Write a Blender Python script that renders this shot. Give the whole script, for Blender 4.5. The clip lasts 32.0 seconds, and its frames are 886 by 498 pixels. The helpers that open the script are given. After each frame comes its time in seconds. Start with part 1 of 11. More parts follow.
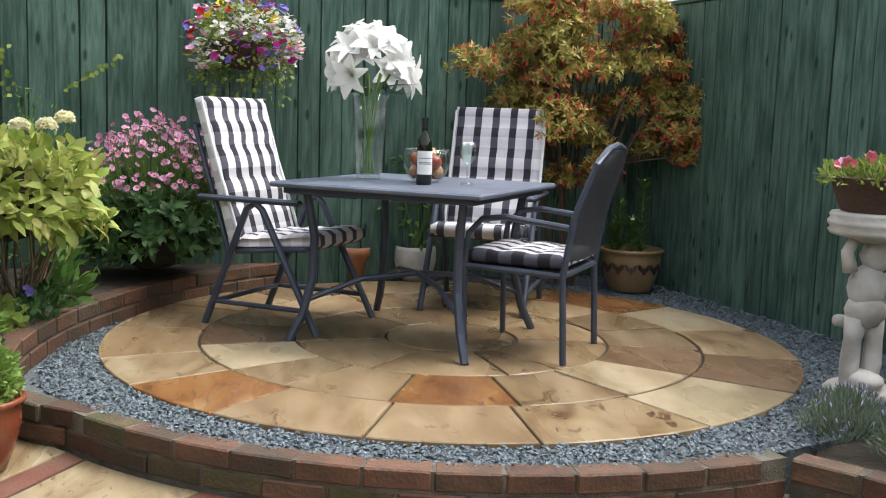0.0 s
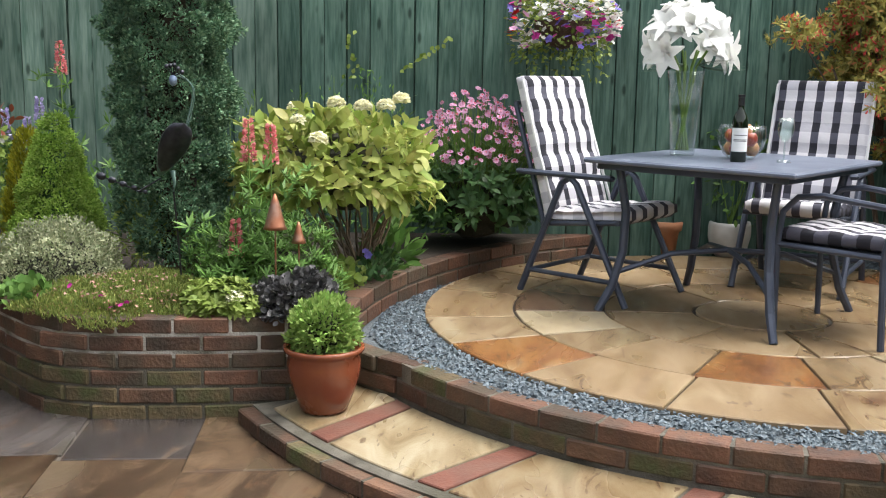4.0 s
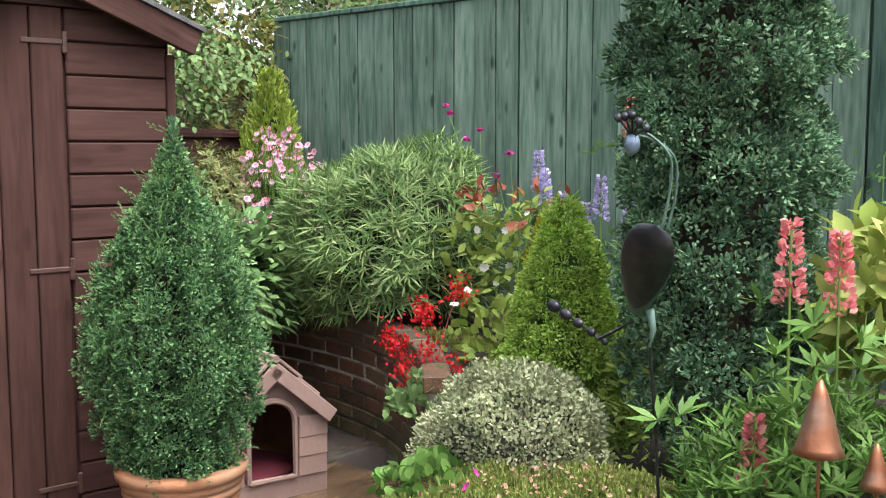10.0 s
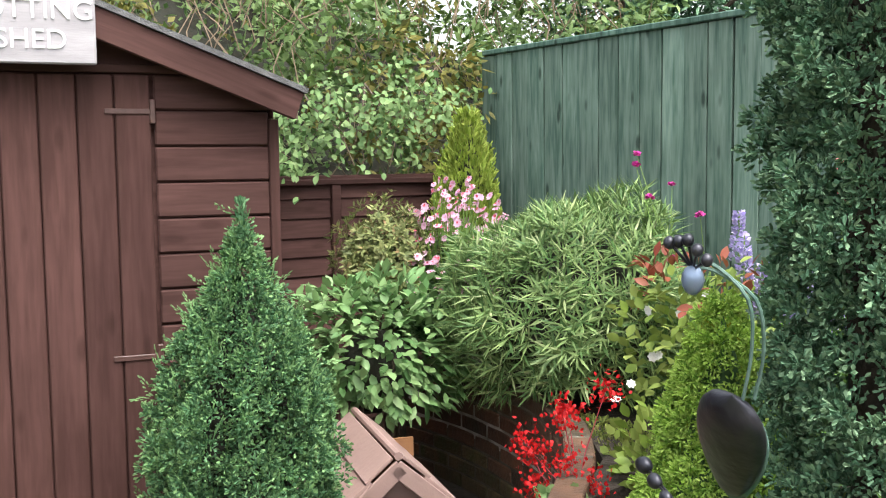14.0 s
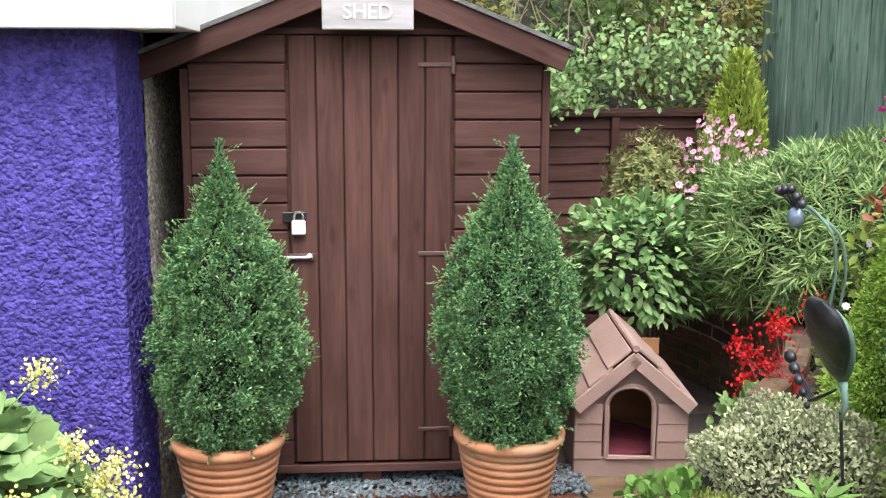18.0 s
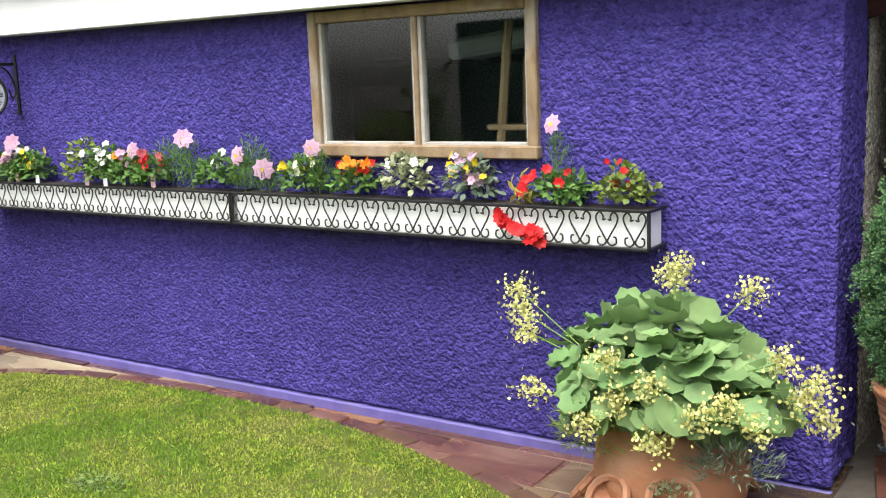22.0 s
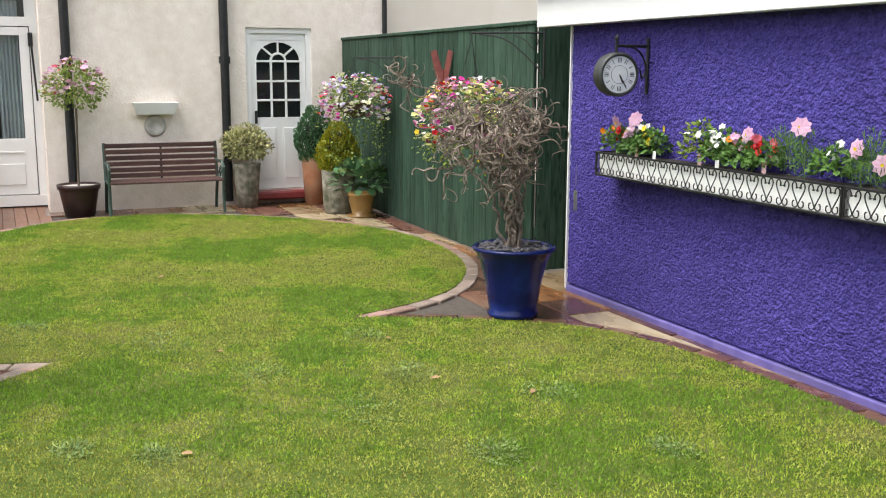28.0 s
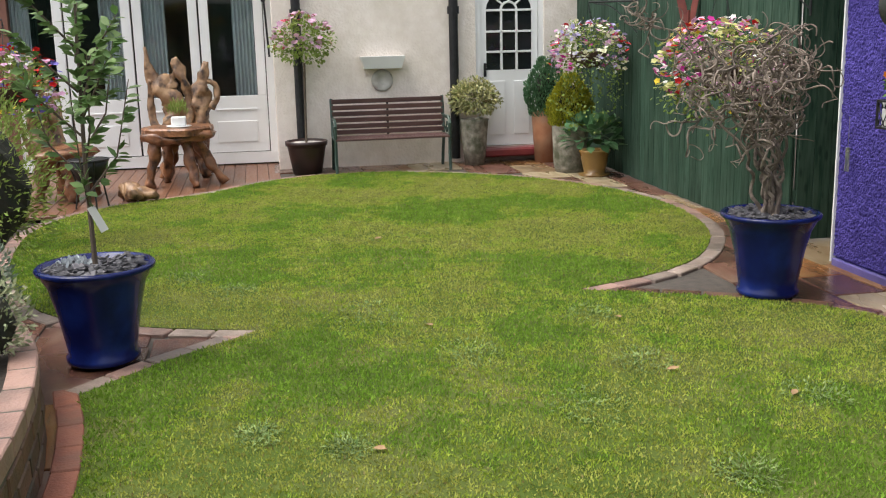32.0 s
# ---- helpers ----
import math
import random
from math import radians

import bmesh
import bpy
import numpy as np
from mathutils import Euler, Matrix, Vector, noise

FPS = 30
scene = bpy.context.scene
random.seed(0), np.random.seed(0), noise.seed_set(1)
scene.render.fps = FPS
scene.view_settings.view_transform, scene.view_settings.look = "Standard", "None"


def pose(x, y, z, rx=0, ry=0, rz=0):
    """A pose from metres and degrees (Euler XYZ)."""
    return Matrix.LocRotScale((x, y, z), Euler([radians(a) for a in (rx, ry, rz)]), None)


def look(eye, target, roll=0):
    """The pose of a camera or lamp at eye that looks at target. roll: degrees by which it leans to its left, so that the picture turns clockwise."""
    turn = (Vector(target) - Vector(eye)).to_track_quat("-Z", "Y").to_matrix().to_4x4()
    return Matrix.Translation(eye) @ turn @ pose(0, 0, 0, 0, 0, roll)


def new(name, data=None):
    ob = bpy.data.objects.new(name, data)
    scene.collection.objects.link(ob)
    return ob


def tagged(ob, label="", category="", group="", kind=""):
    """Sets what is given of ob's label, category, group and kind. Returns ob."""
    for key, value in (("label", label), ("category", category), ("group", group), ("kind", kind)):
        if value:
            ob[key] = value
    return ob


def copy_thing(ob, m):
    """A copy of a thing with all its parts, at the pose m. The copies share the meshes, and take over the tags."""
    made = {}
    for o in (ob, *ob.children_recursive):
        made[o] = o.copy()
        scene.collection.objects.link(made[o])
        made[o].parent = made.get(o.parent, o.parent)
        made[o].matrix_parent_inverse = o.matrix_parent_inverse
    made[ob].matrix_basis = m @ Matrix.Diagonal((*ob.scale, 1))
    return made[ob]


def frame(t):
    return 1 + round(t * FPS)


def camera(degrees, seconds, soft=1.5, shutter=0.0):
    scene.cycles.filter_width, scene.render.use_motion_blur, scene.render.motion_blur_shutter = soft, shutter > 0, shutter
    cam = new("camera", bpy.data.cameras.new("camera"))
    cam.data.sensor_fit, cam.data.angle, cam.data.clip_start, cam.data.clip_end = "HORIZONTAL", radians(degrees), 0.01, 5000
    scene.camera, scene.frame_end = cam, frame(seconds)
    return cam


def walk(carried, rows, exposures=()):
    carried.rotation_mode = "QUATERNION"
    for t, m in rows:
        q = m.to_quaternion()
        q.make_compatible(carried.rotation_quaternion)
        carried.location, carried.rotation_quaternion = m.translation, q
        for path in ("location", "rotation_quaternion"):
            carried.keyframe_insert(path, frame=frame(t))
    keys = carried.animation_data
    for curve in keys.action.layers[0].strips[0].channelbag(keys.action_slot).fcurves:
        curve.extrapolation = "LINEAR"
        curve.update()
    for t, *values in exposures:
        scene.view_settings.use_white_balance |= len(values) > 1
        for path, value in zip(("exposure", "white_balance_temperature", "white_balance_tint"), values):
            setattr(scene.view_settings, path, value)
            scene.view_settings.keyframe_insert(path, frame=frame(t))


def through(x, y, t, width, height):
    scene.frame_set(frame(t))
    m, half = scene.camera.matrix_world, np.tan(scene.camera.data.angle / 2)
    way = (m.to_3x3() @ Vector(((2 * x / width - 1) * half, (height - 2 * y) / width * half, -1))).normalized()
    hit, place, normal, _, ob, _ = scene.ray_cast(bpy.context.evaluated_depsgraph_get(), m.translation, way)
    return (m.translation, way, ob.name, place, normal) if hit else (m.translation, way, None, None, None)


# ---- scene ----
# ---- camera ----
cam = camera(47.09, 32.0, soft=1.1)
PATH = [
    (0, (-2.091, -2.980, 1.424), (0.833, -3.524, 1.033), 1.94),
    (0.5, (-2.238, -2.984, 1.412), (0.689, -3.478, 0.975), 2.02),
    (1, (-2.394, -2.993, 1.403), (0.532, -3.420, 0.896), 1.85),
    (1.5, (-2.533, -3.038, 1.410), (0.397, -3.360, 0.851), 1.51),
    (2, (-2.620, -3.069, 1.424), (0.320, -3.269, 0.858), 1.13),
    (2.5, (-2.645, -3.080, 1.439), (0.302, -3.149, 0.883), 0.81),
    (4.5, (-2.064, -2.966, 1.481), (0.846, -2.420, 1.002), 1.07),
    (5, (-1.836, -2.949, 1.466), (1.040, -2.221, 1.023), 0.96),
    (5.5, (-1.614, -2.912, 1.451), (1.219, -2.016, 1.035), 0.90),
    (6, (-1.418, -2.853, 1.447), (1.363, -1.804, 1.043), 1.06),
    (6.5, (-1.196, -2.833, 1.438), (1.507, -1.592, 1.046), 0.89),
    (7, (-0.970, -2.865, 1.440), (1.612, -1.390, 1.045), 0.37),
    (7.5, (-0.744, -2.855, 1.431), (1.703, -1.163, 1.044), 0.38),
    (8, (-0.541, -2.830, 1.428), (1.765, -0.949, 1.047), 0.61),
    (8.5, (-0.346, -2.844, 1.422), (1.811, -0.793, 1.046), 0.64),
    (9, (-0.190, -2.869, 1.420), (1.849, -0.699, 1.054), 0.47),
    (9.5, (-0.072, -2.844, 1.419), (1.888, -0.598, 1.082), 0.19),
    (10, (0.021, -2.812, 1.428), (1.905, -0.497, 1.130), -0.05),
    (10.5, (0.149, -2.790, 1.446), (1.909, -0.372, 1.208), -0.28),
    (11, (0.357, -2.787, 1.518), (1.919, -0.235, 1.298), -0.5),
    (11.5, (0.484, -2.735, 1.577), (1.917, -0.107, 1.383), -0.75),
    (12, (0.551, -2.679, 1.600), (1.909, -0.010, 1.432), -0.95),
    (12.5, (0.608, -2.640, 1.590), (1.916, 0.056, 1.447), -0.8),
    (13, (0.695, -2.625, 1.592), (1.946, 0.099, 1.438), -0.75),
    (13.5, (0.793, -2.602, 1.605), (1.970, 0.149, 1.405), -0.7),
    (15.5, (0.850, -2.854, 1.658), (1.749, -0.031, 1.184), -0.33),
    (16, (0.815, -3.006, 1.679), (1.633, -0.165, 1.171), -0.21),
    (16.5, (0.801, -3.143, 1.691), (1.510, -0.275, 1.170), 0.06),
    (17, (0.839, -3.244, 1.704), (1.385, -0.341, 1.183), 0.07),
    (17.5, (0.875, -3.325, 1.723), (1.237, -0.392, 1.205), -0.00),
    (18, (0.838, -3.409, 1.726), (1.047, -0.460, 1.217), 0.22),
    (18.5, (0.768, -3.481, 1.708), (0.820, -0.524, 1.201), 0.37),
    (19, (0.718, -3.526, 1.675), (0.569, -0.574, 1.163), 0.15),
    (19.5, (0.698, -3.549, 1.631), (0.305, -0.619, 1.119), -0.16),
    (20, (0.712, -3.550, 1.585), (0.044, -0.669, 1.077), -0.34),
    (20.5, (0.734, -3.537, 1.520), (-0.218, -0.733, 1.038), -0.81),
    (21, (0.759, -3.522, 1.511), (-0.469, -0.827, 1.028), -1.34),
    (21.5, (0.754, -3.558, 1.525), (-0.678, -0.968, 1.036), -1.95),
    (22, (0.798, -3.589, 1.557), (-0.850, -1.134, 1.052), -2.14),
    (22.5, (0.851, -3.624, 1.586), (-0.986, -1.307, 1.076), -2.15),
    (23, (0.849, -3.650, 1.600), (-1.135, -1.455, 1.101), -1.89),
    (23.5, (0.861, -3.656, 1.600), (-1.255, -1.583, 1.123), -1.61),
    (24, (0.870, -3.655, 1.597), (-1.351, -1.694, 1.128), -1.24),
    (24.5, (0.865, -3.668, 1.603), (-1.430, -1.798, 1.119), -0.94),
    (25, (0.865, -3.694, 1.607), (-1.491, -1.908, 1.097), -0.66),
    (25.5, (0.868, -3.715, 1.611), (-1.547, -2.019, 1.073), -0.40),
    (27.5, (0.889, -3.719, 1.573), (-1.777, -2.452, 1.040), 0.11),
    (28, (0.814, -3.691, 1.571), (-1.895, -2.512, 1.047), 0.20),
    (28.5, (0.729, -3.676, 1.567), (-2.015, -2.579, 1.048), 0.22),
    (29, (0.646, -3.662, 1.566), (-2.132, -2.655, 1.050), 0.15),
    (29.5, (0.577, -3.652, 1.569), (-2.232, -2.740, 1.044), 0.08),
    (30, (0.521, -3.643, 1.572), (-2.312, -2.820, 1.026), -0.06),
    (30.5, (0.448, -3.593, 1.559), (-2.404, -2.862, 0.986), -0.29),
    (31, (0.358, -3.519, 1.526), (-2.510, -2.876, 0.927), -0.61),
    (31.5, (0.256, -3.461, 1.501), (-2.622, -2.894, 0.874), -0.95),
    (32, (0.166, -3.430, 1.483), (-2.720, -2.918, 0.843), -1.34),
]
walk(cam, [(t, look(e, g, r)) for t, e, g, r in PATH],
     exposures=[(0, 1.32), (2.5, 1.37), (6, 1.67), (10, 1.77), (14, 1.92), (19, 1.92), (21, 1.62), (23, 1.47), (25, 1.37), (28, 1.29), (30, 1.14), (32, 1.04)])

# ---- sky and sun ----
world = bpy.data.worlds.new("overcast")
scene.world = world
world.use_nodes = True
wn, wl = world.node_tree.nodes, world.node_tree.links
sky = wn.new("ShaderNodeTexSky")
sky.sky_type = "NISHITA"
sky.sun_disc = False
sky.sun_elevation, sky.sun_rotation = radians(65), radians(173)
sky.air_density, sky.dust_density, sky.ozone_density = 1.2, 4.0, 0.6
soft_sky = wn.new("ShaderNodeHueSaturation")
soft_sky.inputs["Saturation"].default_value = 0.3
wl.new(sky.outputs[0], soft_sky.inputs["Color"])
wl.new(soft_sky.outputs[0], wn["Background"].inputs["Color"])
wn["Background"].inputs["Strength"].default_value = 0.15
sun_data = bpy.data.lights.new("sun", "SUN")
sun_data.energy, sun_data.angle, sun_data.color = 1.2, radians(40), (1.0, 0.97, 0.92)
sun = new("sun", sun_data)
sun.matrix_world = look((0, 0, 10), (-0.4, 3.2, 3.0))


# ---- geometry helpers ----
class G:
    """Collects vertices and faces, then becomes one mesh."""

    def __init__(self):
        self.v, self.f = [], []

    def add(self, vs, fs):
        n = len(self.v)
        self.v += [tuple(p) for p in vs]
        self.f += [tuple(i + n for i in q) for q in fs]
        return self

    def box(self, a, b, c=0.0, m=None):
        """A box between corners a and b with chamfered edges of width c."""
        lo, hi = [min(p, q) for p, q in zip(a, b)], [max(p, q) for p, q in zip(a, b)]
        if c <= 0:
            vs = [(x, y, z) for x in (lo[0], hi[0]) for y in (lo[1], hi[1]) for z in (lo[2], hi[2])]
            fs = [(0, 1, 3, 2), (4, 6, 7, 5), (0, 4, 5, 1), (2, 3, 7, 6), (0, 2, 6, 4), (1, 5, 7, 3)]
        else:
            c = min(c, *[(h - l) * 0.45 for l, h in zip(lo, hi)])
            vs, idx = [], {}
            for i in (0, 1):
                for j in (0, 1):
                    for k in (0, 1):
                        p = [(lo, hi)[s][n] for n, s in enumerate((i, j, k))]
                        for axis in range(3):
                            q = [p[n] + (c if s == 0 else -c) * (n != axis) for n, s in enumerate((i, j, k))]
                            idx[i, j, k, axis] = len(vs)
                            vs.append(q)
            fs = []
            for axis in range(3):
                o = [n for n in range(3) if n != axis]
                for s in (0, 1):
                    quad = []
                    for a1, b1 in ((0, 0), (1, 0), (1, 1), (0, 1)):
                        key = [0, 0, 0]
                        key[axis], key[o[0]], key[o[1]] = s, a1, b1
                        quad.append(idx[(*key, axis)])
                    fs.append(quad if (s == 1) == (axis != 1) else quad[::-1])
                for s1 in (0, 1):
                    for s2 in (0, 1):
                        k0, k1 = [0, 0, 0], [0, 0, 0]
                        k0[axis], k1[axis] = 0, 1
                        k0[o[0]] = k1[o[0]] = s1
                        k0[o[1]] = k1[o[1]] = s2
                        quad = [idx[(*k0, o[0])], idx[(*k1, o[0])], idx[(*k1, o[1])], idx[(*k0, o[1])]]
                        fs.append(quad)
            for i in (0, 1):
                for j in (0, 1):
                    for k in (0, 1):
                        fs.append([idx[i, j, k, n] for n in range(3)])
        if m is not None:
            vs = [m @ Vector(p) for p in vs]
        return self.add(vs, fs)

    def tube(self, pts, radii, seg=8, cap=True):
        pts = [Vector(p) for p in pts]
        if not isinstance(radii, (list, tuple)):
            radii = [radii] * len(pts)
        vs, fs, side = [], [], None
        for i, p in enumerate(pts):
            d = (pts[min(i + 1, len(pts) - 1)] - pts[max(i - 1, 0)]).normalized()
            if side is None:
                side = d.orthogonal().normalized()
            side = (side - d * side.dot(d))
            side = side.normalized() if side.length > 1e-5 else d.orthogonal().normalized()
            up = d.cross(side)
            for k in range(seg):
                a = 2 * math.pi * k / seg
                vs.append(p + (side * math.cos(a) + up * math.sin(a)) * radii[i])
        for i in range(len(pts) - 1):
            for k in range(seg):
                fs.append((i * seg + k, i * seg + (k + 1) % seg, (i + 1) * seg + (k + 1) % seg, (i + 1) * seg + k))
        if cap:
            fs.append(tuple(range(seg))[::-1])
            fs.append(tuple((len(pts) - 1) * seg + k for k in range(seg)))
        return self.add(vs, fs)

    def lathe(self, prof, seg=32, centre=(0, 0, 0)):
        """Turns a profile of (radius, height) about the upright axis."""
        vs, fs = [], []
        for r, z in prof:
            for k in range(seg):
                a = 2 * math.pi * k / seg
                vs.append((centre[0] + r * math.cos(a), centre[1] + r * math.sin(a), centre[2] + z))
        for i in range(len(prof) - 1):
            for k in range(seg):
                fs.append((i * seg + k, i * seg + (k + 1) % seg, (i + 1) * seg + (k + 1) % seg, (i + 1) * seg + k))
        if prof[0][0] > 1e-4:
            fs.append(tuple(range(seg))[::-1])
        if prof[-1][0] > 1e-4:
            fs.append(tuple((len(prof) - 1) * seg + k for k in range(seg)))
        return self.add(vs, fs)

    def prism(self, poly, z0, z1, c=0.0):
        """A flat polygon (anticlockwise) raised from z0 to z1, its top edge chamfered by c."""
        n = len(poly)
        if c > 0:
            cx, cy = sum(p[0] for p in poly) / n, sum(p[1] for p in poly) / n
            top = []
            for i in range(n):
                a, b, d = Vector(poly[i - 1]), Vector(poly[i]), Vector(poly[(i + 1) % n])
                e1, e2 = (b - a).normalized(), (d - b).normalized()
                nn = Vector((-(e1.y + e2.y), e1.x + e2.x))
                nn = nn.normalized() * c if nn.length > 1e-4 else Vector((cx - b.x, cy - b.y)).normalized() * c
                top.append((b.x + nn.x, b.y + nn.y))
            vs = [(x, y, z0) for x, y in poly] + [(x, y, z1 - c) for x, y in poly] + [(x, y, z1) for x, y in top]
            rings = 3
        else:
            vs = [(x, y, z0) for x, y in poly] + [(x, y, z1) for x, y in poly]
            rings = 2
        fs = [tuple(range(n))[::-1], tuple((rings - 1) * n + k for k in range(n))]
        for r in range(rings - 1):
            for k in range(n):
                fs.append((r * n + k, r * n + (k + 1) % n, (r + 1) * n + (k + 1) % n, (r + 1) * n + k))
        return self.add(vs, fs)

    def blob(self, centre, size, seed=0, rough=0.15, rings=8, seg=12):
        """A lumpy rounded body."""
        vs, fs = [], []
        c = Vector(centre)
        for i in range(rings + 1):
            th = math.pi * i / rings
            for k in range(seg):
                a = 2 * math.pi * k / seg
                d = Vector((math.sin(th) * math.cos(a), math.sin(th) * math.sin(a), math.cos(th)))
                s = 1 + rough * noise.noise(d * 1.7 + Vector((seed * 3.1, seed, 0)))
                vs.append(c + Vector((d.x * size[0], d.y * size[1], d.z * size[2])) * s)
        for i in range(rings):
            for k in range(seg):
                fs.append((i * seg + k, (i + 1) * seg + k, (i + 1) * seg + (k + 1) % seg, i * seg + (k + 1) % seg))
        return self.add(vs, fs)

    def mesh(self, name, mat=None, smooth=False):
        me = bpy.data.meshes.new(name)
        me.from_pydata([tuple(p) for p in self.v], [], self.f)
        if smooth:
            me.polygons.foreach_set("use_smooth", [True] * len(me.polygons))
        if mat:
            me.materials.append(mat)
        me.update()
        return me


def part(name, g, material, parent=None, label="", smooth=False):
    """One mesh object, under a thing or a part where a parent is given."""
    me = g if isinstance(g, bpy.types.Mesh) else g.mesh(name, material, smooth)
    ob = new(name, me)
    if parent:
        ob.parent = parent
    if label:
        ob["label"] = label
    return ob


def thing(name, label, category, at=(0, 0, 0), turn=0.0, group="", kind=""):
    e = new(name)
    e.empty_display_size = 0.1
    e.location = at
    e.rotation_euler = (0, 0, radians(turn))
    return tagged(e, label, category, group, kind)


def solid(name, g, material, label, category, group="", kind="", at=(0, 0, 0), turn=0.0, smooth=False):
    ob = new(name, g.mesh(name, material, smooth))
    ob.location = at
    ob.rotation_euler = (0, 0, radians(turn))
    return tagged(ob, label, category, group, kind)


def smooth_path(ctrl, n=12, closed=False):
    """Points on a soft curve through a few control points."""
    p = [Vector(c) for c in ctrl]
    out = []
    m = len(p)
    for i in range(m if closed else m - 1):
        a = p[i - 1] if (i > 0 or closed) else p[0] * 2 - p[1]
        b, c = p[i], p[(i + 1) % m]
        d = p[(i + 2) % m] if (i + 2 < m or closed) else c * 2 - b
        for k in range(n):
            t = k / n
            out.append(0.5 * ((2 * b) + (c - a) * t + (2 * a - 5 * b + 4 * c - d) * t * t + (3 * b - a - 3 * c + d) * t ** 3))
    if not closed:
        out.append(p[-1])
    return out


def along(path):
    """A function from a length along the path to the place and direction there, and the whole length."""
    acc = [0.0]
    for a, b in zip(path, path[1:]):
        acc.append(acc[-1] + (b - a).length)

    def at(s):
        s = max(0.0, min(acc[-1] - 1e-6, s))
        i = int(np.searchsorted(acc, s, side="right")) - 1
        d = path[i + 1] - path[i]
        return path[i] + d * ((s - acc[i]) / max(d.length, 1e-9)), d.normalized()
    return at, acc[-1]


# ---- materials ----
def node_mat(name):
    m = bpy.data.materials.new(name)
    m.use_nodes = True
    return m, m.node_tree.nodes, m.node_tree.links, m.node_tree.nodes["Principled BSDF"]


def surf(name, c1, c2, scale=8.0, rough=0.7, bump=0.2, bscale=60.0, metal=0.0, vary=0.0, stretch=(1, 1, 1),
         stain=None, stain_scale=1.5, stain_amt=0.5, island=False, spec=0.5, detail=6.0, rough_var=0.15, coat=0.0):
    """Two colours mixed by noise, a slower stain over it, fine relief, and a shift of brightness from piece to piece."""
    m, n, l, p = node_mat(name)
    tc, mp = n.new("ShaderNodeTexCoord"), n.new("ShaderNodeMapping")
    info = n.new("ShaderNodeObjectInfo")
    off = n.new("ShaderNodeVectorMath")
    off.operation = "SCALE"
    off.inputs[0].default_value = (37, 17, 29)
    l.new(info.outputs["Random"], off.inputs["Scale"])
    l.new(tc.outputs["Object"], mp.inputs["Vector"])
    mp.inputs["Scale"].default_value = stretch
    l.new(off.outputs[0], mp.inputs["Location"])
    n1, n2, n3 = n.new("ShaderNodeTexNoise"), n.new("ShaderNodeTexNoise"), n.new("ShaderNodeTexNoise")
    for nn, sc, dt in ((n1, scale, detail), (n2, stain_scale, 4.0), (n3, bscale, 4.0)):
        nn.inputs["Scale"].default_value, nn.inputs["Detail"].default_value = sc, dt
        l.new(mp.outputs[0], nn.inputs["Vector"])
    ramp = n.new("ShaderNodeValToRGB")
    ramp.color_ramp.elements[0].position, ramp.color_ramp.elements[1].position = 0.32, 0.68
    ramp.color_ramp.elements[0].color, ramp.color_ramp.elements[1].color = (*c1, 1), (*c2, 1)
    l.new(n1.outputs["Fac"], ramp.inputs[0])
    col = ramp.outputs[0]
    if stain:
        r2 = n.new("ShaderNodeValToRGB")
        r2.color_ramp.elements[0].position, r2.color_ramp.elements[1].position = 0.48, 0.68
        l.new(n2.outputs["Fac"], r2.inputs[0])
        k = n.new("ShaderNodeMath")
        k.operation = "MULTIPLY"
        k.inputs[1].default_value = stain_amt
        l.new(r2.outputs[0], k.inputs[0])
        mix = n.new("ShaderNodeMixRGB")
        mix.inputs[2].default_value = (*stain, 1)
        l.new(k.outputs[0], mix.inputs[0])
        l.new(col, mix.inputs[1])
        col = mix.outputs[0]
    if vary:
        hs = n.new("ShaderNodeHueSaturation")
        mr = n.new("ShaderNodeMapRange")
        mr.inputs["To Min"].default_value, mr.inputs["To Max"].default_value = 1 - vary, 1 + vary
        if island:
            geo = n.new("ShaderNodeNewGeometry")
            l.new(geo.outputs["Random Per Island"], mr.inputs["Value"])
        else:
            l.new(info.outputs["Random"], mr.inputs["Value"])
        l.new(mr.outputs[0], hs.inputs["Value"])
        mh = n.new("ShaderNodeMapRange")
        mh.inputs["To Min"].default_value, mh.inputs["To Max"].default_value = 0.5 + vary * 0.035, 0.5 - vary * 0.035
        l.new(n2.outputs["Fac"], mh.inputs["Value"])
        l.new(mh.outputs[0], hs.inputs["Hue"])
        l.new(col, hs.inputs["Color"])
        col = hs.outputs[0]
    l.new(col, p.inputs["Base Color"])
    rr = n.new("ShaderNodeMapRange")
    rr.inputs["To Min"].default_value, rr.inputs["To Max"].default_value = max(0.03, rough - rough_var), min(1, rough + rough_var)
    l.new(n1.outputs["Fac"], rr.inputs["Value"])
    l.new(rr.outputs[0], p.inputs["Roughness"])
    p.inputs["Metallic"].default_value = metal
    p.inputs["Specular IOR Level"].default_value = spec
    p.inputs["Coat Weight"].default_value = coat
    if bump:
        b = n.new("ShaderNodeBump")
        b.inputs["Strength"].default_value, b.inputs["Distance"].default_value = bump, 0.01
        l.new(n3.outputs["Fac"], b.inputs["Height"])
        l.new(b.outputs[0], p.inputs["Normal"])
    return m


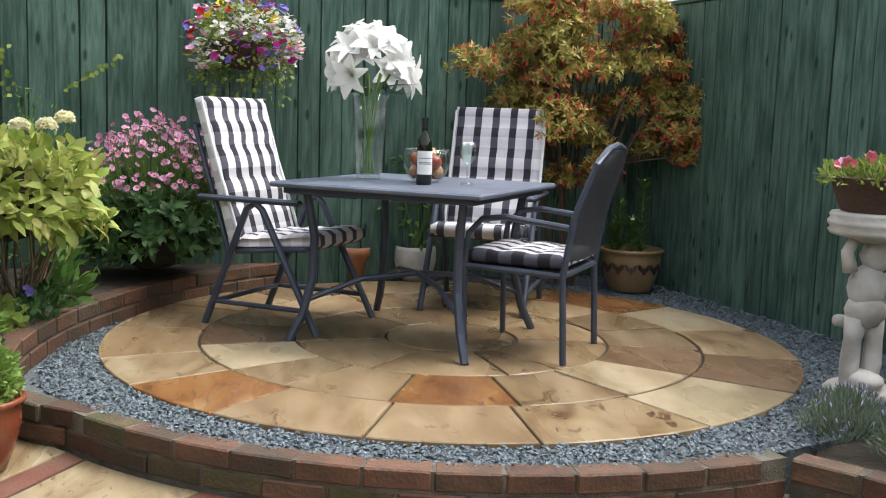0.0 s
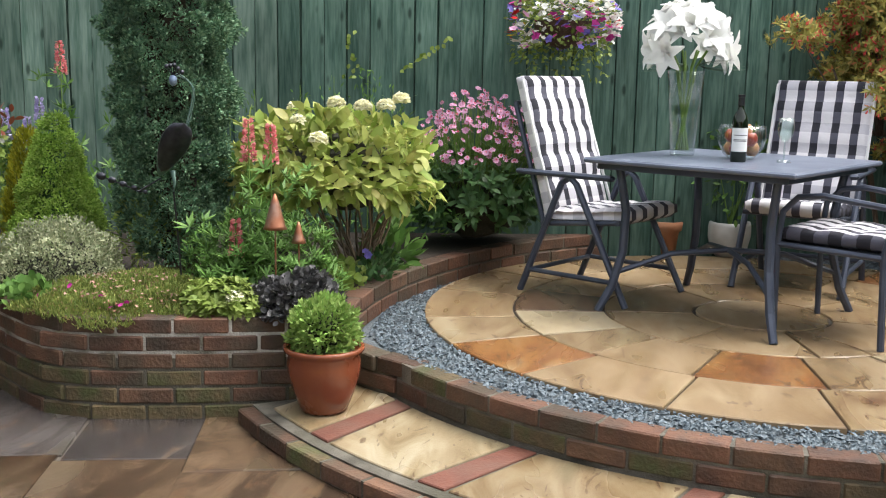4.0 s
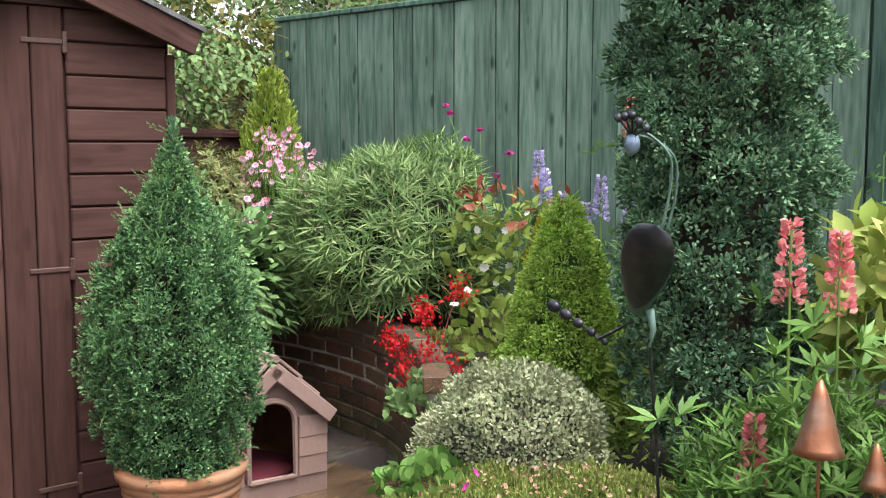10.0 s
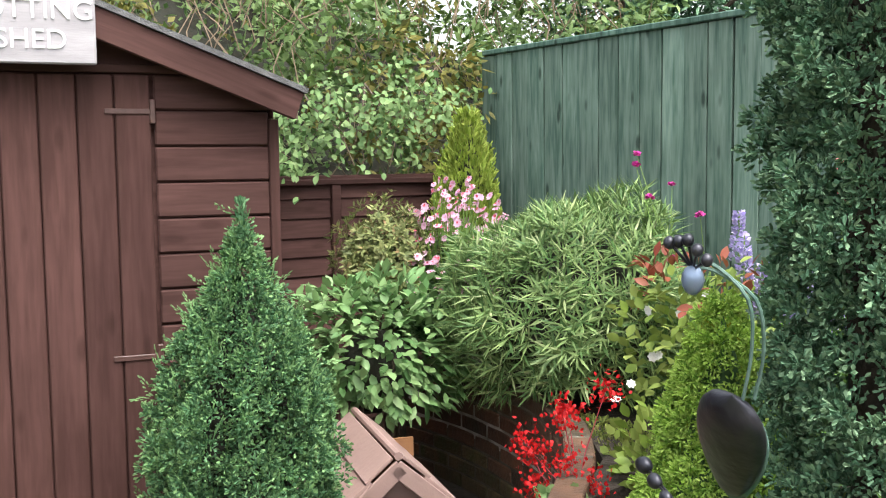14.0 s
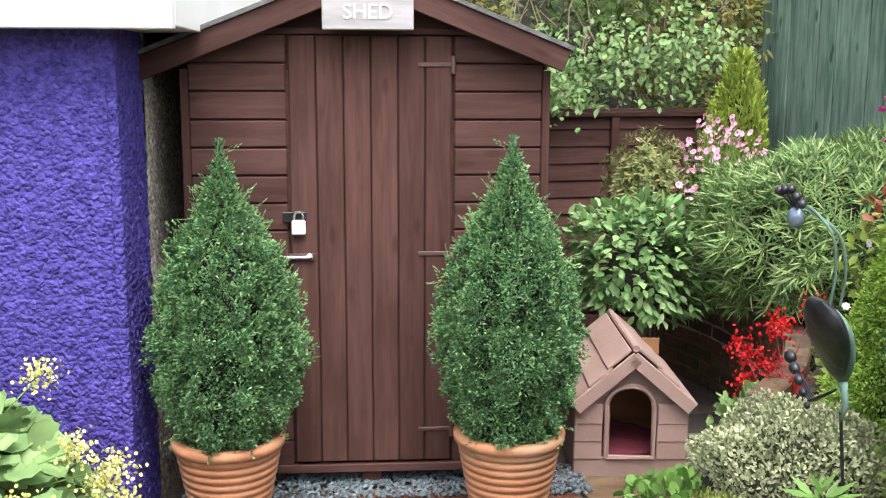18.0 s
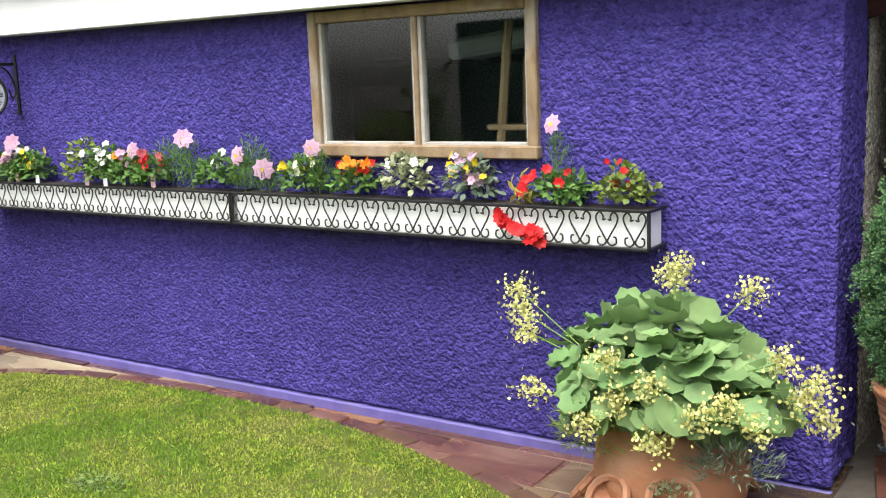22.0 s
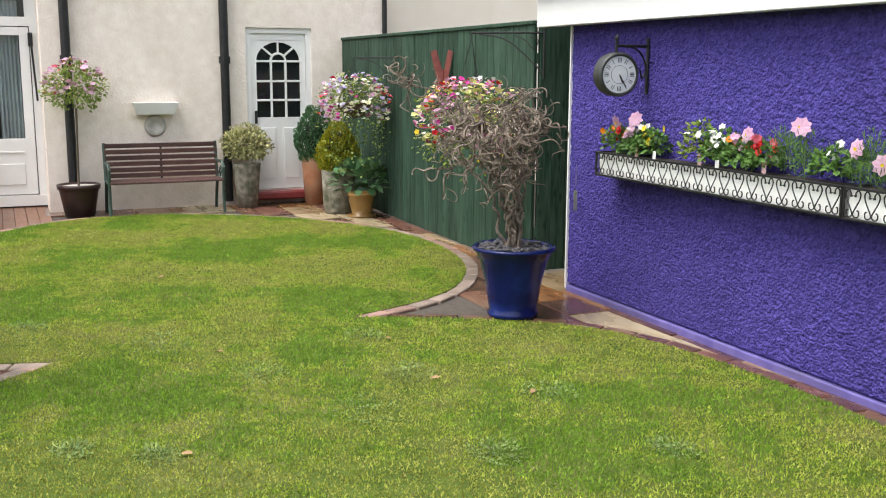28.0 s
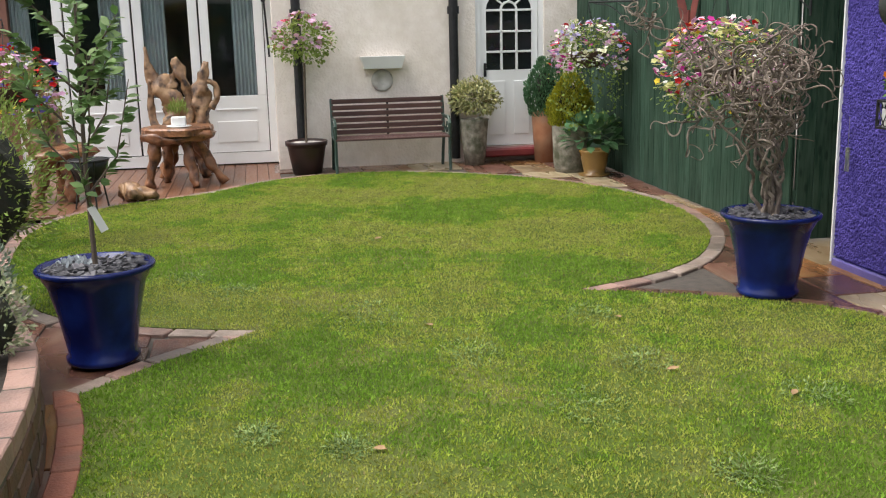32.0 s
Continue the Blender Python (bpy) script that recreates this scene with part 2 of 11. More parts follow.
def leaf(name, c1, c2, vary=0.35, rough=0.55, through=0.25, spec=0.22, c3=None):
    """Leaf or petal: colour changes from leaf to leaf, and some light comes through."""
    m, n, l, p = node_mat(name)
    geo = n.new("ShaderNodeNewGeometry")
    ramp = n.new("ShaderNodeValToRGB")
    ramp.color_ramp.elements[0].color, ramp.color_ramp.elements[1].color = (*c1, 1), (*c2, 1)
    if c3:
        e = ramp.color_ramp.elements.new(0.9)
        e.color = (*c2, 1)
        ramp.color_ramp.elements[-1].color = (*c3, 1)
    l.new(geo.outputs["Random Per Island"], ramp.inputs[0])
    tc, nz = n.new("ShaderNodeTexCoord"), n.new("ShaderNodeTexNoise")
    nz.inputs["Scale"].default_value = 9.0
    l.new(tc.outputs["Object"], nz.inputs["Vector"])
    mr = n.new("ShaderNodeMapRange")
    mr.inputs["From Min"].default_value, mr.inputs["From Max"].default_value = 0.3, 0.7
    mr.inputs["To Min"].default_value, mr.inputs["To Max"].default_value = 1 - vary, 1 + vary
    l.new(nz.outputs["Fac"], mr.inputs["Value"])
    hs = n.new("ShaderNodeHueSaturation")
    l.new(mr.outputs[0], hs.inputs["Value"])
    l.new(ramp.outputs[0], hs.inputs["Color"])
    l.new(hs.outputs[0], p.inputs["Base Color"])
    p.inputs["Roughness"].default_value, p.inputs["Specular IOR Level"].default_value = rough, spec
    if through > 0:
        tr, mx = n.new("ShaderNodeBsdfTranslucent"), n.new("ShaderNodeMixShader")
        l.new(hs.outputs[0], tr.inputs["Color"])
        mx.inputs[0].default_value = through
        l.new(p.outputs[0], mx.inputs[1])
        l.new(tr.outputs[0], mx.inputs[2])
        l.new(mx.outputs[0], n["Material Output"].inputs["Surface"])
    return m


def thin_glass(name, tint=(0.93, 0.96, 0.95)):
    """Clear pane or vessel: light passes straight through, the surface mirrors."""
    m, n, l, p = node_mat(name)
    tr, gl, fr, mx = n.new("ShaderNodeBsdfTransparent"), n.new("ShaderNodeBsdfGlossy"), n.new("ShaderNodeLayerWeight"), n.new("ShaderNodeMixShader")
    tr.inputs["Color"].default_value = (*tint, 1)
    gl.inputs["Roughness"].default_value = 0.02
    fr.inputs["Blend"].default_value = 0.5
    pw, ad = n.new("ShaderNodeMath"), n.new("ShaderNodeMath")
    pw.operation, pw.inputs[1].default_value = "POWER", 4.0
    ad.operation, ad.inputs[1].default_value, ad.inputs[2].default_value = "MULTIPLY_ADD", 0.75, 0.05
    l.new(fr.outputs["Facing"], pw.inputs[0])
    l.new(pw.outputs[0], ad.inputs[0])
    l.new(ad.outputs[0], mx.inputs[0])
    l.new(tr.outputs[0], mx.inputs[1])
    l.new(gl.outputs[0], mx.inputs[2])
    l.new(mx.outputs[0], n["Material Output"].inputs["Surface"])
    return m


def stone(name, ramp, scale=2.4, rough=(0.12, 0.6), vary=0.2, vein=0.5, moss=0.0):
    """Riven sandstone: several tones in drifting bands, dark veins, and wet glossy patches."""
    m, n, l, p = node_mat(name)
    tc, mp, info = n.new("ShaderNodeTexCoord"), n.new("ShaderNodeMapping"), n.new("ShaderNodeObjectInfo")
    off = n.new("ShaderNodeVectorMath")
    off.operation = "SCALE"
    off.inputs[0].default_value = (53, 31, 19)
    l.new(info.outputs["Random"], off.inputs["Scale"])
    l.new(tc.outputs["Object"], mp.inputs["Vector"])
    l.new(off.outputs[0], mp.inputs["Location"])
    rot = n.new("ShaderNodeMath")
    rot.operation, rot.inputs[1].default_value = "MULTIPLY", 40.0
    l.new(info.outputs["Random"], rot.inputs[0])
    cmb = n.new("ShaderNodeCombineXYZ")
    l.new(rot.outputs[0], cmb.inputs["Z"])
    l.new(cmb.outputs[0], mp.inputs["Rotation"])
    mp.inputs["Scale"].default_value = (1.0, 2.6, 1.0)
    nz = []
    for sc, dt, ds in ((scale, 8.0, 1.2), (scale * 1.7, 5.0, 2.5), (1.3, 3.0, 0.4), (70.0, 5.0, 0.0), (scale * 3, 6.0, 0.8)):
        k = n.new("ShaderNodeTexNoise")
        k.inputs["Scale"].default_value, k.inputs["Detail"].default_value, k.inputs["Distortion"].default_value = sc, dt, ds
        l.new(mp.outputs[0], k.inputs["Vector"])
        nz.append(k)
    cr = n.new("ShaderNodeValToRGB")
    els = cr.color_ramp.elements
    for i, c in enumerate(ramp):
        pos = 0.3 + 0.4 * i / (len(ramp) - 1)
        e = els[i] if i < 2 else els.new(pos)
        e.position, e.color = pos, (*c, 1)
    l.new(nz[0].outputs["Fac"], cr.inputs[0])
    col = cr.outputs[0]
    for src, lo, hi, tint, amt in ((nz[1], 0.62, 0.66, (0.09, 0.05, 0.028), vein), (nz[2], 0.55, 0.75, (0.07, 0.065, 0.03), moss), (nz[4], 0.58, 0.75, (0.16, 0.1, 0.05), 0.45)):
        if amt <= 0:
            continue
        rg, mix = n.new("ShaderNodeMapRange"), n.new("ShaderNodeMixRGB")
        rg.inputs["From Min"].default_value, rg.inputs["From Max"].default_value, rg.inputs["To Max"].default_value = lo, hi, amt
        l.new(src.outputs["Fac"], rg.inputs["Value"])
        l.new(rg.outputs[0], mix.inputs[0])
        l.new(col, mix.inputs[1])
        mix.inputs[2].default_value = (*tint, 1)
        col = mix.outputs[0]
    hs, mr = n.new("ShaderNodeHueSaturation"), n.new("ShaderNodeMapRange")
    mr.inputs["To Min"].default_value, mr.inputs["To Max"].default_value = 1 - vary, 1 + vary
    l.new(info.outputs["Random"], mr.inputs["Value"])
    l.new(mr.outputs[0], hs.inputs["Value"])
    l.new(col, hs.inputs["Color"])
    l.new(hs.outputs[0], p.inputs["Base Color"])
    rr = n.new("ShaderNodeMapRange")
    rr.inputs["From Min"].default_value, rr.inputs["From Max"].default_value = 0.35, 0.65
    rr.inputs["To Min"].default_value, rr.inputs["To Max"].default_value = rough
    l.new(nz[2].outputs["Fac"], rr.inputs["Value"])
    l.new(rr.outputs[0], p.inputs["Roughness"])
    b1, b2 = n.new("ShaderNodeBump"), n.new("ShaderNodeBump")
    b1.inputs["Strength"].default_value, b1.inputs["Distance"].default_value = 0.25, 0.004
    b2.inputs["Strength"].default_value, b2.inputs["Distance"].default_value = 0.5, 0.012
    l.new(nz[3].outputs["Fac"], b1.inputs["Height"])
    l.new(nz[0].outputs["Fac"], b2.inputs["Height"])
    l.new(b2.outputs[0], b1.inputs["Normal"])
    l.new(b1.outputs[0], p.inputs["Normal"])
    return m


def timber(name, dark, light, knot, vary=0.2, rough=0.6, axis=2, knots=0.55):
    """Stained boards: fine grain along one axis, streaks, weathered patches and knots."""
    m, n, l, p = node_mat(name)
    tc, mp, info = n.new("ShaderNodeTexCoord"), n.new("ShaderNodeMapping"), n.new("ShaderNodeObjectInfo")
    off = n.new("ShaderNodeVectorMath")
    off.operation = "SCALE"
    off.inputs[0].default_value = (41, 23, 37)
    l.new(info.outputs["Random"], off.inputs["Scale"])
    l.new(tc.outputs["Object"], mp.inputs["Vector"])
    l.new(off.outputs[0], mp.inputs["Location"])
    sc3 = [1.0, 1.0, 1.0]
    sc3[axis] = 0.09
    mp.inputs["Scale"].default_value = sc3
    nz = []
    for sc, dt, ds in ((70.0, 6.0, 0.3), (26.0, 4.0, 0.25)):
        k = n.new("ShaderNodeTexNoise")
        k.inputs["Scale"].default_value, k.inputs["Detail"].default_value, k.inputs["Distortion"].default_value = sc, dt, ds
        l.new(mp.outputs[0], k.inputs["Vector"])
        nz.append(k)
    add = n.new("ShaderNodeVectorMath")
    l.new(tc.outputs["Object"], add.inputs[0])
    l.new(off.outputs[0], add.inputs[1])
    big, kn = n.new("ShaderNodeTexNoise"), n.new("ShaderNodeTexVoronoi")
    big.inputs["Scale"].default_value, big.inputs["Detail"].default_value = 2.2, 5.0
    l.new(add.outputs[0], big.inputs["Vector"])
    kmap = n.new("ShaderNodeMapping")
    s2 = [12.0, 12.0, 12.0]
    s2[axis] = 4.2
    kmap.inputs["Scale"].default_value = s2
    l.new(add.outputs[0], kmap.inputs["Vector"])
    kn.inputs["Scale"].default_value = 1.0
    l.new(kmap.outputs[0], kn.inputs["Vector"])
    w = n.new("ShaderNodeMath")
    w.operation, w.inputs[1].default_value = "MULTIPLY_ADD", 0.45
    l.new(nz[0].outputs["Fac"], w.inputs[0])
    w2 = n.new("ShaderNodeMath")
    w2.operation, w2.inputs[1].default_value = "MULTIPLY", 0.6
    l.new(nz[1].outputs["Fac"], w2.inputs[0])
    l.new(w2.outputs[0], w.inputs[2])
    cr = n.new("ShaderNodeValToRGB")
    cr.color_ramp.elements[0].position, cr.color_ramp.elements[1].position = 0.4, 0.64
    cr.color_ramp.elements[0].color, cr.color_ramp.elements[1].color = (*dark, 1), (*light, 1)
    l.new(w.outputs[0], cr.inputs[0])
    kr, mix = n.new("ShaderNodeMapRange"), n.new("ShaderNodeMixRGB")
    kr.inputs["From Min"].default_value, kr.inputs["From Max"].default_value = 0.2, 0.09
    kr.inputs["To Max"].default_value = knots
    l.new(kn.outputs["Distance"], kr.inputs["Value"])
    l.new(kr.outputs[0], mix.inputs[0])
    l.new(cr.outputs[0], mix.inputs[1])
    mix.inputs[2].default_value = (*knot, 1)
    hs, mr, ms = n.new("ShaderNodeHueSaturation"), n.new("ShaderNodeMapRange"), n.new("ShaderNodeMath")
    mr.inputs["To Min"].default_value, mr.inputs["To Max"].default_value = 1 - vary, 1 + vary
    l.new(info.outputs["Random"], mr.inputs["Value"])
    m2 = n.new("ShaderNodeMapRange")
    m2.inputs["From Min"].default_value, m2.inputs["From Max"].default_value = 0.3, 0.7
    m2.inputs["To Min"].default_value, m2.inputs["To Max"].default_value = 0.78, 1.22
    l.new(big.outputs["Fac"], m2.inputs["Value"])
    ms.operation = "MULTIPLY"
    l.new(mr.outputs[0], ms.inputs[0])
    l.new(m2.outputs[0], ms.inputs[1])
    l.new(ms.outputs[0], hs.inputs["Value"])
    l.new(mix.outputs[0], hs.inputs["Color"])
    l.new(hs.outputs[0], p.inputs["Base Color"])
    p.inputs["Roughness"].default_value = rough
    p.inputs["Specular IOR Level"].default_value = 0.07
    b = n.new("ShaderNodeBump")
    b.inputs["Strength"].default_value, b.inputs["Distance"].default_value = 0.4, 0.004
    l.new(w.outputs[0], b.inputs["Height"])
    l.new(b.outputs[0], p.inputs["Normal"])
    return m


BRICK = surf("weathered_brown_brick", (0.053, 0.029, 0.0175), (0.125, 0.062, 0.035), 11, 0.7, 0.6, 70, vary=0.42,
             stain=(0.0407, 0.0385, 0.0222), stain_scale=3.4, stain_amt=0.85)
BRICK_WARM = surf("warm_brown_brick", (0.066, 0.032, 0.019), (0.135, 0.06, 0.034), 12, 0.7, 0.6, 70, vary=0.3,
                  stain=(0.0518, 0.0444, 0.0281), stain_scale=3.6, stain_amt=0.85)
BRICK_ORANGE = surf("orange_red_brick", (0.19, 0.06, 0.034), (0.27, 0.1, 0.058), 14, 0.7, 0.4, 90, vary=0.2, stain=(0.14, 0.085, 0.055), stain_scale=4.0, stain_amt=0.6)
BRICK_RED = surf("red_brick", (0.105, 0.033, 0.02), (0.165, 0.06, 0.037), 14, 0.7, 0.4, 90, vary=0.2,
                 stain=(0.148, 0.0888, 0.0592), stain_scale=4.0, stain_amt=0.6)
MORTAR = surf("mortar", (0.045, 0.04, 0.028), (0.16, 0.145, 0.115), 9, 0.9, 0.6, 120, stain=(0.0555, 0.0518, 0.0333), stain_scale=2.5, stain_amt=0.9)
MORTAR_PALE = surf("pale_mortar", (0.28, 0.255, 0.215), (0.48, 0.455, 0.41), 14, 0.9, 0.6, 120, stain=(0.0666, 0.0592, 0.037), stain_scale=4.5, stain_amt=0.85)
BRICK_MOSS = surf("mossy_brown_brick", (0.0518, 0.0407, 0.0192), (0.111, 0.0777, 0.037), 13, 0.8, 0.7, 70, vary=0.3,
                  stain=(0.0518, 0.0629, 0.0185), stain_scale=9.0, stain_amt=0.9)
SAND = stone("buff_sandstone", ((0.1406, 0.0888, 0.0444), (0.1924, 0.1295, 0.0666), (0.222, 0.1554, 0.0851), (0.259, 0.1924, 0.111)), 1.9, (0.12, 0.6), 0.24, 0.65)
SAND_RED = stone("rust_sandstone", ((0.111, 0.0481, 0.0207), (0.1702, 0.074, 0.0281), (0.2146, 0.1036, 0.037), (0.2442, 0.148, 0.0666)), 1.8, (0.08, 0.45), 0.16, 0.45)
SAND_PALE = stone("pale_sandstone", ((0.222, 0.1628, 0.0888), (0.2812, 0.222, 0.1332), (0.3182, 0.259, 0.1628), (0.3478, 0.296, 0.1998)), 2.0, (0.2, 0.65), 0.08, 0.3)
SAND_MOSS = stone("mossy_pale_sandstone", ((0.148, 0.1036, 0.0518), (0.2516, 0.1924, 0.111), (0.3182, 0.259, 0.1628), (0.37, 0.3182, 0.222)), 2.6, (0.15, 0.55), 0.1, 0.7, 0.9)
SAND_STEP = stone("stained_step_sandstone", ((0.1036, 0.0666, 0.0333), (0.1776, 0.1221, 0.0629), (0.2442, 0.185, 0.1073), (0.296, 0.2442, 0.1554)), 2.2, (0.12, 0.55), 0.16, 0.75, 0.8)
SAND_BROWN = stone("brown_sandstone", ((0.1, 0.058, 0.034), (0.14, 0.085, 0.05), (0.165, 0.108, 0.064), (0.19, 0.13, 0.08)), 2.2, (0.12, 0.5), 0.12, 0.6)
SAND_VEIN = stone("streaked_sandstone", ((0.11, 0.06, 0.03), (0.2, 0.14, 0.075), (0.25, 0.185, 0.105), (0.31, 0.25, 0.16)), 1.5, (0.08, 0.5), 0.08, 0.95)
FLAG = stone("wet_flagstone", ((0.033, 0.022, 0.015), (0.062, 0.04, 0.025), (0.092, 0.061, 0.037), (0.125, 0.086, 0.055)), 1.6, (0.05, 0.3), 0.3, 0.5, 0.3)
FLAG_OCHRE = stone("wet_ochre_flagstone", ((0.052, 0.031, 0.014), (0.078, 0.049, 0.022), (0.1, 0.066, 0.031), (0.125, 0.086, 0.045)), 1.7, (0.06, 0.32), 0.2, 0.5, 0.3)
FLAG_GREY = stone("wet_grey_flagstone", ((0.029, 0.025, 0.025), (0.045, 0.039, 0.037), (0.06, 0.052, 0.049), (0.075, 0.067, 0.063)), 1.7, (0.06, 0.32), 0.2, 0.5, 0.3)
FLAG_RED = stone("red_flagstone", ((0.06, 0.025, 0.018), (0.095, 0.04, 0.028), (0.125, 0.06, 0.04), (0.15, 0.092, 0.062)), 2.0, (0.12, 0.45), 0.3, 0.5)
GREEN = timber("green_stained_timber", (0.0407, 0.0829, 0.0651), (0.1036, 0.1665, 0.1347), (0.0163, 0.0311, 0.0237), 0.2, 0.6, 2, 0.85)
# Lighter copy of GREEN: some weathering, and open-sky brightness put into the colour.
GREEN_PALE = timber("lit_weathered_green_timber", (0.066, 0.115, 0.09), (0.155, 0.215, 0.178), (0.024, 0.042, 0.033), 0.16, 0.65, 2, 0.85)
GREEN_DARK = timber("dark_green_stained_timber", (0.0178, 0.0407, 0.0266), (0.0459, 0.0777, 0.0555), (0.0089, 0.0192, 0.0133), 0.16, 0.6, 2, 0.6)
BROWN = timber("brown_stained_timber", (0.055, 0.028, 0.0245), (0.082, 0.042, 0.037), (0.0207, 0.0104, 0.0081), 0.12, 0.7, 0, 0.35)
BROWN_UP = timber("brown_stained_upright_timber", (0.055, 0.0275, 0.0237), (0.08, 0.0402, 0.0352), (0.0207, 0.0104, 0.0081), 0.12, 0.7, 2, 0.4)
def roughcast(name, c1, c2, stain, grain=62.0):
    """Painted pebbly render: rounded grains with deep pits between them."""
    m = surf(name, c1, c2, 36, 0.85, 0.0, 70, stain=stain, stain_scale=0.8, stain_amt=0.5, spec=0.15)
    n, l, p = m.node_tree.nodes, m.node_tree.links, m.node_tree.nodes["Principled BSDF"]
    tc, wob, mixv, vo, b = n.new("ShaderNodeTexCoord"), n.new("ShaderNodeTexNoise"), n.new("ShaderNodeMixRGB"), n.new("ShaderNodeTexVoronoi"), n.new("ShaderNodeBump")
    wob.inputs["Scale"].default_value = 45.0
    mixv.inputs[0].default_value = 0.02
    l.new(tc.outputs["Object"], wob.inputs["Vector"])
    l.new(tc.outputs["Object"], mixv.inputs[1])
    l.new(wob.outputs["Color"], mixv.inputs[2])
    vo.inputs["Scale"].default_value = grain
    l.new(mixv.outputs[0], vo.inputs["Vector"])
    b.invert = True
    b.inputs["Strength"].default_value, b.inputs["Distance"].default_value = 1.0, 0.012
    l.new(vo.outputs["Distance"], b.inputs["Height"])
    l.new(b.outputs[0], p.inputs["Normal"])
    return m


PURPLE = roughcast("purple_roughcast", (0.045, 0.034, 0.185), (0.092, 0.072, 0.32), (0.04, 0.031, 0.15))
PURPLE_TRIM = surf("lilac_painted_plinth", (0.0962, 0.0777, 0.2664), (0.1554, 0.1295, 0.3552), 10, 0.6, 0.2, 60, stain=(0.0666, 0.0592, 0.1184), stain_scale=2.5, stain_amt=0.7)
PEBBLE = surf("grey_pebbledash", (0.11, 0.1, 0.082), (0.6, 0.54, 0.46), 60, 0.85, 1.0, 80)
WHITE = surf("white_paint", (0.74, 0.74, 0.72), (0.8, 0.8, 0.79), 3, 0.45, 0.05, 40)
CREAM = surf("cream_roughcast", (0.73, 0.645, 0.565), (0.82, 0.74, 0.67), 9, 0.85, 0.9, 38, stain=(0.55, 0.48, 0.4), stain_scale=1.2, stain_amt=0.35)
CREAM_SMOOTH = surf("cream_render", (0.74, 0.67, 0.57), (0.8, 0.74, 0.65), 2, 0.85, 0.15, 40)
SLATE = surf("slate_chips", (0.048, 0.068, 0.082), (0.15, 0.185, 0.208), 50, 0.6, 0.5, 90, island=True, vary=0.4)
SLATE_BED = surf("slate_grit", (0.0518, 0.0629, 0.0703), (0.1258, 0.148, 0.1591), 90, 0.8, 0.8, 140)
SOIL = surf("dark_soil", (0.0163, 0.0118, 0.0081), (0.037, 0.0266, 0.0185), 20, 0.95, 0.8, 60)
LAWN_SOIL = surf("lawn_base", (0.042, 0.07, 0.01), (0.08, 0.11, 0.02), 7, 0.95, 0.6, 120, stain=(0.14, 0.125, 0.05), stain_scale=2.2, stain_amt=0.5, spec=0.1)

JOINT = surf("dark_sandy_joint", (0.0444, 0.037, 0.0296), (0.0888, 0.074, 0.0592), 20, 0.9, 0.5, 90)

# ---- plan ----
PATIO = Vector((2.78, -3.94))       # centre of the paved circle
PATIO_Z = 0.335
STEP_Z = 0.17
LAWN_A, LAWN_A_R = Vector((-2.6, -2.5)), 2.55
LAWN_B, LAWN_B_R = Vector((-7.78, -2.72)), 2.65
FENCE_E0, FENCE_E1 = Vector((4.85, -5.6)), Vector((3.25, 2.75))

# ---- ground, lawn and paving ----
g = G().box((-160, -160, -0.6), (160, 160, -0.05))
tagged(part("ground", g, SOIL), "bare dark earth under the garden", "ground", kind="structure")


def curve2(ctrl, n=8):
    return [Vector((p.x, p.y)) for p in smooth_path([Vector((x, y, 0)) for x, y in ctrl], n)]


NORTH = [(-5.2, -1.7), (-4.72, -0.8), (-4.2, -0.36), (-3.3, -0.17), (-2.2, -0.18), (-1.4, -0.37), (-0.6, -0.76), (0.06, -1.5), (0.38, -2.4), (0.2, -3.15),
         (-0.6, -3.9), (-2.0, -4.08), (-3.1, -4.1), (-3.7, -4.16), (-4.08, -4.24)]
SOUTH_TIP = [(-4.08, -4.24), (-4.45, -3.92), (-4.84, -3.49)]
FAR = [(-4.84, -3.49), (-5.06, -4.07), (-5.38, -4.56), (-5.95, -4.87), (-6.8, -5.1), (-7.8, -5.2), (-8.5, -5.06), (-9.06, -4.68), (-9.45, -3.98), (-10.12, -3.32), (-10.4, -2.6), (-10.22, -1.8), (-9.6, -0.95),
       (-8.7, -0.36), (-7.7, -0.14), (-6.7, -0.25), (-5.95, -0.6), (-5.5, -1.05), (-5.2, -1.7)]
LAWN_EDGE = curve2(NORTH)[:-1] + curve2(SOUTH_TIP)[:-1] + curve2(FAR)[:-1]


def inside(poly, x, y):
    hit, n = False, len(poly)
    for i in range(n):
        a, b = poly[i - 1], poly[i]
        if (a.y > y) != (b.y > y) and x < (b.x - a.x) * (y - a.y) / (b.y - a.y) + a.x:
            hit = not hit
    return hit


def east_rise(x):
    return 0.09 * max(0.0, min(1.0, (x + 0.5) / 0.9))


def lawn_sheet(edge):
    """The lawn's top, cut where the ground begins and ends to rise, with a skirt into the soil."""
    bm = bmesh.new()
    bm.faces.new([bm.verts.new((p.x, p.y, 0)) for p in edge])
    for cut in (-0.5, 0.4):
        bmesh.ops.bisect_plane(bm, geom=bm.verts[:] + bm.edges[:] + bm.faces[:], plane_co=(cut, 0, 0), plane_no=(1, 0, 0))
    bm.verts.index_update()
    vs = [(v.co.x, v.co.y, 0.012 + east_rise(v.co.x)) for v in bm.verts]
    fs = [tuple(v.index for v in f.verts) for f in bm.faces]
    m = len(vs)
    sides = [(e.verts[0].index, e.verts[1].index, e.verts[1].index + m, e.verts[0].index + m) for e in bm.edges if e.is_boundary]
    vs += [(x, y, -0.04) for x, y, z in vs]
    bm.free()
    return G().add(vs, fs + sides)


g = lawn_sheet(LAWN_EDGE)
tagged(part("lawn", g, LAWN_SOIL), "mown green lawn with worn yellow patches", "lawn", kind="structure")


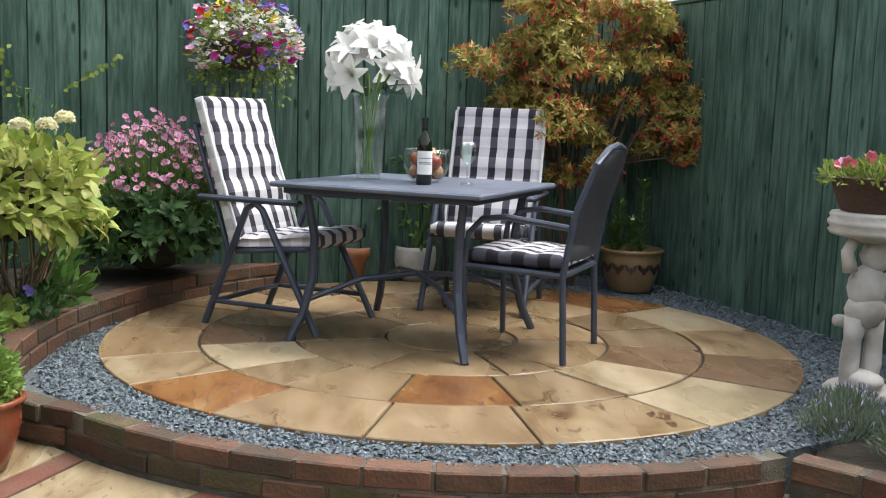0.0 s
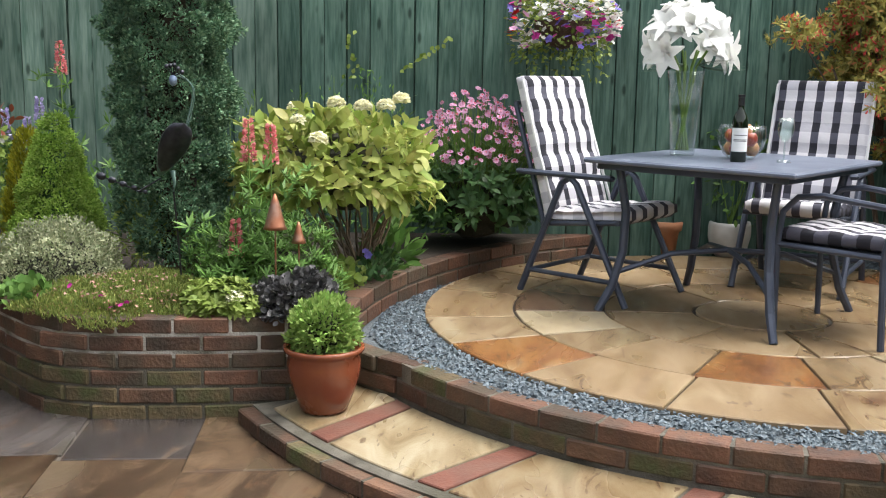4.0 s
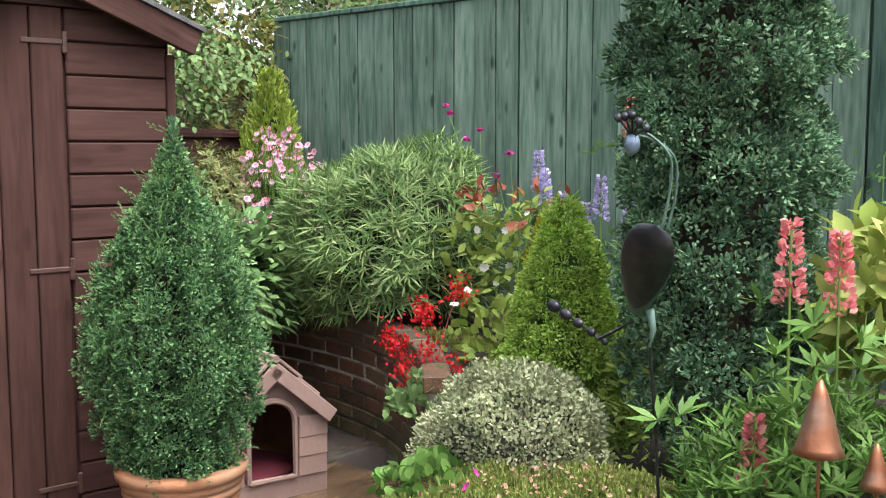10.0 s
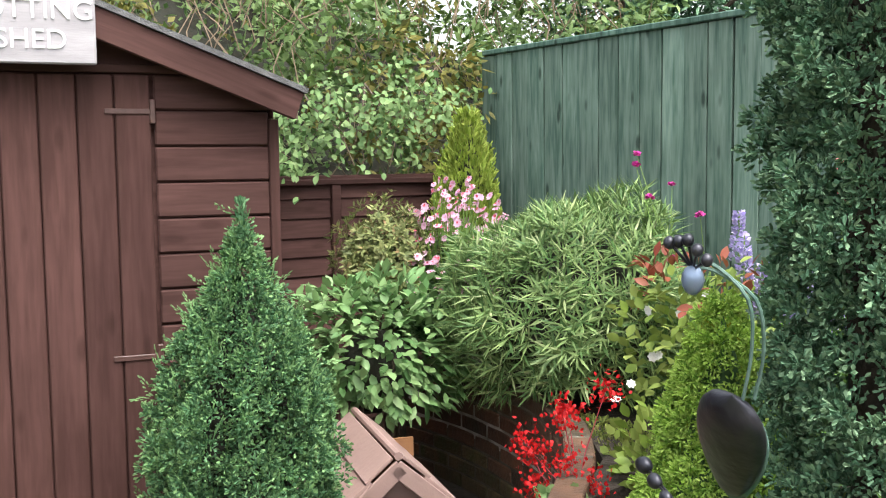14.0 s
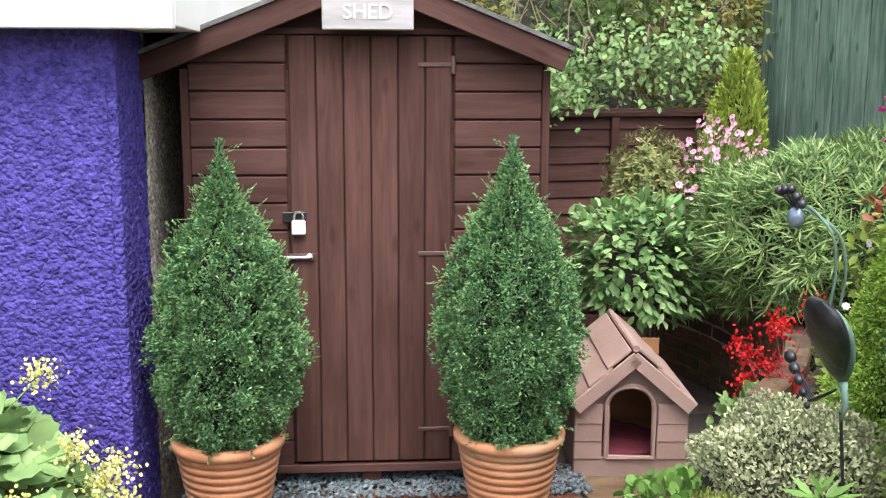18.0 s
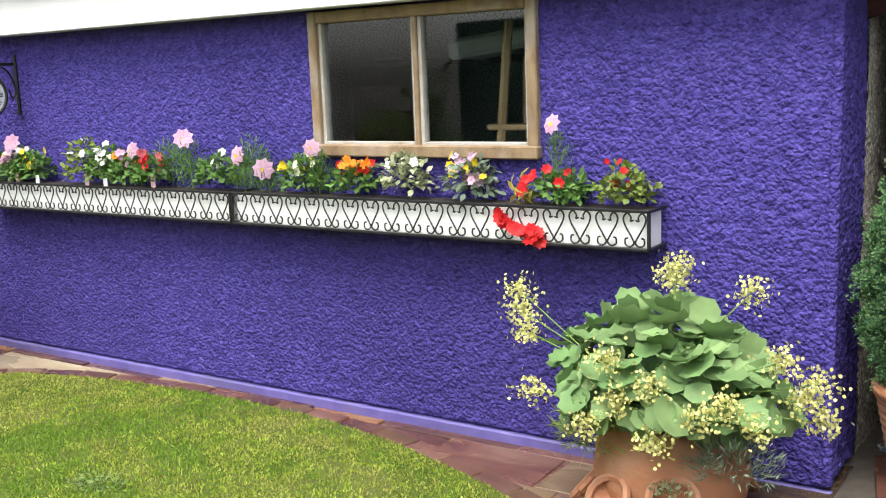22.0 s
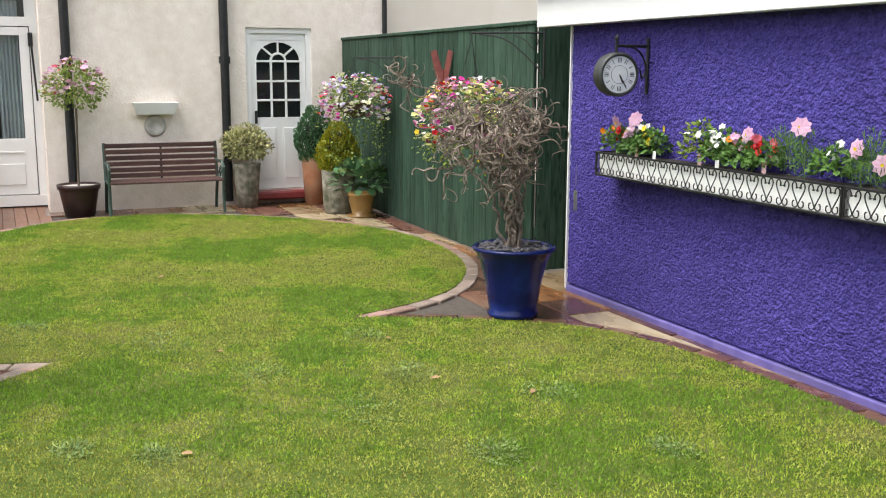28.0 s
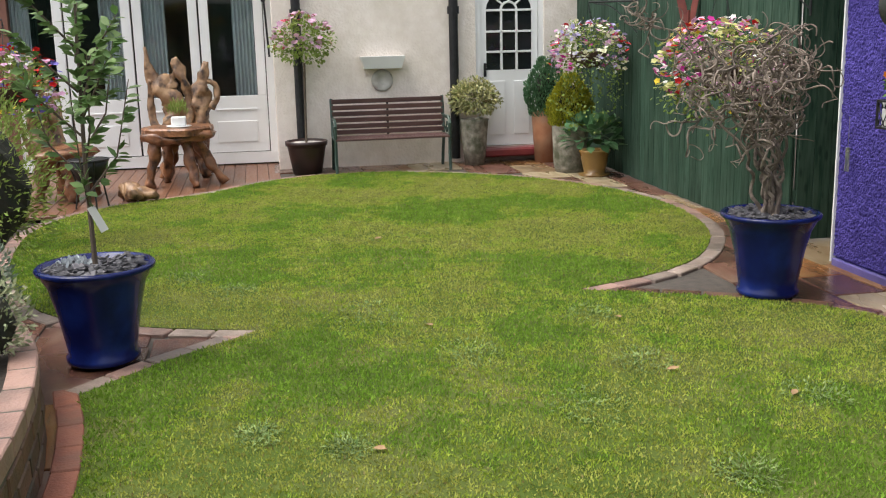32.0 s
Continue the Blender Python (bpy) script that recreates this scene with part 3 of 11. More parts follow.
def flags(name, label, x0, x1, y0, y1, turn, size, mats, keep, seed, z=0.0, rise=lambda x: 0.0):
    """A floor of uneven flagstones, laid in rows, in the turned rectangle x0..x1, y0..y1; keep(x, y) picks them, rise(x) lifts them."""
    rnd = random.Random(seed)
    base = G()
    m = Matrix.Rotation(radians(turn), 3, "Z")
    floor = tagged(new(name), label, "paving", kind="structure")
    bed = [m @ Vector((x, y, 0)) for x, y in ((x0, y0), (x1, y0), (x1, y1), (x0, y1))]
    rows = [[bed[0].lerp(bed[1], i / 16).lerp(bed[3].lerp(bed[2], i / 16), j / 8) for i in range(17)] for j in range(9)]
    base.add([(p.x, p.y, rise(p.x) + z - 0.012) for r in rows for p in r], [(j * 17 + i, j * 17 + i + 1, j * 17 + i + 18, j * 17 + i + 17) for j in range(8) for i in range(16)])
    part("joint_bed", base, JOINT, floor)
    y = y0
    while y < y1:
        h = size * rnd.choice((0.55, 0.75, 0.95))
        x = x0 - rnd.random() * size
        while x < x1:
            w = size * rnd.uniform(0.7, 1.5)
            gap = 0.006
            c = [(x + gap, y + gap), (x + w - gap, y + gap), (x + w - gap, y + h - gap), (x + gap, y + h - gap)]
            c = [m @ Vector((px + rnd.uniform(-0.012, 0.012), py + rnd.uniform(-0.012, 0.012), 0)) for px, py in c]
            cx, cy = sum(p.x for p in c) / 4, sum(p.y for p in c) / 4
            if keep(cx, cy):
                top = z + rise(cx) + rnd.uniform(-0.002, 0.004)
                s = G().prism([(p.x - cx, p.y - cy) for p in c], -0.03, 0.0, 0.004)
                ob = part("flagstone", s, rnd.choice(mats), floor)
                ob.location = (cx, cy, top)
            x += w
        y += h
    return floor


def east_keep(x, y):
    return x < 3.0 and y < (1.25 if x > 1.62 else 0.5) and not (x > 2.2 and y < -0.6) and not inside(LAWN_EDGE, x + 0.12, y) and (Vector((x, y)) - Vector((2.9, -4.0))).length > 2.2 and not (x < 0 and y > 0)


flags("pavement_east", "wet brown sandstone flagstones laid in rows", -1.2, 3.4, -3.6, 1.6, 12, 0.62, (FLAG, FLAG_RED, FLAG_RED, FLAG_OCHRE, FLAG, FLAG_GREY), east_keep, 5, 0.0, east_rise)


def west_keep(x, y):
    return (not inside(LAWN_EDGE, x, y) or not inside(LAWN_EDGE, x, y + 0.2)) and x > -11.6 and -0.95 < y < 0.5 or (x < -9.2 and -3.2 < y < 0.6 and x > -11.6 and not inside(LAWN_EDGE, x + 0.2, y))


flags("pavement_west", "red and buff sandstone flagstones beside the lawn", -11.6, -0.9, -3.3, 0.6, 0, 0.55, (FLAG_RED, SAND_RED, SAND, FLAG_RED, SAND_PALE), west_keep, 9)
flags("pavement_south", "red sandstone flagstones in a pointed corner of the lawn", -6.9, -2.3, -5.7, -3.4, 0, 0.6, (FLAG_RED, SAND_RED, FLAG_RED),
      lambda x, y: y < -3.4 and -6.6 < x < -2.3 and not inside(LAWN_EDGE, x, y + 0.1), 13)


def edging(name, ctrl, step=0.225, seed=0, mats=None):
    """Bricks laid flat along the lawn's edge."""
    rnd = random.Random(seed)
    at, total = along([Vector((p.x, p.y, 0)) for p in curve2(ctrl)])
    owner = tagged(new(name), "low edging of worn bricks laid flat round the lawn", "edging", kind="structure")
    me = [BRICK_MESH(m) for m in (mats or (BRICK, BRICK_RED))]
    s = step / 2
    while s < total:
        p, d = at(s)
        ob = new("brick", rnd.choice(me))
        ob.parent = owner
        side = Vector((d.y, -d.x, 0))
        ob.matrix_local = Matrix.Translation(p - side * 0.052 + Vector((0, 0, east_rise(p.x) - 0.022 + rnd.uniform(-0.002, 0.002)))) @ Matrix.Rotation(math.atan2(d.y, d.x) + rnd.uniform(-0.02, 0.02), 4, "Z")
        s += step
    return owner


_bricks = {}


def BRICK_MESH(mat, l=0.215, w=0.1025, h=0.066):
    key = (mat.name, l, w, h)
    if key not in _bricks:
        _bricks[key] = G().box((-l / 2, -w / 2, -h / 2), (l / 2, w / 2, h / 2), 0.006).mesh("brick", mat)
    return _bricks[key]


PAVIOR = surf("grey_brown_pavior", (0.17, 0.125, 0.1), (0.27, 0.21, 0.17), 9, 0.55, 0.5, 80, vary=0.25, stain=(0.1, 0.08, 0.06), stain_scale=6, stain_amt=0.7)
PAVIOR_PINK = surf("pinkish_pavior", (0.22, 0.125, 0.1), (0.32, 0.2, 0.16), 9, 0.55, 0.5, 80, vary=0.25, stain=(0.13, 0.09, 0.07), stain_scale=6, stain_amt=0.7)
edging("lawn_edging_far", FAR, seed=1, mats=(PAVIOR, PAVIOR_PINK))
edging("lawn_edging_south", [(0.2, -3.15)] + NORTH[10:], seed=2, mats=(BRICK_ORANGE,))
edging("lawn_edging_tip", SOUTH_TIP, seed=3, mats=(PAVIOR, PAVIOR_PINK))
edging("lawn_edging_north", NORTH[:10], seed=4, mats=(BRICK_WARM, FLAG_RED))


# ---- brick walls ----
def brick_wall(name, label, ctrl, z0, courses, seed, red=0.2, thick=0.1025, start=0.0, back=True, n=10, pitch=0.075, skip=None, mortar=True, dense=None, fresh=0, moss=0.0, coping=None):
    """Courses of single bricks along a soft curve; the outer face lies on the curve, the wall's body to its left."""
    rnd = random.Random(seed)
    path = dense or smooth_path([Vector((x, y, 0)) for x, y in ctrl], n)
    at, total = along(path)
    owner = tagged(new(name), label, "wall", kind="structure")
    g = G()
    k = max(8, int(total / 0.08))

    def bend(i):
        """How far straight bricks fall behind the curve where it is hollow."""
        u = total * i / k
        p, d = at(u)
        mid = (at(min(total, u + 0.1))[0] + at(max(0.0, u - 0.1))[0]) / 2 - p
        return 1.1 * max(0.0, -mid.dot(Vector((-d.y, d.x, 0))))

    vs = []
    for i in range(k + 1):
        p, d = at(total * i / k)
        nrm = Vector((-d.y, d.x, 0))
        a, b = p + nrm * (0.0062 + bend(i)), p + nrm * (thick - 0.006)
        zt = z0 + courses * pitch - 0.011
        vs += [(a.x, a.y, z0 - 0.08), (a.x, a.y, zt), (b.x, b.y, zt), (b.x, b.y, z0 - 0.08)]
    fs = []
    for i in range(k):
        for j in range(4):
            fs.append((i * 4 + j, (i + 1) * 4 + j, (i + 1) * 4 + (j + 1) % 4, i * 4 + (j + 1) % 4))
    fs += [(0, 1, 2, 3), tuple(k * 4 + j for j in (3, 2, 1, 0))]
    g.add(vs, fs)
    part("mortar", g, MORTAR, owner)
    if fresh:
        vs = []
        for i in range(k + 1):
            p, d = at(total * i / k)
            nrm = Vector((-d.y, d.x, 0))
            a, b = p + nrm * (0.0046 + bend(i)), p + nrm * (thick - 0.004)
            zt, zb = z0 + courses * pitch - 0.018, z0 + (courses - fresh) * pitch + 0.004
            vs += [(a.x, a.y, zb), (a.x, a.y, zt), (b.x, b.y, zt), (b.x, b.y, zb)]
        part("pointing", G().add(vs, fs), MORTAR_PALE, owner, "pale repointed mortar")
    for c in range(courses):
        s = start + (0.1125 if c % 2 else 0.0)
        while s < total:
            p, d = at(s)
            if 0.05 < s < total - 0.05 and not (skip and skip(s, c)):
                mat = BRICK_WARM if rnd.random() < red else BRICK
                if rnd.random() < moss:
                    mat = BRICK_MOSS
                if fresh and c < 3 and rnd.random() < 0.75 - 0.2 * c:
                    mat = BRICK_MOSS
                if coping and c == courses - 1 and p.x < -1.0:
                    mat = coping
                ob = new("brick", BRICK_MESH(mat, h=pitch - 0.0095))
                ob.parent = owner
                nrm = Vector((-d.y, d.x, 0))
                ctr = p + nrm * (thick / 2 + rnd.uniform(-0.002, 0.003))
                ob.matrix_local = Matrix.Translation((ctr.x, ctr.y, z0 + (c + 0.5) * pitch - 0.004)) @ Matrix.Rotation(math.atan2(d.y, d.x) + rnd.uniform(-0.008, 0.008), 4, "Z")
            s += 0.225
    return owner


def arc(c, r, a0, a1, n=40):
    return [Vector((c.x + r * math.cos(radians(a0 + (a1 - a0) * i / n)), c.y + r * math.sin(radians(a0 + (a1 - a0) * i / n)), 0)) for i in range(n + 1)]


RISER = Vector((3.13, -4.07))
STEP_C = Vector((3.18, -4.08))
# outer face of the patio's front wall, from the wing round to the bed's corner (body on the inside)
brick_wall("wall_patio_front", "two-course curved brick riser of the raised patio", None, STEP_Z + 0.015, 2, 21, red=0.45, moss=0.15,
           dense=[Vector((1.86, -2.04, 0)), Vector((1.775, -2.13, 0)), Vector((1.715, -2.21, 0))] + arc(RISER, 2.30, 130, 197))
brick_wall("wall_step", "two-course curved brick edge of the lower step", None, 0.015, 2, 22, red=0.3, moss=0.35, dense=arc(STEP_C, 2.93, 126, 210))
BED = [(1.63, -2.08), (1.58, -1.85), (1.52, -1.62), (1.46, -1.35), (1.43, -1.1), (1.47, -0.88), (1.64, -0.64), (1.89, -0.36), (2.13, -0.11), (2.41, 0.3), (2.6, 0.75), (2.65, 1.2), (2.6, 1.7), (2.45, 2.2)]
brick_wall("wall_bed_front", "curved raised-bed wall of weathered brown bricks", BED[::-1], 0.08, 6, 23, red=0.3, fresh=2.45, pitch=0.072)
brick_wall("wall_bed_back", "two upper courses of the raised-bed wall", BED[:7:-1], 0.512, 2, 24, red=0.1, pitch=0.072)
# wall between the bed and the patio, its face towards the slabs
ROUND = [(1.72, -2.1), (2.2, -2.06), (2.75, -2.14), (3.3, -2.34), (3.8, -2.62), (4.2, -2.98), (4.48, -3.38), (4.6, -3.6)]
brick_wall("wall_bed_round", "low curved brick wall between flower bed and patio", ROUND, PATIO_Z - 0.02, 2, 25, red=0.35, pitch=0.08)
WING = [(0.93, -4.755), (0.86, -4.80), (0.5, -5.02), (-0.3, -5.02), (-1.0, -4.68), (-1.7, -4.32), (-2.4, -4.21), (-3.1, -4.22), (-3.7, -4.3), (-4.2, -4.46), (-4.75, -4.72), (-5.4, -5.2), (-6.6, -5.65), (-8.2, -5.75)]
brick_wall("wall_bed_south", "curved brick wall of the raised south border", WING, 0.0, 4, 26, red=0.25, pitch=0.083, coping=PAVIOR_PINK)

# ---- raised soil and gravel ----
bed_poly = [(x + 0.09, y) for x, y in BED] + [(3.1, 2.6), (3.75, 0.2), (4.3, -2.6), (4.6, -3.5)] + [(x + 0.0, y + 0.09) for x, y in ROUND[::-1]][1:]
g = G().prism([(p[0], p[1]) for p in bed_poly][::-1], 0.0, 0.465)
tagged(part("bed_soil_east", g, SOIL), "dark soil of the raised flower bed", "soil", kind="structure")
g = G().prism([(2.27, -0.05), (2.56, 0.3), (2.73, 0.75), (2.76, 1.2), (2.7, 1.7), (2.55, 2.25), (3.1, 2.5), (3.6, 0.5)][::-1], 0.4, 0.6)
tagged(part("bed_soil_back", g, SOIL), "dark soil in the higher end of the flower bed", "soil", kind="structure")
south_poly = WING + [(-8.2, -7.5), (2.0, -6.2), (2.9, -5.95), (1.5, -5.2)]
g = G().prism([(x, y - 0.09 if i < len(WING) else y) for i, (x, y) in enumerate(south_poly)], 0.0, 0.29)
tagged(part("bed_soil_south", g, SOIL), "dark soil of the raised south border", "soil", kind="structure")

g = G().prism(([(p.x, p.y) for p in arc(RISER, 2.22, 127, 200)] + [(1.2, -5.2), (2.3, -6.0), (4.7, -5.5), (4.55, -3.5), (4.2, -2.95), (3.8, -2.6), (3.3, -2.3), (2.75, -2.1), (2.2, -2.02), (1.93, -2.03), (1.86, -2.12)]), 0.0, PATIO_Z - 0.022)
tagged(part("patio_base", g, SLATE_BED), "grey slate grit under the patio", "gravel", kind="structure")
g = G().prism([(2.3, -6.05), (4.8, -5.58), (4.62, -4.3), (4.55, -3.5), (3.5, -3.0), (1.5, -4.6)], 0.0, PATIO_Z - 0.026)
tagged(part("patio_base_corner", g, SLATE_BED), "grey slate grit in the patio's fence corner", "gravel", kind="structure")

# slate chips lie loose round the slabs
rnd = random.Random(77)
g = G()
count = 0
while count < 15000:
    x, y = rnd.uniform(0.6, 4.85), rnd.uniform(-6.05, -1.8)
    r1 = (Vector((x, y)) - PATIO).length
    r2 = (Vector((x, y)) - RISER).length
    yl = -2.1 if x < 2.5 else -2.1 - (x - 2.5) ** 2 * 0.34
    if r1 < 1.66 or y > yl or (r2 > 2.23 and x < 2.4) or y < -5.6 - (4.85 - x) * 0.194 + 0.02 or x > 4.85 - (y + 5.6) * 0.194 - 0.04:
        continue
    s = rnd.uniform(0.006, 0.0135)
    a = rnd.uniform(0, 6.28)
    m = Matrix.Translation((x, y, PATIO_Z - 0.02 + rnd.uniform(0, 0.012))) @ Euler((rnd.uniform(-0.6, 0.6), rnd.uniform(-0.6, 0.6), a)).to_matrix().to_4x4()
    vs = [m @ Vector(p) for p in ((-s, -s * 0.6, 0), (s * 0.8, -s * 0.7, 0), (s, s * 0.5, 0.0), (-s * 0.6, s * 0.7, 0), (-s * 0.5, -s * 0.2, s * 0.6), (s * 0.5, 0.1 * s, s * 0.5))]
    g.add(vs, [(0, 1, 5, 4), (1, 2, 5), (2, 3, 4, 5), (3, 0, 4)])
    count += 1
tagged(part("slate_gravel", g, SLATE), "loose blue-grey slate chips round the patio slabs", "gravel", kind="stuff")


g = G()
rnd = random.Random(77)
for i in range(2600):
    x, y = rnd.uniform(0.1, 1.7), rnd.uniform(0.33, 0.62)
    s = rnd.uniform(0.006, 0.013)
    m = Matrix.Translation((x, y, 0.1 + rnd.uniform(0, 0.01))) @ Euler((rnd.uniform(-0.6, 0.6), rnd.uniform(-0.6, 0.6), rnd.uniform(0, 6.28))).to_matrix().to_4x4()
    vs = [m @ Vector(p) for p in ((-s, -s * 0.6, 0), (s * 0.8, -s * 0.7, 0), (s, s * 0.5, 0.0), (-s * 0.6, s * 0.7, 0), (-s * 0.5, -s * 0.2, s * 0.6), (s * 0.5, 0.1 * s, s * 0.5))]
    g.add(vs, [(0, 1, 5, 4), (1, 2, 5), (2, 3, 4, 5), (3, 0, 4)])
tagged(part("slate_gravel", g, SLATE), "loose blue-grey slate chips before the shed", "gravel", kind="stuff")


# ---- patio slabs ----
def sector(r0, r1, a0, a1, mat, owner, z, gap=0.006):
    """One curved slab of the paved circle."""
    n = max(3, int((a1 - a0) / 5))
    pts = []
    for i in range(n + 1):
        a = radians(a0 + (a1 - a0) * i / n)
        e = gap / r1
        a = max(radians(a0) + e, min(radians(a1) - e, a))
        pts.append((r1 - gap) * Vector((math.cos(a), math.sin(a))))
    for i in range(n, -1, -1):
        a = radians(a0 + (a1 - a0) * i / n)
        e = gap / r0
        a = max(radians(a0) + e, min(radians(a1) - e, a))
        pts.append((r0 + gap) * Vector((math.cos(a), math.sin(a))))
    cx, cy = sum(p.x for p in pts) / len(pts), sum(p.y for p in pts) / len(pts)
    ob = part("slab", G().prism([(p.x - cx, p.y - cy) for p in pts], -0.03, 0, 0.004), mat, owner)
    ob.location = (PATIO.x + cx, PATIO.y + cy, z)
    return ob


CIRCLE = tagged(new("patio_circle"), "round patio of buff and rust sandstone slabs", "patio", kind="structure")
rnd = random.Random(31)
ob = part("slab", G().prism([(0.315 * math.cos(radians(a)), 0.315 * math.sin(radians(a))) for a in range(0, 360, 10)], -0.03, 0, 0.004), SAND, CIRCLE)
ob.location = (PATIO.x, PATIO.y, PATIO_Z)
JOINTS = ((0.325, 0.77, (33, 95, 143, 188, 208, 258, 310), "SSSSSSS"),
          (0.77, 1.22, (20, 48, 72, 97, 120, 136, 158, 182, 205, 228, 254, 278, 300, 330, 352), "SSBPVSRSPBSSSSS"),
          (1.22, 1.67, (15, 38, 58, 80, 103, 120, 138, 159, 180, 204, 228, 250, 274, 298, 325, 348), "SSSSVRSSVPBSPRSS"))
for r0, r1, angles, kinds in JOINTS:
    for i, a in enumerate(angles):
        b = angles[i + 1] if i + 1 < len(angles) else angles[0] + 360
        mat = {"S": SAND, "R": SAND_RED, "P": SAND_PALE, "B": SAND_BROWN, "V": SAND_VEIN}[kinds[i]]
        sector(r0, r1, a, b, mat, CIRCLE, PATIO_Z + rnd.uniform(-0.002, 0.002))
g = G().prism([(PATIO.x + 1.66 * math.cos(radians(a)), PATIO.y + 1.66 * math.sin(radians(a))) for a in range(0, 360, 6)], 0.2, PATIO_Z - 0.012)
part("joint_bed", g, SOIL, CIRCLE)

# ---- step treads ----
STEP = tagged(new("step"), "curved step paved with buff slabs and red brick bands", "step", kind="structure")
g = G().prism([(p.x, p.y) for p in arc(STEP_C, 2.87, 126, 210)] + [(p.x, p.y) for p in arc(RISER, 2.2, 126, 198)][::-1], 0.0, STEP_Z - 0.006)
part("joint_bed", g, MORTAR, STEP)


def step_piece(inner, outer, mat, name, z=STEP_Z + 0.002):
    """A piece of the tread between two radial edges; inner and outer are its angles on the riser and on the step's rim."""
    pts = []
    for i in range(7):
        t = radians(outer[0] + (outer[1] - outer[0]) * i / 6)
        pts.append(STEP_C + 2.818 * Vector((math.cos(t), math.sin(t))))
    for i in range(6, -1, -1):
        t = radians(inner[0] + (inner[1] - inner[0]) * i / 6)
        pts.append(RISER + 2.305 * Vector((math.cos(t), math.sin(t))))
    cx, cy = sum(p.x for p in pts) / len(pts), sum(p.y for p in pts) / len(pts)
    ob = part(name, G().prism([(p.x - cx, p.y - cy) for p in pts], -0.03, 0, 0.004), mat, STEP)
    ob.location = (cx, cy, z)


# angles of the brick bands on the riser and on the rim
BANDS = ((130.5, 133.5), (147, 150), (163.5, 166.5), (177, 180), (193, 196))
RIMS = ((134.5, 137.3), (146.5, 149.3), (161.5, 164.2), (175.5, 178.2), (190.5, 193.2))
edge = (123.0, 128.0)
for i, (ba, bo) in enumerate(zip(BANDS, RIMS)):
    step_piece((edge[0], ba[0] - 0.3), (edge[1], bo[0] - 0.25), (SAND_STEP, SAND_MOSS, SAND_STEP, SAND_MOSS, SAND_STEP)[i], "slab")
    step_piece((ba[0] + 0.1, ba[1] - 0.4), (bo[0] + 0.1, bo[1] - 0.4), BRICK_RED, "brick_band", STEP_Z + 0.003)
    edge = (ba[1] + 0.0, bo[1] - 0.05)
step_piece((edge[0], 200), (edge[1], 208), SAND_MOSS, "slab")


# ---- fences ----
def board_fence(name, label, a, b, z0, z1, mat, face, pitch=0.142, seed=0, cap=True, pale_from=None, pale=None):
    """Upright boards from a to b. face: +1 shows the boards on the left of the way from a to b."""
    rnd = random.Random(seed)
    owner = tagged(new(name), label, "fence", kind="structure")
    a, b = Vector((a[0], a[1], 0)), Vector((b[0], b[1], 0))
    d = (b - a).normalized()
    nrm = Vector((-d.y, d.x, 0)) * face
    total = (b - a).length
    ang = math.atan2(d.y, d.x)
    count = int(total / pitch)
    meshes = []
    for k in range(6):
        w = pitch - rnd.uniform(0.003, 0.009)
        meshes.append([G().box((-w / 2, -0.009, 0), (w / 2, 0.009, z1 - z0), 0.003).mesh("board", q) for q in (mat, pale or mat)])
    for i in range(count + 1):
        p = a + d * (pitch * (i + 0.5))
        if (p - a).length > total:
            break
        ob = new("board", rnd.choice(meshes)[1 if pale_from is not None and p.y + rnd.uniform(-0.3, 0.3) > pale_from else 0])
        ob.parent = owner
        ob.matrix_local = Matrix.Translation((p.x, p.y, z0)) @ Matrix.Rotation(ang, 4, "Z") @ Matrix.Translation((0, face * (0.012 + rnd.uniform(0, 0.005)), rnd.uniform(-0.004, 0.004))) @ Matrix.Rotation(rnd.uniform(-0.004, 0.004), 4, "Y")
    ob = part('backing_board', G().box((0, -0.004, z0), (total, 0.0, z1)), mat, owner)
    ob.matrix_local = Matrix.Translation(a) @ Matrix.Rotation(ang, 4, 'Z') @ Matrix.Diagonal((1, face, 1, 1))
    for z in (z0 + 0.3, (z0 + z1) / 2, z1 - 0.25):
        g = G().box((0, -0.05, z - 0.04), (total, -0.004, z + 0.04), 0.004)
        ob = part("rail", g, mat, owner)
        ob.matrix_local = Matrix.Translation(a) @ Matrix.Rotation(ang, 4, "Z") @ Matrix.Diagonal((1, face, 1, 1))
    if cap:
        ob = part("cap_rail", G().box((0, -0.04, z1), (total, 0.04, z1 + 0.03), 0.005), mat, owner)
        ob.matrix_local = Matrix.Translation(a) @ Matrix.Rotation(ang, 4, "Z")
    return owner


# Northern boards go paler: weathering, plus the stronger light there painted in.
board_fence("fence_east", "tall fence of upright dark green stained boards", FENCE_E0, FENCE_E1, 0.3, 2.19, GREEN, 1, seed=41, pale_from=-0.9, pale=GREEN_PALE)
board_fence("fence_south", "tall fence of upright dark green stained boards", (-6.5, -7.8), (4.85, -5.6), 0.2, 2.19, GREEN, 1, pitch=0.145, seed=42)
board_fence("fence_north_west", "tall fence of upright green boards beside the house", (-6.05, 0.06), (-11.4, 0.16), 0.02, 1.9, GREEN_DARK, 1, pitch=0.12, seed=43)
board_fence("fence_return", "short return panel of dark green boards", (-6.06, 0.08), (-6.06, 1.3), 0.02, 1.9, GREEN_DARK, -1, pitch=0.12, seed=44)
board_fence("fence_passage", "dark green boards closing the gap beside the garage", (-6.06, 1.3), (-5.4, 1.3), 0.02, 1.9, GREEN_DARK, -1, pitch=0.12, seed=46)
board_fence("fence_west", "dark green board fence beyond the deck", (-12.6, -7.6), (-12.6, -5.9), 0.02, 1.75, GREEN, -1, pitch=0.12, seed=45)

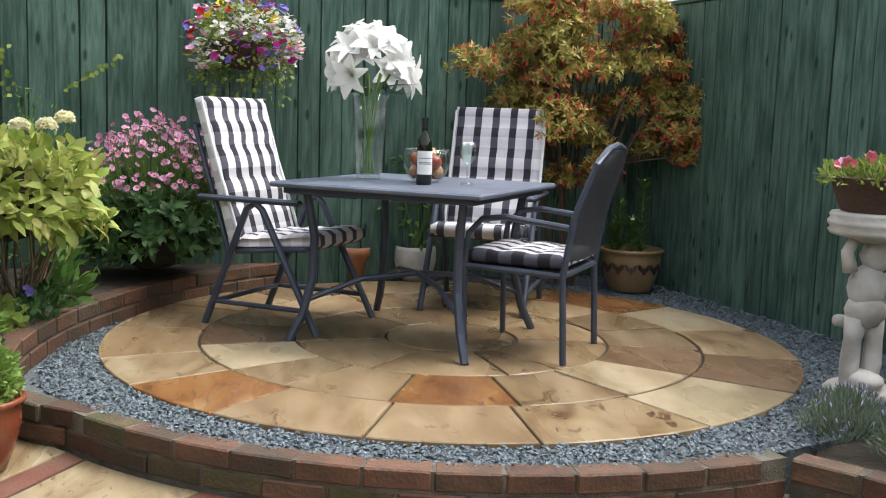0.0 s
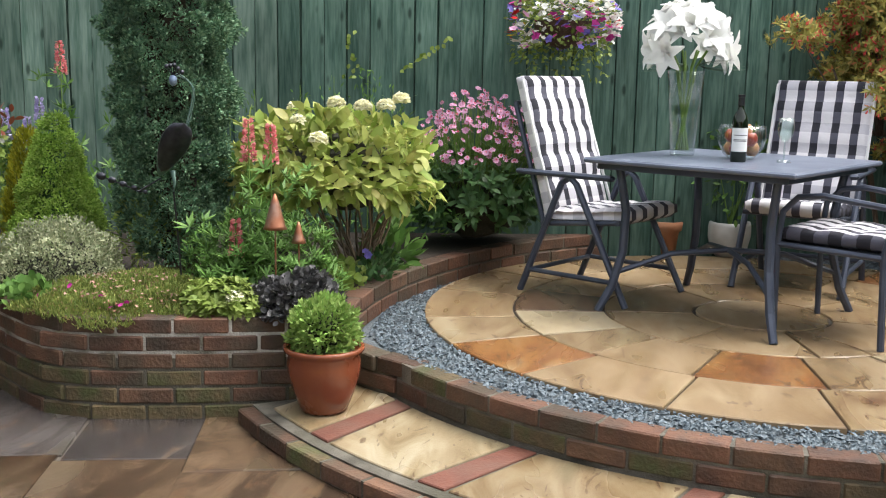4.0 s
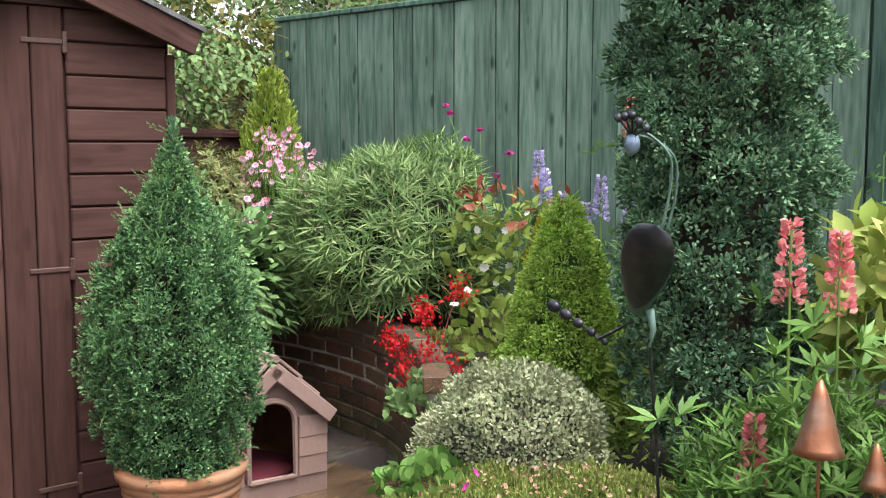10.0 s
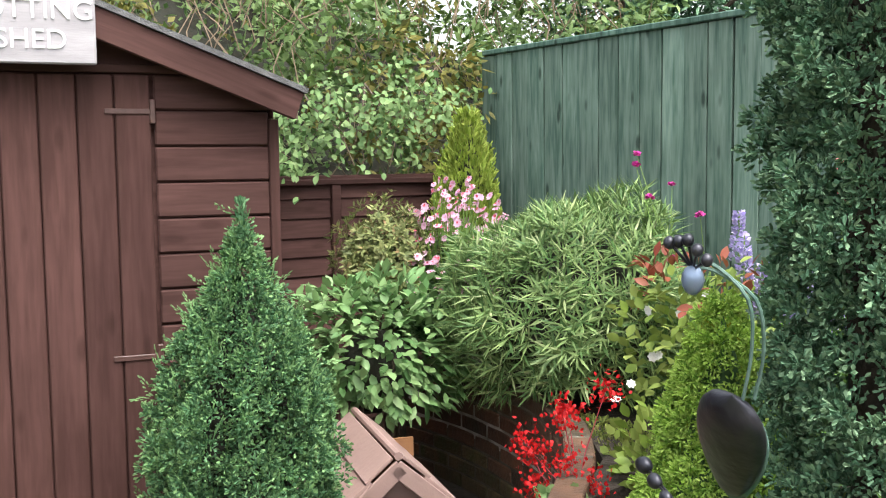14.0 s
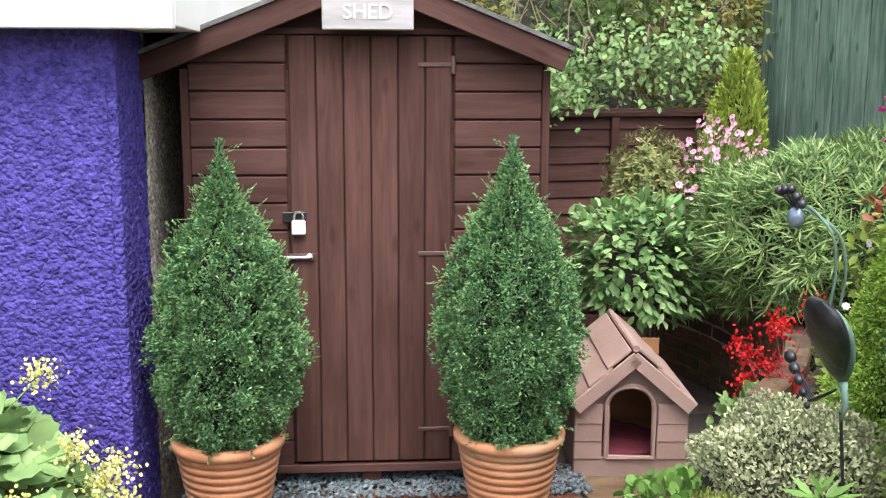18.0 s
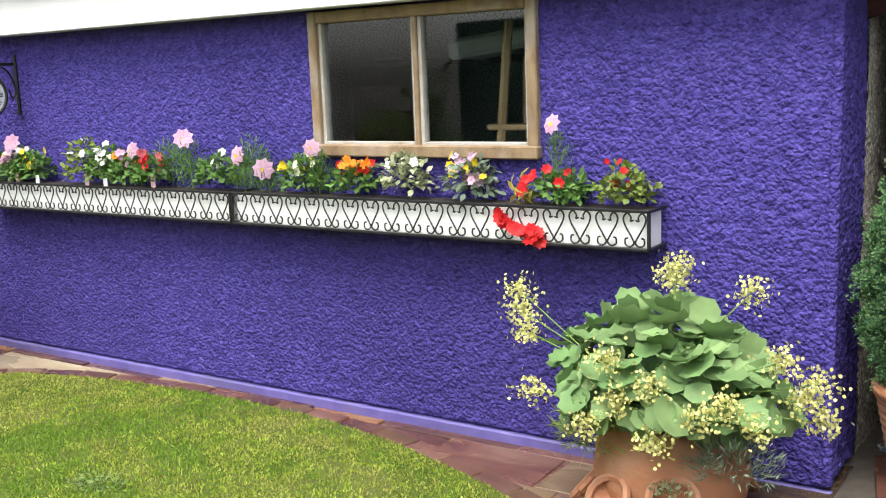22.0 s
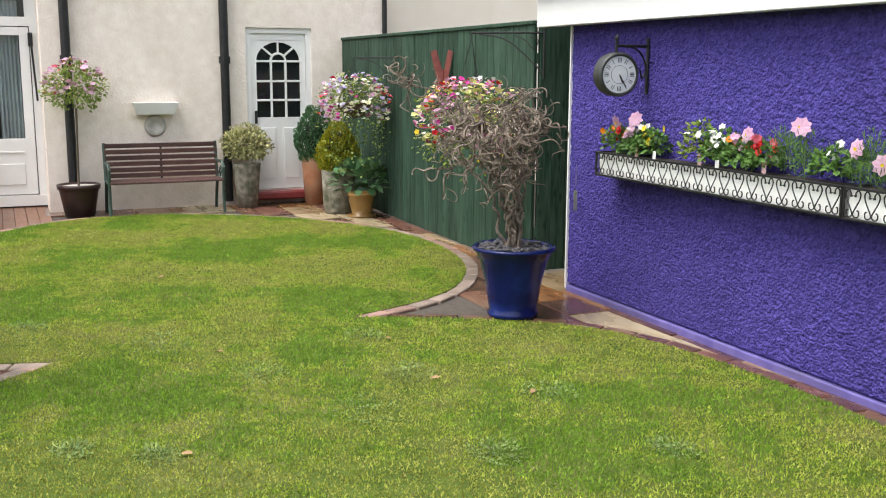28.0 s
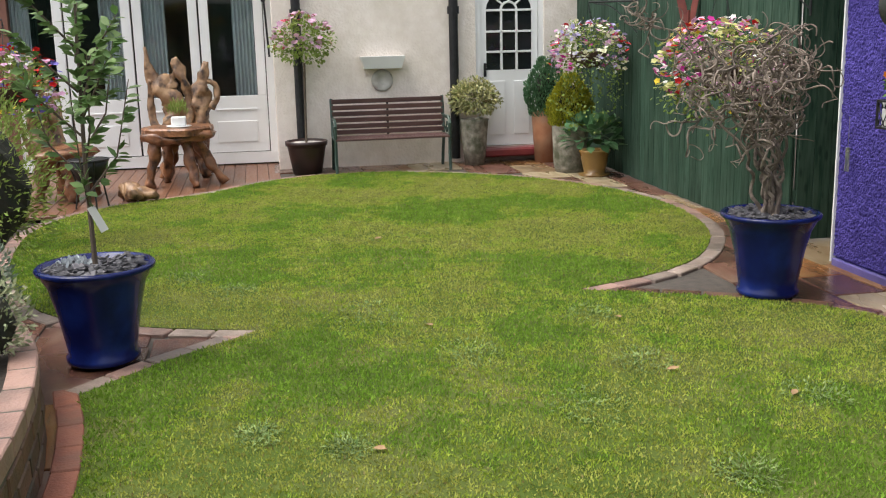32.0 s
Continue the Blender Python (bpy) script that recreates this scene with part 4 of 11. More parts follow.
# low brown overlap fence behind the shed
LOW = tagged(new("fence_low"), "low brown overlapped-board fence panel with a capping rail", "fence", kind="structure")
a, b = Vector((3.2, 2.62, 0)), Vector((0.6, 2.12, 0))
ang = math.atan2((b - a).y, (b - a).x)
me = G().box((0, -0.008, 0), ((b - a).length, 0.008, 0.12), 0.003).mesh("slat", BROWN)
for i in range(14):
    ob = new("slat", me)
    ob.parent = LOW
    ob.matrix_local = Matrix.Translation(a + Vector((0, 0, 0.14 + i * 0.098))) @ Matrix.Rotation(ang, 4, "Z") @ Matrix.Rotation(0.12, 4, "X")
ob = part("cap_rail", G().box((0, -0.035, 1.485), ((b - a).length, 0.035, 1.515), 0.004), BROWN, LOW)
ob.matrix_local = Matrix.Translation(a) @ Matrix.Rotation(ang, 4, "Z")
ob = part("post", G().box((0.95, -0.01, 0.1), (1.0, 0.03, 1.49), 0.004), BROWN, LOW)
ob.matrix_local = Matrix.Translation(a) @ Matrix.Rotation(ang, 4, "Z")

# ---- garage ----
GX0, GX1, GTOP = -5.405, 0.0, 1.87
WX0, WX1, WZ0, WZ1 = -2.28, -1.12, 1.22, 1.855
GARAGE = tagged(new("garage"), "purple roughcast garage with white fascia and timber window", "garage", kind="structure")


def rough_sheet(x0, x1, z0, z1, step, amp, hole=None):
    """A wall face with real lumps, facing -y, optionally with a window hole."""
    nx, nz = int((x1 - x0) / step), int((z1 - z0) / step)
    rs = np.random.RandomState(3)
    h = rs.rand(nz + 1, nx + 1)
    h2 = 0.6 * h + 0.1 * (np.roll(h, 1, 0) + np.roll(h, -1, 0) + np.roll(h, 1, 1) + np.roll(h, -1, 1))
    vs, fs = [], []
    for j in range(nz + 1):
        for i in range(nx + 1):
            vs.append((x0 + (x1 - x0) * i / nx, -amp * float(h2[j, i]), z0 + (z1 - z0) * j / nz))
    for j in range(nz):
        zc = z0 + (z1 - z0) * (j + 0.5) / nz
        for i in range(nx):
            xc = x0 + (x1 - x0) * (i + 0.5) / nx
            if hole and hole[0] < xc < hole[1] and hole[2] < zc < hole[3]:
                continue
            k = j * (nx + 1) + i
            fs.append((k, k + 1, k + nx + 2, k + nx + 1))
    return G().add(vs, fs)


part("wall_face", rough_sheet(GX0, GX1, 0.06, GTOP, 0.0105, 0.013, (WX0, WX1, WZ0, WZ1)), PURPLE, GARAGE, smooth=True)
g = G()
g.box((GX0, 0.01, 0.0), (WX0, 0.12, GTOP)).box((WX1, 0.01, 0.0), (GX1 - 0.01, 0.12, GTOP)).box((WX0, 0.01, 0), (WX1, 0.12, WZ0)).box((WX0, 0.01, WZ1), (WX1, 0.12, GTOP))
part("wall_core", g, PURPLE, GARAGE)
part("plinth", G().box((GX0, -0.02, -0.03), (GX1 + 0.02, 0.02, 0.045), 0.006), PURPLE_TRIM, GARAGE, "lilac painted plinth")
me = rough_sheet(0.0, 0.42, 0.06, GTOP, 0.0105, 0.013)
ob = part("corner_return", me, PURPLE, GARAGE)
ob.matrix_local = Matrix.Translation((GX1, 0.0, 0)) @ Matrix.Rotation(radians(90), 4, "Z")
me = rough_sheet(0.42, 3.2, 0.0, GTOP, 0.018, 0.016)
ob = part("side_wall", me, PEBBLE, GARAGE, "grey pebbledash side wall")
ob.matrix_local = Matrix.Translation((GX1, 0.0, 0)) @ Matrix.Rotation(radians(90), 4, "Z")
g = G().box((GX0, 3.1, 0), (GX1 - 0.02, 3.2, GTOP + 0.2)).box((GX0, 0.12, 0), (GX0 + 0.1, 3.1, GTOP + 0.2)).box((GX1 - 0.1, 0.12, 0), (GX1 - 0.012, 3.1, GTOP + 0.2)).box((GX0, 0.02, GTOP + 0.021), (GX1 - 0.1, 0.12, GTOP + 0.2)).box((GX0, 0.0, -0.03), (GX1, 3.2, 0.03))
part("inner_wall", g, PEBBLE, GARAGE)
part("corner_bead", G().box((GX1 - 0.02, -0.016, 0.06), (GX1 + 0.016, 0.02, GTOP), 0.008), PURPLE, GARAGE)
part("fascia", G().box((GX0 - 0.25, -0.16, GTOP - 0.01), (GX1 + 0.23, -0.1, GTOP + 0.27), 0.004), WHITE, GARAGE, "white fascia board")
part("soffit", G().box((GX0 - 0.25, -0.1, GTOP - 0.005), (GX1 + 0.21, 0.0, GTOP + 0.02)), WHITE, GARAGE)
part("fascia", G().box((GX1 + 0.18, -0.1, GTOP + 0.0), (GX1 + 0.23, 3.3, GTOP + 0.27), 0.004), WHITE, GARAGE, "white fascia board")
part("soffit", G().box((GX1 - 0.02, 0.0, GTOP), (GX1 + 0.18, 3.3, GTOP + 0.02)), WHITE, GARAGE)
ROOF_FELT = surf("grey_roof_felt", (0.0666, 0.0666, 0.0666), (0.148, 0.148, 0.148), 30, 0.9, 0.6, 200)
part("roof", G().box((GX0 - 0.2, -0.1, GTOP + 0.2), (GX1 + 0.18, 3.3, GTOP + 0.24)), ROOF_FELT, GARAGE)
part("corner_post", G().box((GX0 - 0.014, -0.024, 0.02), (GX0 + 0.0, 0.02, GTOP), 0.002), WHITE, GARAGE, "white painted corner strip")

# gutter above the fascia
GUTTER = surf("black_plastic_gutter", (0.0089, 0.0089, 0.0096), (0.0185, 0.0185, 0.02), 10, 0.35, 0.05, 40)
part("gutter", G().tube([(GX0 - 0.28, -0.205, GTOP + 0.275), (GX1 + 0.21, -0.205, GTOP + 0.275)], 0.045, 12), GUTTER, GARAGE, "black plastic gutter")
for k in range(9):
    x = GX0 - 0.1 + k * 0.7
    part("gutter_bracket", G().box((x - 0.02, -0.26, GTOP + 0.215), (x + 0.02, -0.16, GTOP + 0.29), 0.006), GUTTER, GARAGE)

# garage window
OLD_WOOD = surf("weathered_timber_frame", (0.1776, 0.111, 0.0555), (0.3108, 0.222, 0.1258), 9, 0.7, 0.4, 50, stretch=(2, 2, 1), stain=(0.407, 0.37, 0.3108), stain_scale=5.0, stain_amt=0.5)
OLD_PAINT = surf("flaking_old_paint", (0.37, 0.3478, 0.3034), (0.4884, 0.4736, 0.4366), 14, 0.6, 0.3, 60, stain=(0.222, 0.148, 0.074), stain_scale=7.0, stain_amt=0.7)
PANE = thin_glass("window_glass", (0.85, 0.9, 0.9))
WIN = tagged(new("window_1"), "two-light garage window in a weathered timber frame", "window", kind="structure")
for x0, x1, z0, z1, nm in ((WX0, WX0 + 0.046, WZ0, WZ1, "jamb"), (WX1 - 0.046, WX1, WZ0, WZ1, "jamb"), (WX0 + 0.047, WX1 - 0.047, WZ1 - 0.05, WZ1 - 0.001, "head")):
    part(nm, G().box((x0, -0.035, z0), (x1, 0.06, z1), 0.005), OLD_WOOD, WIN)
part("window_sill", G().box((WX0 - 0.005, -0.05, WZ0 - 0.005), (WX1 + 0.005, 0.06, WZ0 + 0.048), 0.006), OLD_WOOD, WIN)
part("mullion", G().box((-1.714, -0.025, WZ0 + 0.04), (-1.692, 0.05, WZ1 - 0.045), 0.004), OLD_WOOD, WIN)
for x0, x1 in ((WX0 + 0.044, -1.712), (-1.694, WX1 - 0.044)):
    for a0, a1, z0, z1 in ((x0, x0 + 0.018, WZ0 + 0.045, WZ1 - 0.048), (x1 - 0.018, x1, WZ0 + 0.045, WZ1 - 0.048), (x0 + 0.019, x1 - 0.019, WZ0 + 0.045, WZ0 + 0.06)):
        part("sash_bead", G().box((a0, -0.012, z0), (a1, 0.03, z1), 0.003), OLD_PAINT, WIN)
    ob = part("pane", G().box((x0, 0.008, WZ0 + 0.04), (x1, 0.014, WZ1 - 0.045)), PANE, WIN)
    ob.visible_shadow = False

# ---- shed ----
SX0, SX1, SY, SZ0, SZE, SRIDGE = 0.13, 1.52, 0.48, 0.19, 1.74, 2.08
SHED = thing("potting_shed", "dark brown timber garden shed with a ledged plank door", "shed")
DX0, DX1, DZ0, DZ1 = 0.53, 1.145, 0.2, 1.865
n_boards = 17
for i in range(n_boards):
    z = 0.182 + (i - 1) * 0.1055
    if z > SRIDGE - 0.1:
        break
    if z < SZ0 - 0.03:
        continue
    over = max(0.0, z + 0.1 - SZE)
    inset = over * 0.83 / (SRIDGE - SZE) if over > 0 else 0.0
    pieces = ((SX0 + 0.03, DX0 - 0.01), (DX1 + 0.01, SX1 - 0.03)) if z < DZ1 - 0.05 else ((SX0 + 0.03 + inset, SX1 - 0.03 - inset),)
    for x0, x1 in pieces:
        if x1 - x0 > 0.05:
            part("shiplap_board", G().box((x0, SY - 0.006, z + 0.002), (x1, SY + 0.012, z + 0.1025), 0.005), BROWN, SHED)
part("front_stud_board", G().box((SX0 + 0.02, SY + 0.012, SZ0), (DX0, SY + 0.04, SZE)), BROWN, SHED)
part("front_stud_board", G().box((DX1, SY + 0.012, SZ0), (SX1 - 0.02, SY + 0.04, SZE)), BROWN, SHED)
part("lintel", G().box((DX0, SY + 0.014, DZ1 - 0.05), (DX1, SY + 0.04, SZE)), BROWN, SHED)
g = G().add([(SX0 + 0.02, SY + 0.013, SZE), (SX1 - 0.02, SY + 0.013, SZE), ((SX0 + SX1) / 2, SY + 0.013, SRIDGE), (SX0 + 0.02, SY + 0.04, SZE), (SX1 - 0.02, SY + 0.04, SZE), ((SX0 + SX1) / 2, SY + 0.04, SRIDGE)],
      [(0, 1, 2), (3, 5, 4), (0, 3, 4, 1), (1, 4, 5, 2), (2, 5, 3, 0)])
part("gable_backing", g, BROWN, SHED)
for x0, x1 in ((SX0, SX0 + 0.03), (SX1 - 0.03, SX1)):
    part("corner_post", G().box((x0, SY - 0.012, SZ0 - 0.03), (x1, SY + 0.02, SZE), 0.003), BROWN_UP, SHED)
for x in (SX0 + 0.01, SX1 - 0.022):
    for i in range(16):
        part("side_board", G().box((x, SY + 0.02, SZ0 + i * 0.1035), (x + 0.014, 2.3, SZ0 + i * 0.1035 + 0.1), 0.004), BROWN, SHED)
part("back_wall", G().box((SX0, 2.29, SZ0), (SX1, 2.31, SZE)), BROWN, SHED)
part("floor", G().box((SX0, SY - 0.02, SZ0 - 0.035), (SX1, 2.3, SZ0 - 0.002), 0.003), BROWN, SHED)
for x in (0.35, 0.83, 1.3):
    part("bearer", G().box((x - 0.04, SY + 0.01, 0.0), (x + 0.04, 2.2, SZ0 - 0.035), 0.005), BROWN_UP, SHED)
part("head_trim", G().box((SX0 + 0.2, SY - 0.014, DZ1 + 0.005), (SX1 - 0.2, SY + 0.0, DZ1 + 0.03), 0.003), BROWN, SHED)
DOOR = part("door", G().box((DX0 + 0.005, SY + 0.005, DZ0), (DX1 - 0.005, SY + 0.02, DZ1)), BROWN_UP, SHED)
pw = (DX1 - DX0) / 6
for i in range(6):
    part("plank", G().box((DX0 + i * pw + 0.002, SY - 0.014, DZ0), (DX0 + (i + 1) * pw - 0.002, SY + 0.006, DZ1), 0.004), BROWN_UP, DOOR)
HINGE = surf("painted_hinge", (0.0555, 0.0259, 0.0207), (0.0814, 0.0407, 0.0333), 40, 0.45, 0.2, 80)
for z in (1.76, 1.04, 0.33):
    part("hinge", G().box((DX1 - 0.13, SY - 0.019, z - 0.008), (DX1 + 0.005, SY - 0.012, z + 0.008), 0.002).box((DX1 - 0.005, SY - 0.021, z - 0.035), (DX1 + 0.012, SY - 0.008, z + 0.035), 0.003), HINGE, DOOR)
ROOF_L = math.atan2(SRIDGE - SZE - 0.01, 0.83)
mx = (SX0 + SX1) / 2
for sgn in (-1, 1):
    run = 0.915 if sgn < 0 else 0.82
    g = G().box((0, SY - 0.11, 0), (run, 2.4, 0.016))
    ob = part("roof_sheet", g, ROOF_FELT, SHED, "grey mineral felt roof")
    ob.matrix_local = Matrix.Translation((mx, 0, SRIDGE + 0.035)) @ Matrix.Rotation(0 if sgn > 0 else math.pi, 4, "Z") @ Matrix.Translation((0, 0 if sgn > 0 else -(SY - 0.11) - 2.4, 0)) @ Matrix.Rotation(ROOF_L, 4, "Y")
    g = G().box((0, SY - 0.1, -0.085), (run - 0.005, SY - 0.075, -0.002), 0.003)
    ob = part("bargeboard", g, BROWN, SHED)
    flip = Matrix.Diagonal((sgn, 1, 1, 1))
    ob.matrix_local = Matrix.Translation((mx, 0, SRIDGE + 0.035)) @ flip @ Matrix.Rotation(ROOF_L, 4, "Y")


# ---- house ----
HX = -11.0
# Plaster painted dark: the room's indoor shade sits in this colour.
ROOM = surf("shade_dark_room_plaster", (0.09, 0.08, 0.072), (0.14, 0.125, 0.11), 3, 0.9, 0.1, 30)
HOUSE = tagged(new("house"), "cream roughcast house wall with a white back door", "house", kind="structure")
DY0, DY1, DZB, DZT = -1.03, -0.25, 0.15, 2.03
g = G().box((HX - 0.3, -3.23, -0.05), (HX, DY0, 4.2)).box((HX - 0.3, DY1, -0.05), (HX, 0.7, 4.2)).box((HX - 0.3, DY0, DZT), (HX, DY1, 4.2)).box((HX - 0.3, DY0, -0.05), (HX, DY1, DZB))
part("wall", g, CREAM, HOUSE)
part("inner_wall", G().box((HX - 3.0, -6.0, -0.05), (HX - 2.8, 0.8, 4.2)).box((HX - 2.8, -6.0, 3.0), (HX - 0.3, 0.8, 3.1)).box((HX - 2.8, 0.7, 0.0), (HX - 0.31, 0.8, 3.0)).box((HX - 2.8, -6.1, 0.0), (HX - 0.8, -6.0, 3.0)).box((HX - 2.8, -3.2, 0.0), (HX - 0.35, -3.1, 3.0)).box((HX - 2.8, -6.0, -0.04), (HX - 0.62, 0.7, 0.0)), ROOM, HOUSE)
part("side_wall", G().box((HX - 1.6, 0.7, -0.05), (HX - 1.4, 9.0, 4.6)), CREAM_SMOOTH, HOUSE, "smooth cream neighbouring wall")
IRON = surf("black_iron", (0.0089, 0.0089, 0.0096), (0.0222, 0.0222, 0.0237), 20, 0.45, 0.2, 60, metal=0.3)
for y in (-2.98, -1.29):
    g = G().tube([(HX + 0.07, y, 0.05), (HX + 0.07, y, 4.2)], 0.05, 12)
    g.tube([(HX + 0.07, y, 1.62), (HX + 0.07, y, 1.7)], 0.065, 12)
    part("downpipe", g, IRON, HOUSE, "black painted cast iron downpipe")
part("downpipe", G().tube([(HX + 0.03, 0.66, 0.0), (HX + 0.03, 0.66, 4.2)], 0.03, 10), IRON, HOUSE)
RED_STEP = surf("red_painted_step", (0.1628, 0.0222, 0.0259), (0.222, 0.037, 0.037), 10, 0.4, 0.1, 50)
part("doorstep", G().box((HX, DY0 - 0.12, 0.06), (HX + 0.22, DY1 + 0.12, 0.155), 0.02), RED_STEP, HOUSE, "red painted door step")

BDOOR = tagged(new("door_1"), "white back door with an arched many-paned window", "door", kind="structure")
g = G()
g.box((HX - 0.1, DY0, DZB), (HX - 0.03, DY0 + 0.06, DZT)).box((HX - 0.1, DY1 - 0.06, DZB), (HX - 0.03, DY1, DZT)).box((HX - 0.1, DY0 + 0.06, DZT - 0.06), (HX - 0.03, DY1 - 0.06, DZT))
part("door_frame", g, WHITE, BDOOR)
ly0, ly1 = DY0 + 0.065, DY1 - 0.065
mid = (ly0 + ly1) / 2
WIN_Z0, WIN_Z1, WR = 1.0, 1.65, 0.26
LEAF = part("door_leaf", G().box((HX - 0.09, ly0, DZB + 0.01), (HX - 0.055, ly1, WIN_Z0)).box((HX - 0.09, ly0, WIN_Z0), (HX - 0.055, mid - WR, DZT - 0.06)).box((HX - 0.09, mid + WR, WIN_Z0), (HX - 0.055, ly1, DZT - 0.06)).box((HX - 0.09, mid - WR, WIN_Z1 + 0.235), (HX - 0.055, mid + WR, DZT - 0.06)), WHITE, BDOOR)
g = G()
for k in range(10):
    a0, a1 = math.pi * k / 10, math.pi * (k + 1) / 10
    for a, b in ((a0, a1),):
        p0, p1 = (mid + WR * math.cos(a), WIN_Z1 + 0.22 * math.sin(a)), (mid + WR * math.cos(b), WIN_Z1 + 0.22 * math.sin(b))
        q0, q1 = (p0[0], WIN_Z1 + 0.24), (p1[0], WIN_Z1 + 0.24)
        vs = [(HX - 0.055, *p0), (HX - 0.055, *p1), (HX - 0.055, *q1), (HX - 0.055, *q0), (HX - 0.09, *p0), (HX - 0.09, *p1), (HX - 0.09, *q1), (HX - 0.09, *q0)]
        g.add(vs, [(0, 1, 2, 3), (4, 7, 6, 5), (0, 4, 5, 1)])
part("arch_head", g, WHITE, LEAF)
g = G()
for k in (-1, 1):
    g.box((HX - 0.075, mid + k * WR / 3 - 0.012, WIN_Z0), (HX - 0.045, mid + k * WR / 3 + 0.012, WIN_Z1), 0.003)
for z in (1.2, 1.42, WIN_Z1):
    g.box((HX - 0.075, mid - WR, z - 0.012), (HX - 0.045, mid + WR, z + 0.012), 0.003)
for a in (45, 90, 135):
    ca, sa = math.cos(radians(a)), math.sin(radians(a))
    g.tube([(HX - 0.06, mid + 0.09 * ca, WIN_Z1 + 0.08 * sa), (HX - 0.06, mid + WR * ca, WIN_Z1 + 0.22 * sa)], 0.013, 6)
g.tube([(HX - 0.06, mid + 0.09 * math.cos(radians(a)), WIN_Z1 + 0.09 * math.sin(radians(a))) for a in range(0, 181, 20)], 0.014, 6)
part("glazing_bars", g, WHITE, LEAF)
DARKGLASS = surf("dark_reflecting_glass", (0.0089, 0.0104, 0.0118), (0.0148, 0.0163, 0.0185), 2, 0.06, 0.0, 10, rough_var=0.02)
part("pane", G().box((HX - 0.08, mid - WR, WIN_Z0), (HX - 0.072, mid + WR, WIN_Z1 + 0.24)), DARKGLASS, LEAF)
g = G()
for y0, y1 in ((ly0 + 0.09, mid - 0.05), (mid + 0.05, ly1 - 0.09)):
    g.box((HX - 0.056, y0, DZB + 0.13), (HX - 0.045, y1, 0.88), 0.01)
part("door_panel", g, WHITE, LEAF)
part("handle", G().box((HX - 0.05, ly0 + 0.03, 0.93), (HX - 0.03, ly0 + 0.06, 1.08), 0.004), IRON, LEAF)

# french doors in a recess
FX = -11.6
g = G().box((FX - 0.06, -3.23, 0.1), (FX, -3.31, 2.4)).box((FX - 0.06, -3.31, 2.02), (FX, -6.0, 2.12)).box((FX - 0.06, -3.31, 2.32), (FX, -6.0, 2.42)).box((FX - 0.06, -3.23, 0.02), (FX + 0.02, -6.0, 0.14))
FRENCH = tagged(new("door_2"), "white glazed french doors with curtains inside", "door", kind="structure")
part("door_frame", g, WHITE, FRENCH)
CURTAIN = surf("grey_white_curtain", (0.4, 0.4, 0.42), (0.55, 0.55, 0.56), 4, 0.9, 0.1, 20)
for k, y1 in enumerate((-3.32, -4.03, -4.74, -5.45)):
    y0 = y1 - 0.69
    g = G().box((FX - 0.05, y0, 0.15), (FX - 0.005, y1, 0.78), 0.004).box((FX - 0.05, y0, 0.78), (FX - 0.005, y0 + 0.1, 2.01), 0.004).box((FX - 0.05, y1 - 0.1, 0.78), (FX - 0.005, y1, 2.01), 0.004).box((FX - 0.05, y0 + 0.1, 1.92), (FX - 0.005, y1 - 0.1, 2.01), 0.004)
    d = part("door_leaf", g, WHITE, FRENCH)
    part("door_panel", G().box((FX - 0.008, y0 + 0.12, 0.26), (FX + 0.006, y1 - 0.12, 0.5), 0.008).box((FX - 0.008, y0 + 0.12, 0.62), (FX + 0.008, y1 - 0.12, 0.64), 0.004), WHITE, d)
    part("pane", G().box((FX - 0.035, y0 + 0.1, 0.78), (FX - 0.028, y1 - 0.1, 1.92)), PANE, d).visible_shadow = False
    part("fanlight_pane", G().box((FX - 0.035, y0 + 0.05, 2.12), (FX - 0.028, y1 - 0.03, 2.32)), PANE, d).visible_shadow = False
    part("fanlight_bar", G().box((FX - 0.05, y1 - 0.03, 2.12), (FX - 0.004, y1 + 0.05, 2.32)), WHITE, d)
    ys = y1 - 0.1 if k % 2 == 0 else y0 + 0.34
    g, vs, fs = G(), [], []
    for i in range(25):
        y = ys - 0.24 * i / 24
        x = FX - 0.1 + 0.018 * math.sin(i * 1.55)
        vs += [(x, y, 0.2), (x, y, 2.3)]
    g.add(vs, [(2 * i, 2 * i + 2, 2 * i + 3, 2 * i + 1) for i in range(24)])
    part("curtain", g, CURTAIN, d, "pale gathered curtain")
part("door_closer", G().tube([(FX + 0.03, -3.3, 1.85), (FX + 0.06, -3.27, 1.2)], 0.012, 6).box((FX, -3.33, 1.8), (FX + 0.04, -3.28, 1.95), 0.005), IRON, FRENCH)
RED_WALL = surf("red_brick_wall_far", (0.148, 0.0629, 0.0444), (0.222, 0.1036, 0.074), 12, 0.8, 0.4, 60)
g = G().box((FX - 0.2, -6.0, 2.42), (FX + 0.0, -3.23, 4.2)).box((FX - 0.2, -9.5, -0.05), (FX + 0.02, -6.0, 4.2))
part("wall", g, RED_WALL, HOUSE, "red brick wall beside the french doors")
part("recess_side", G().box((FX, -3.23, -0.05), (HX - 0.3, -3.15, 4.2)), CREAM, HOUSE)

# deck
DECKWOOD = surf("wet_red_brown_decking", (0.1258, 0.0518, 0.0259), (0.1924, 0.0888, 0.0481), 5, 0.35, 0.2, 40, vary=0.15, stretch=(0.7, 7, 7))
DECK = tagged(new("deck"), "red-brown timber deck in front of the french doors", "deck", kind="structure")
me = G().box((-11.6, -0.058, -0.03), (-8.7, 0.058, 0.0), 0.004).mesh("deck_board", DECKWOOD)
for i in range(28):
    ob = new("deck_board", me)
    ob.parent = DECK
    ob.location = (0.0, -3.3 - i * 0.12, 0.003)

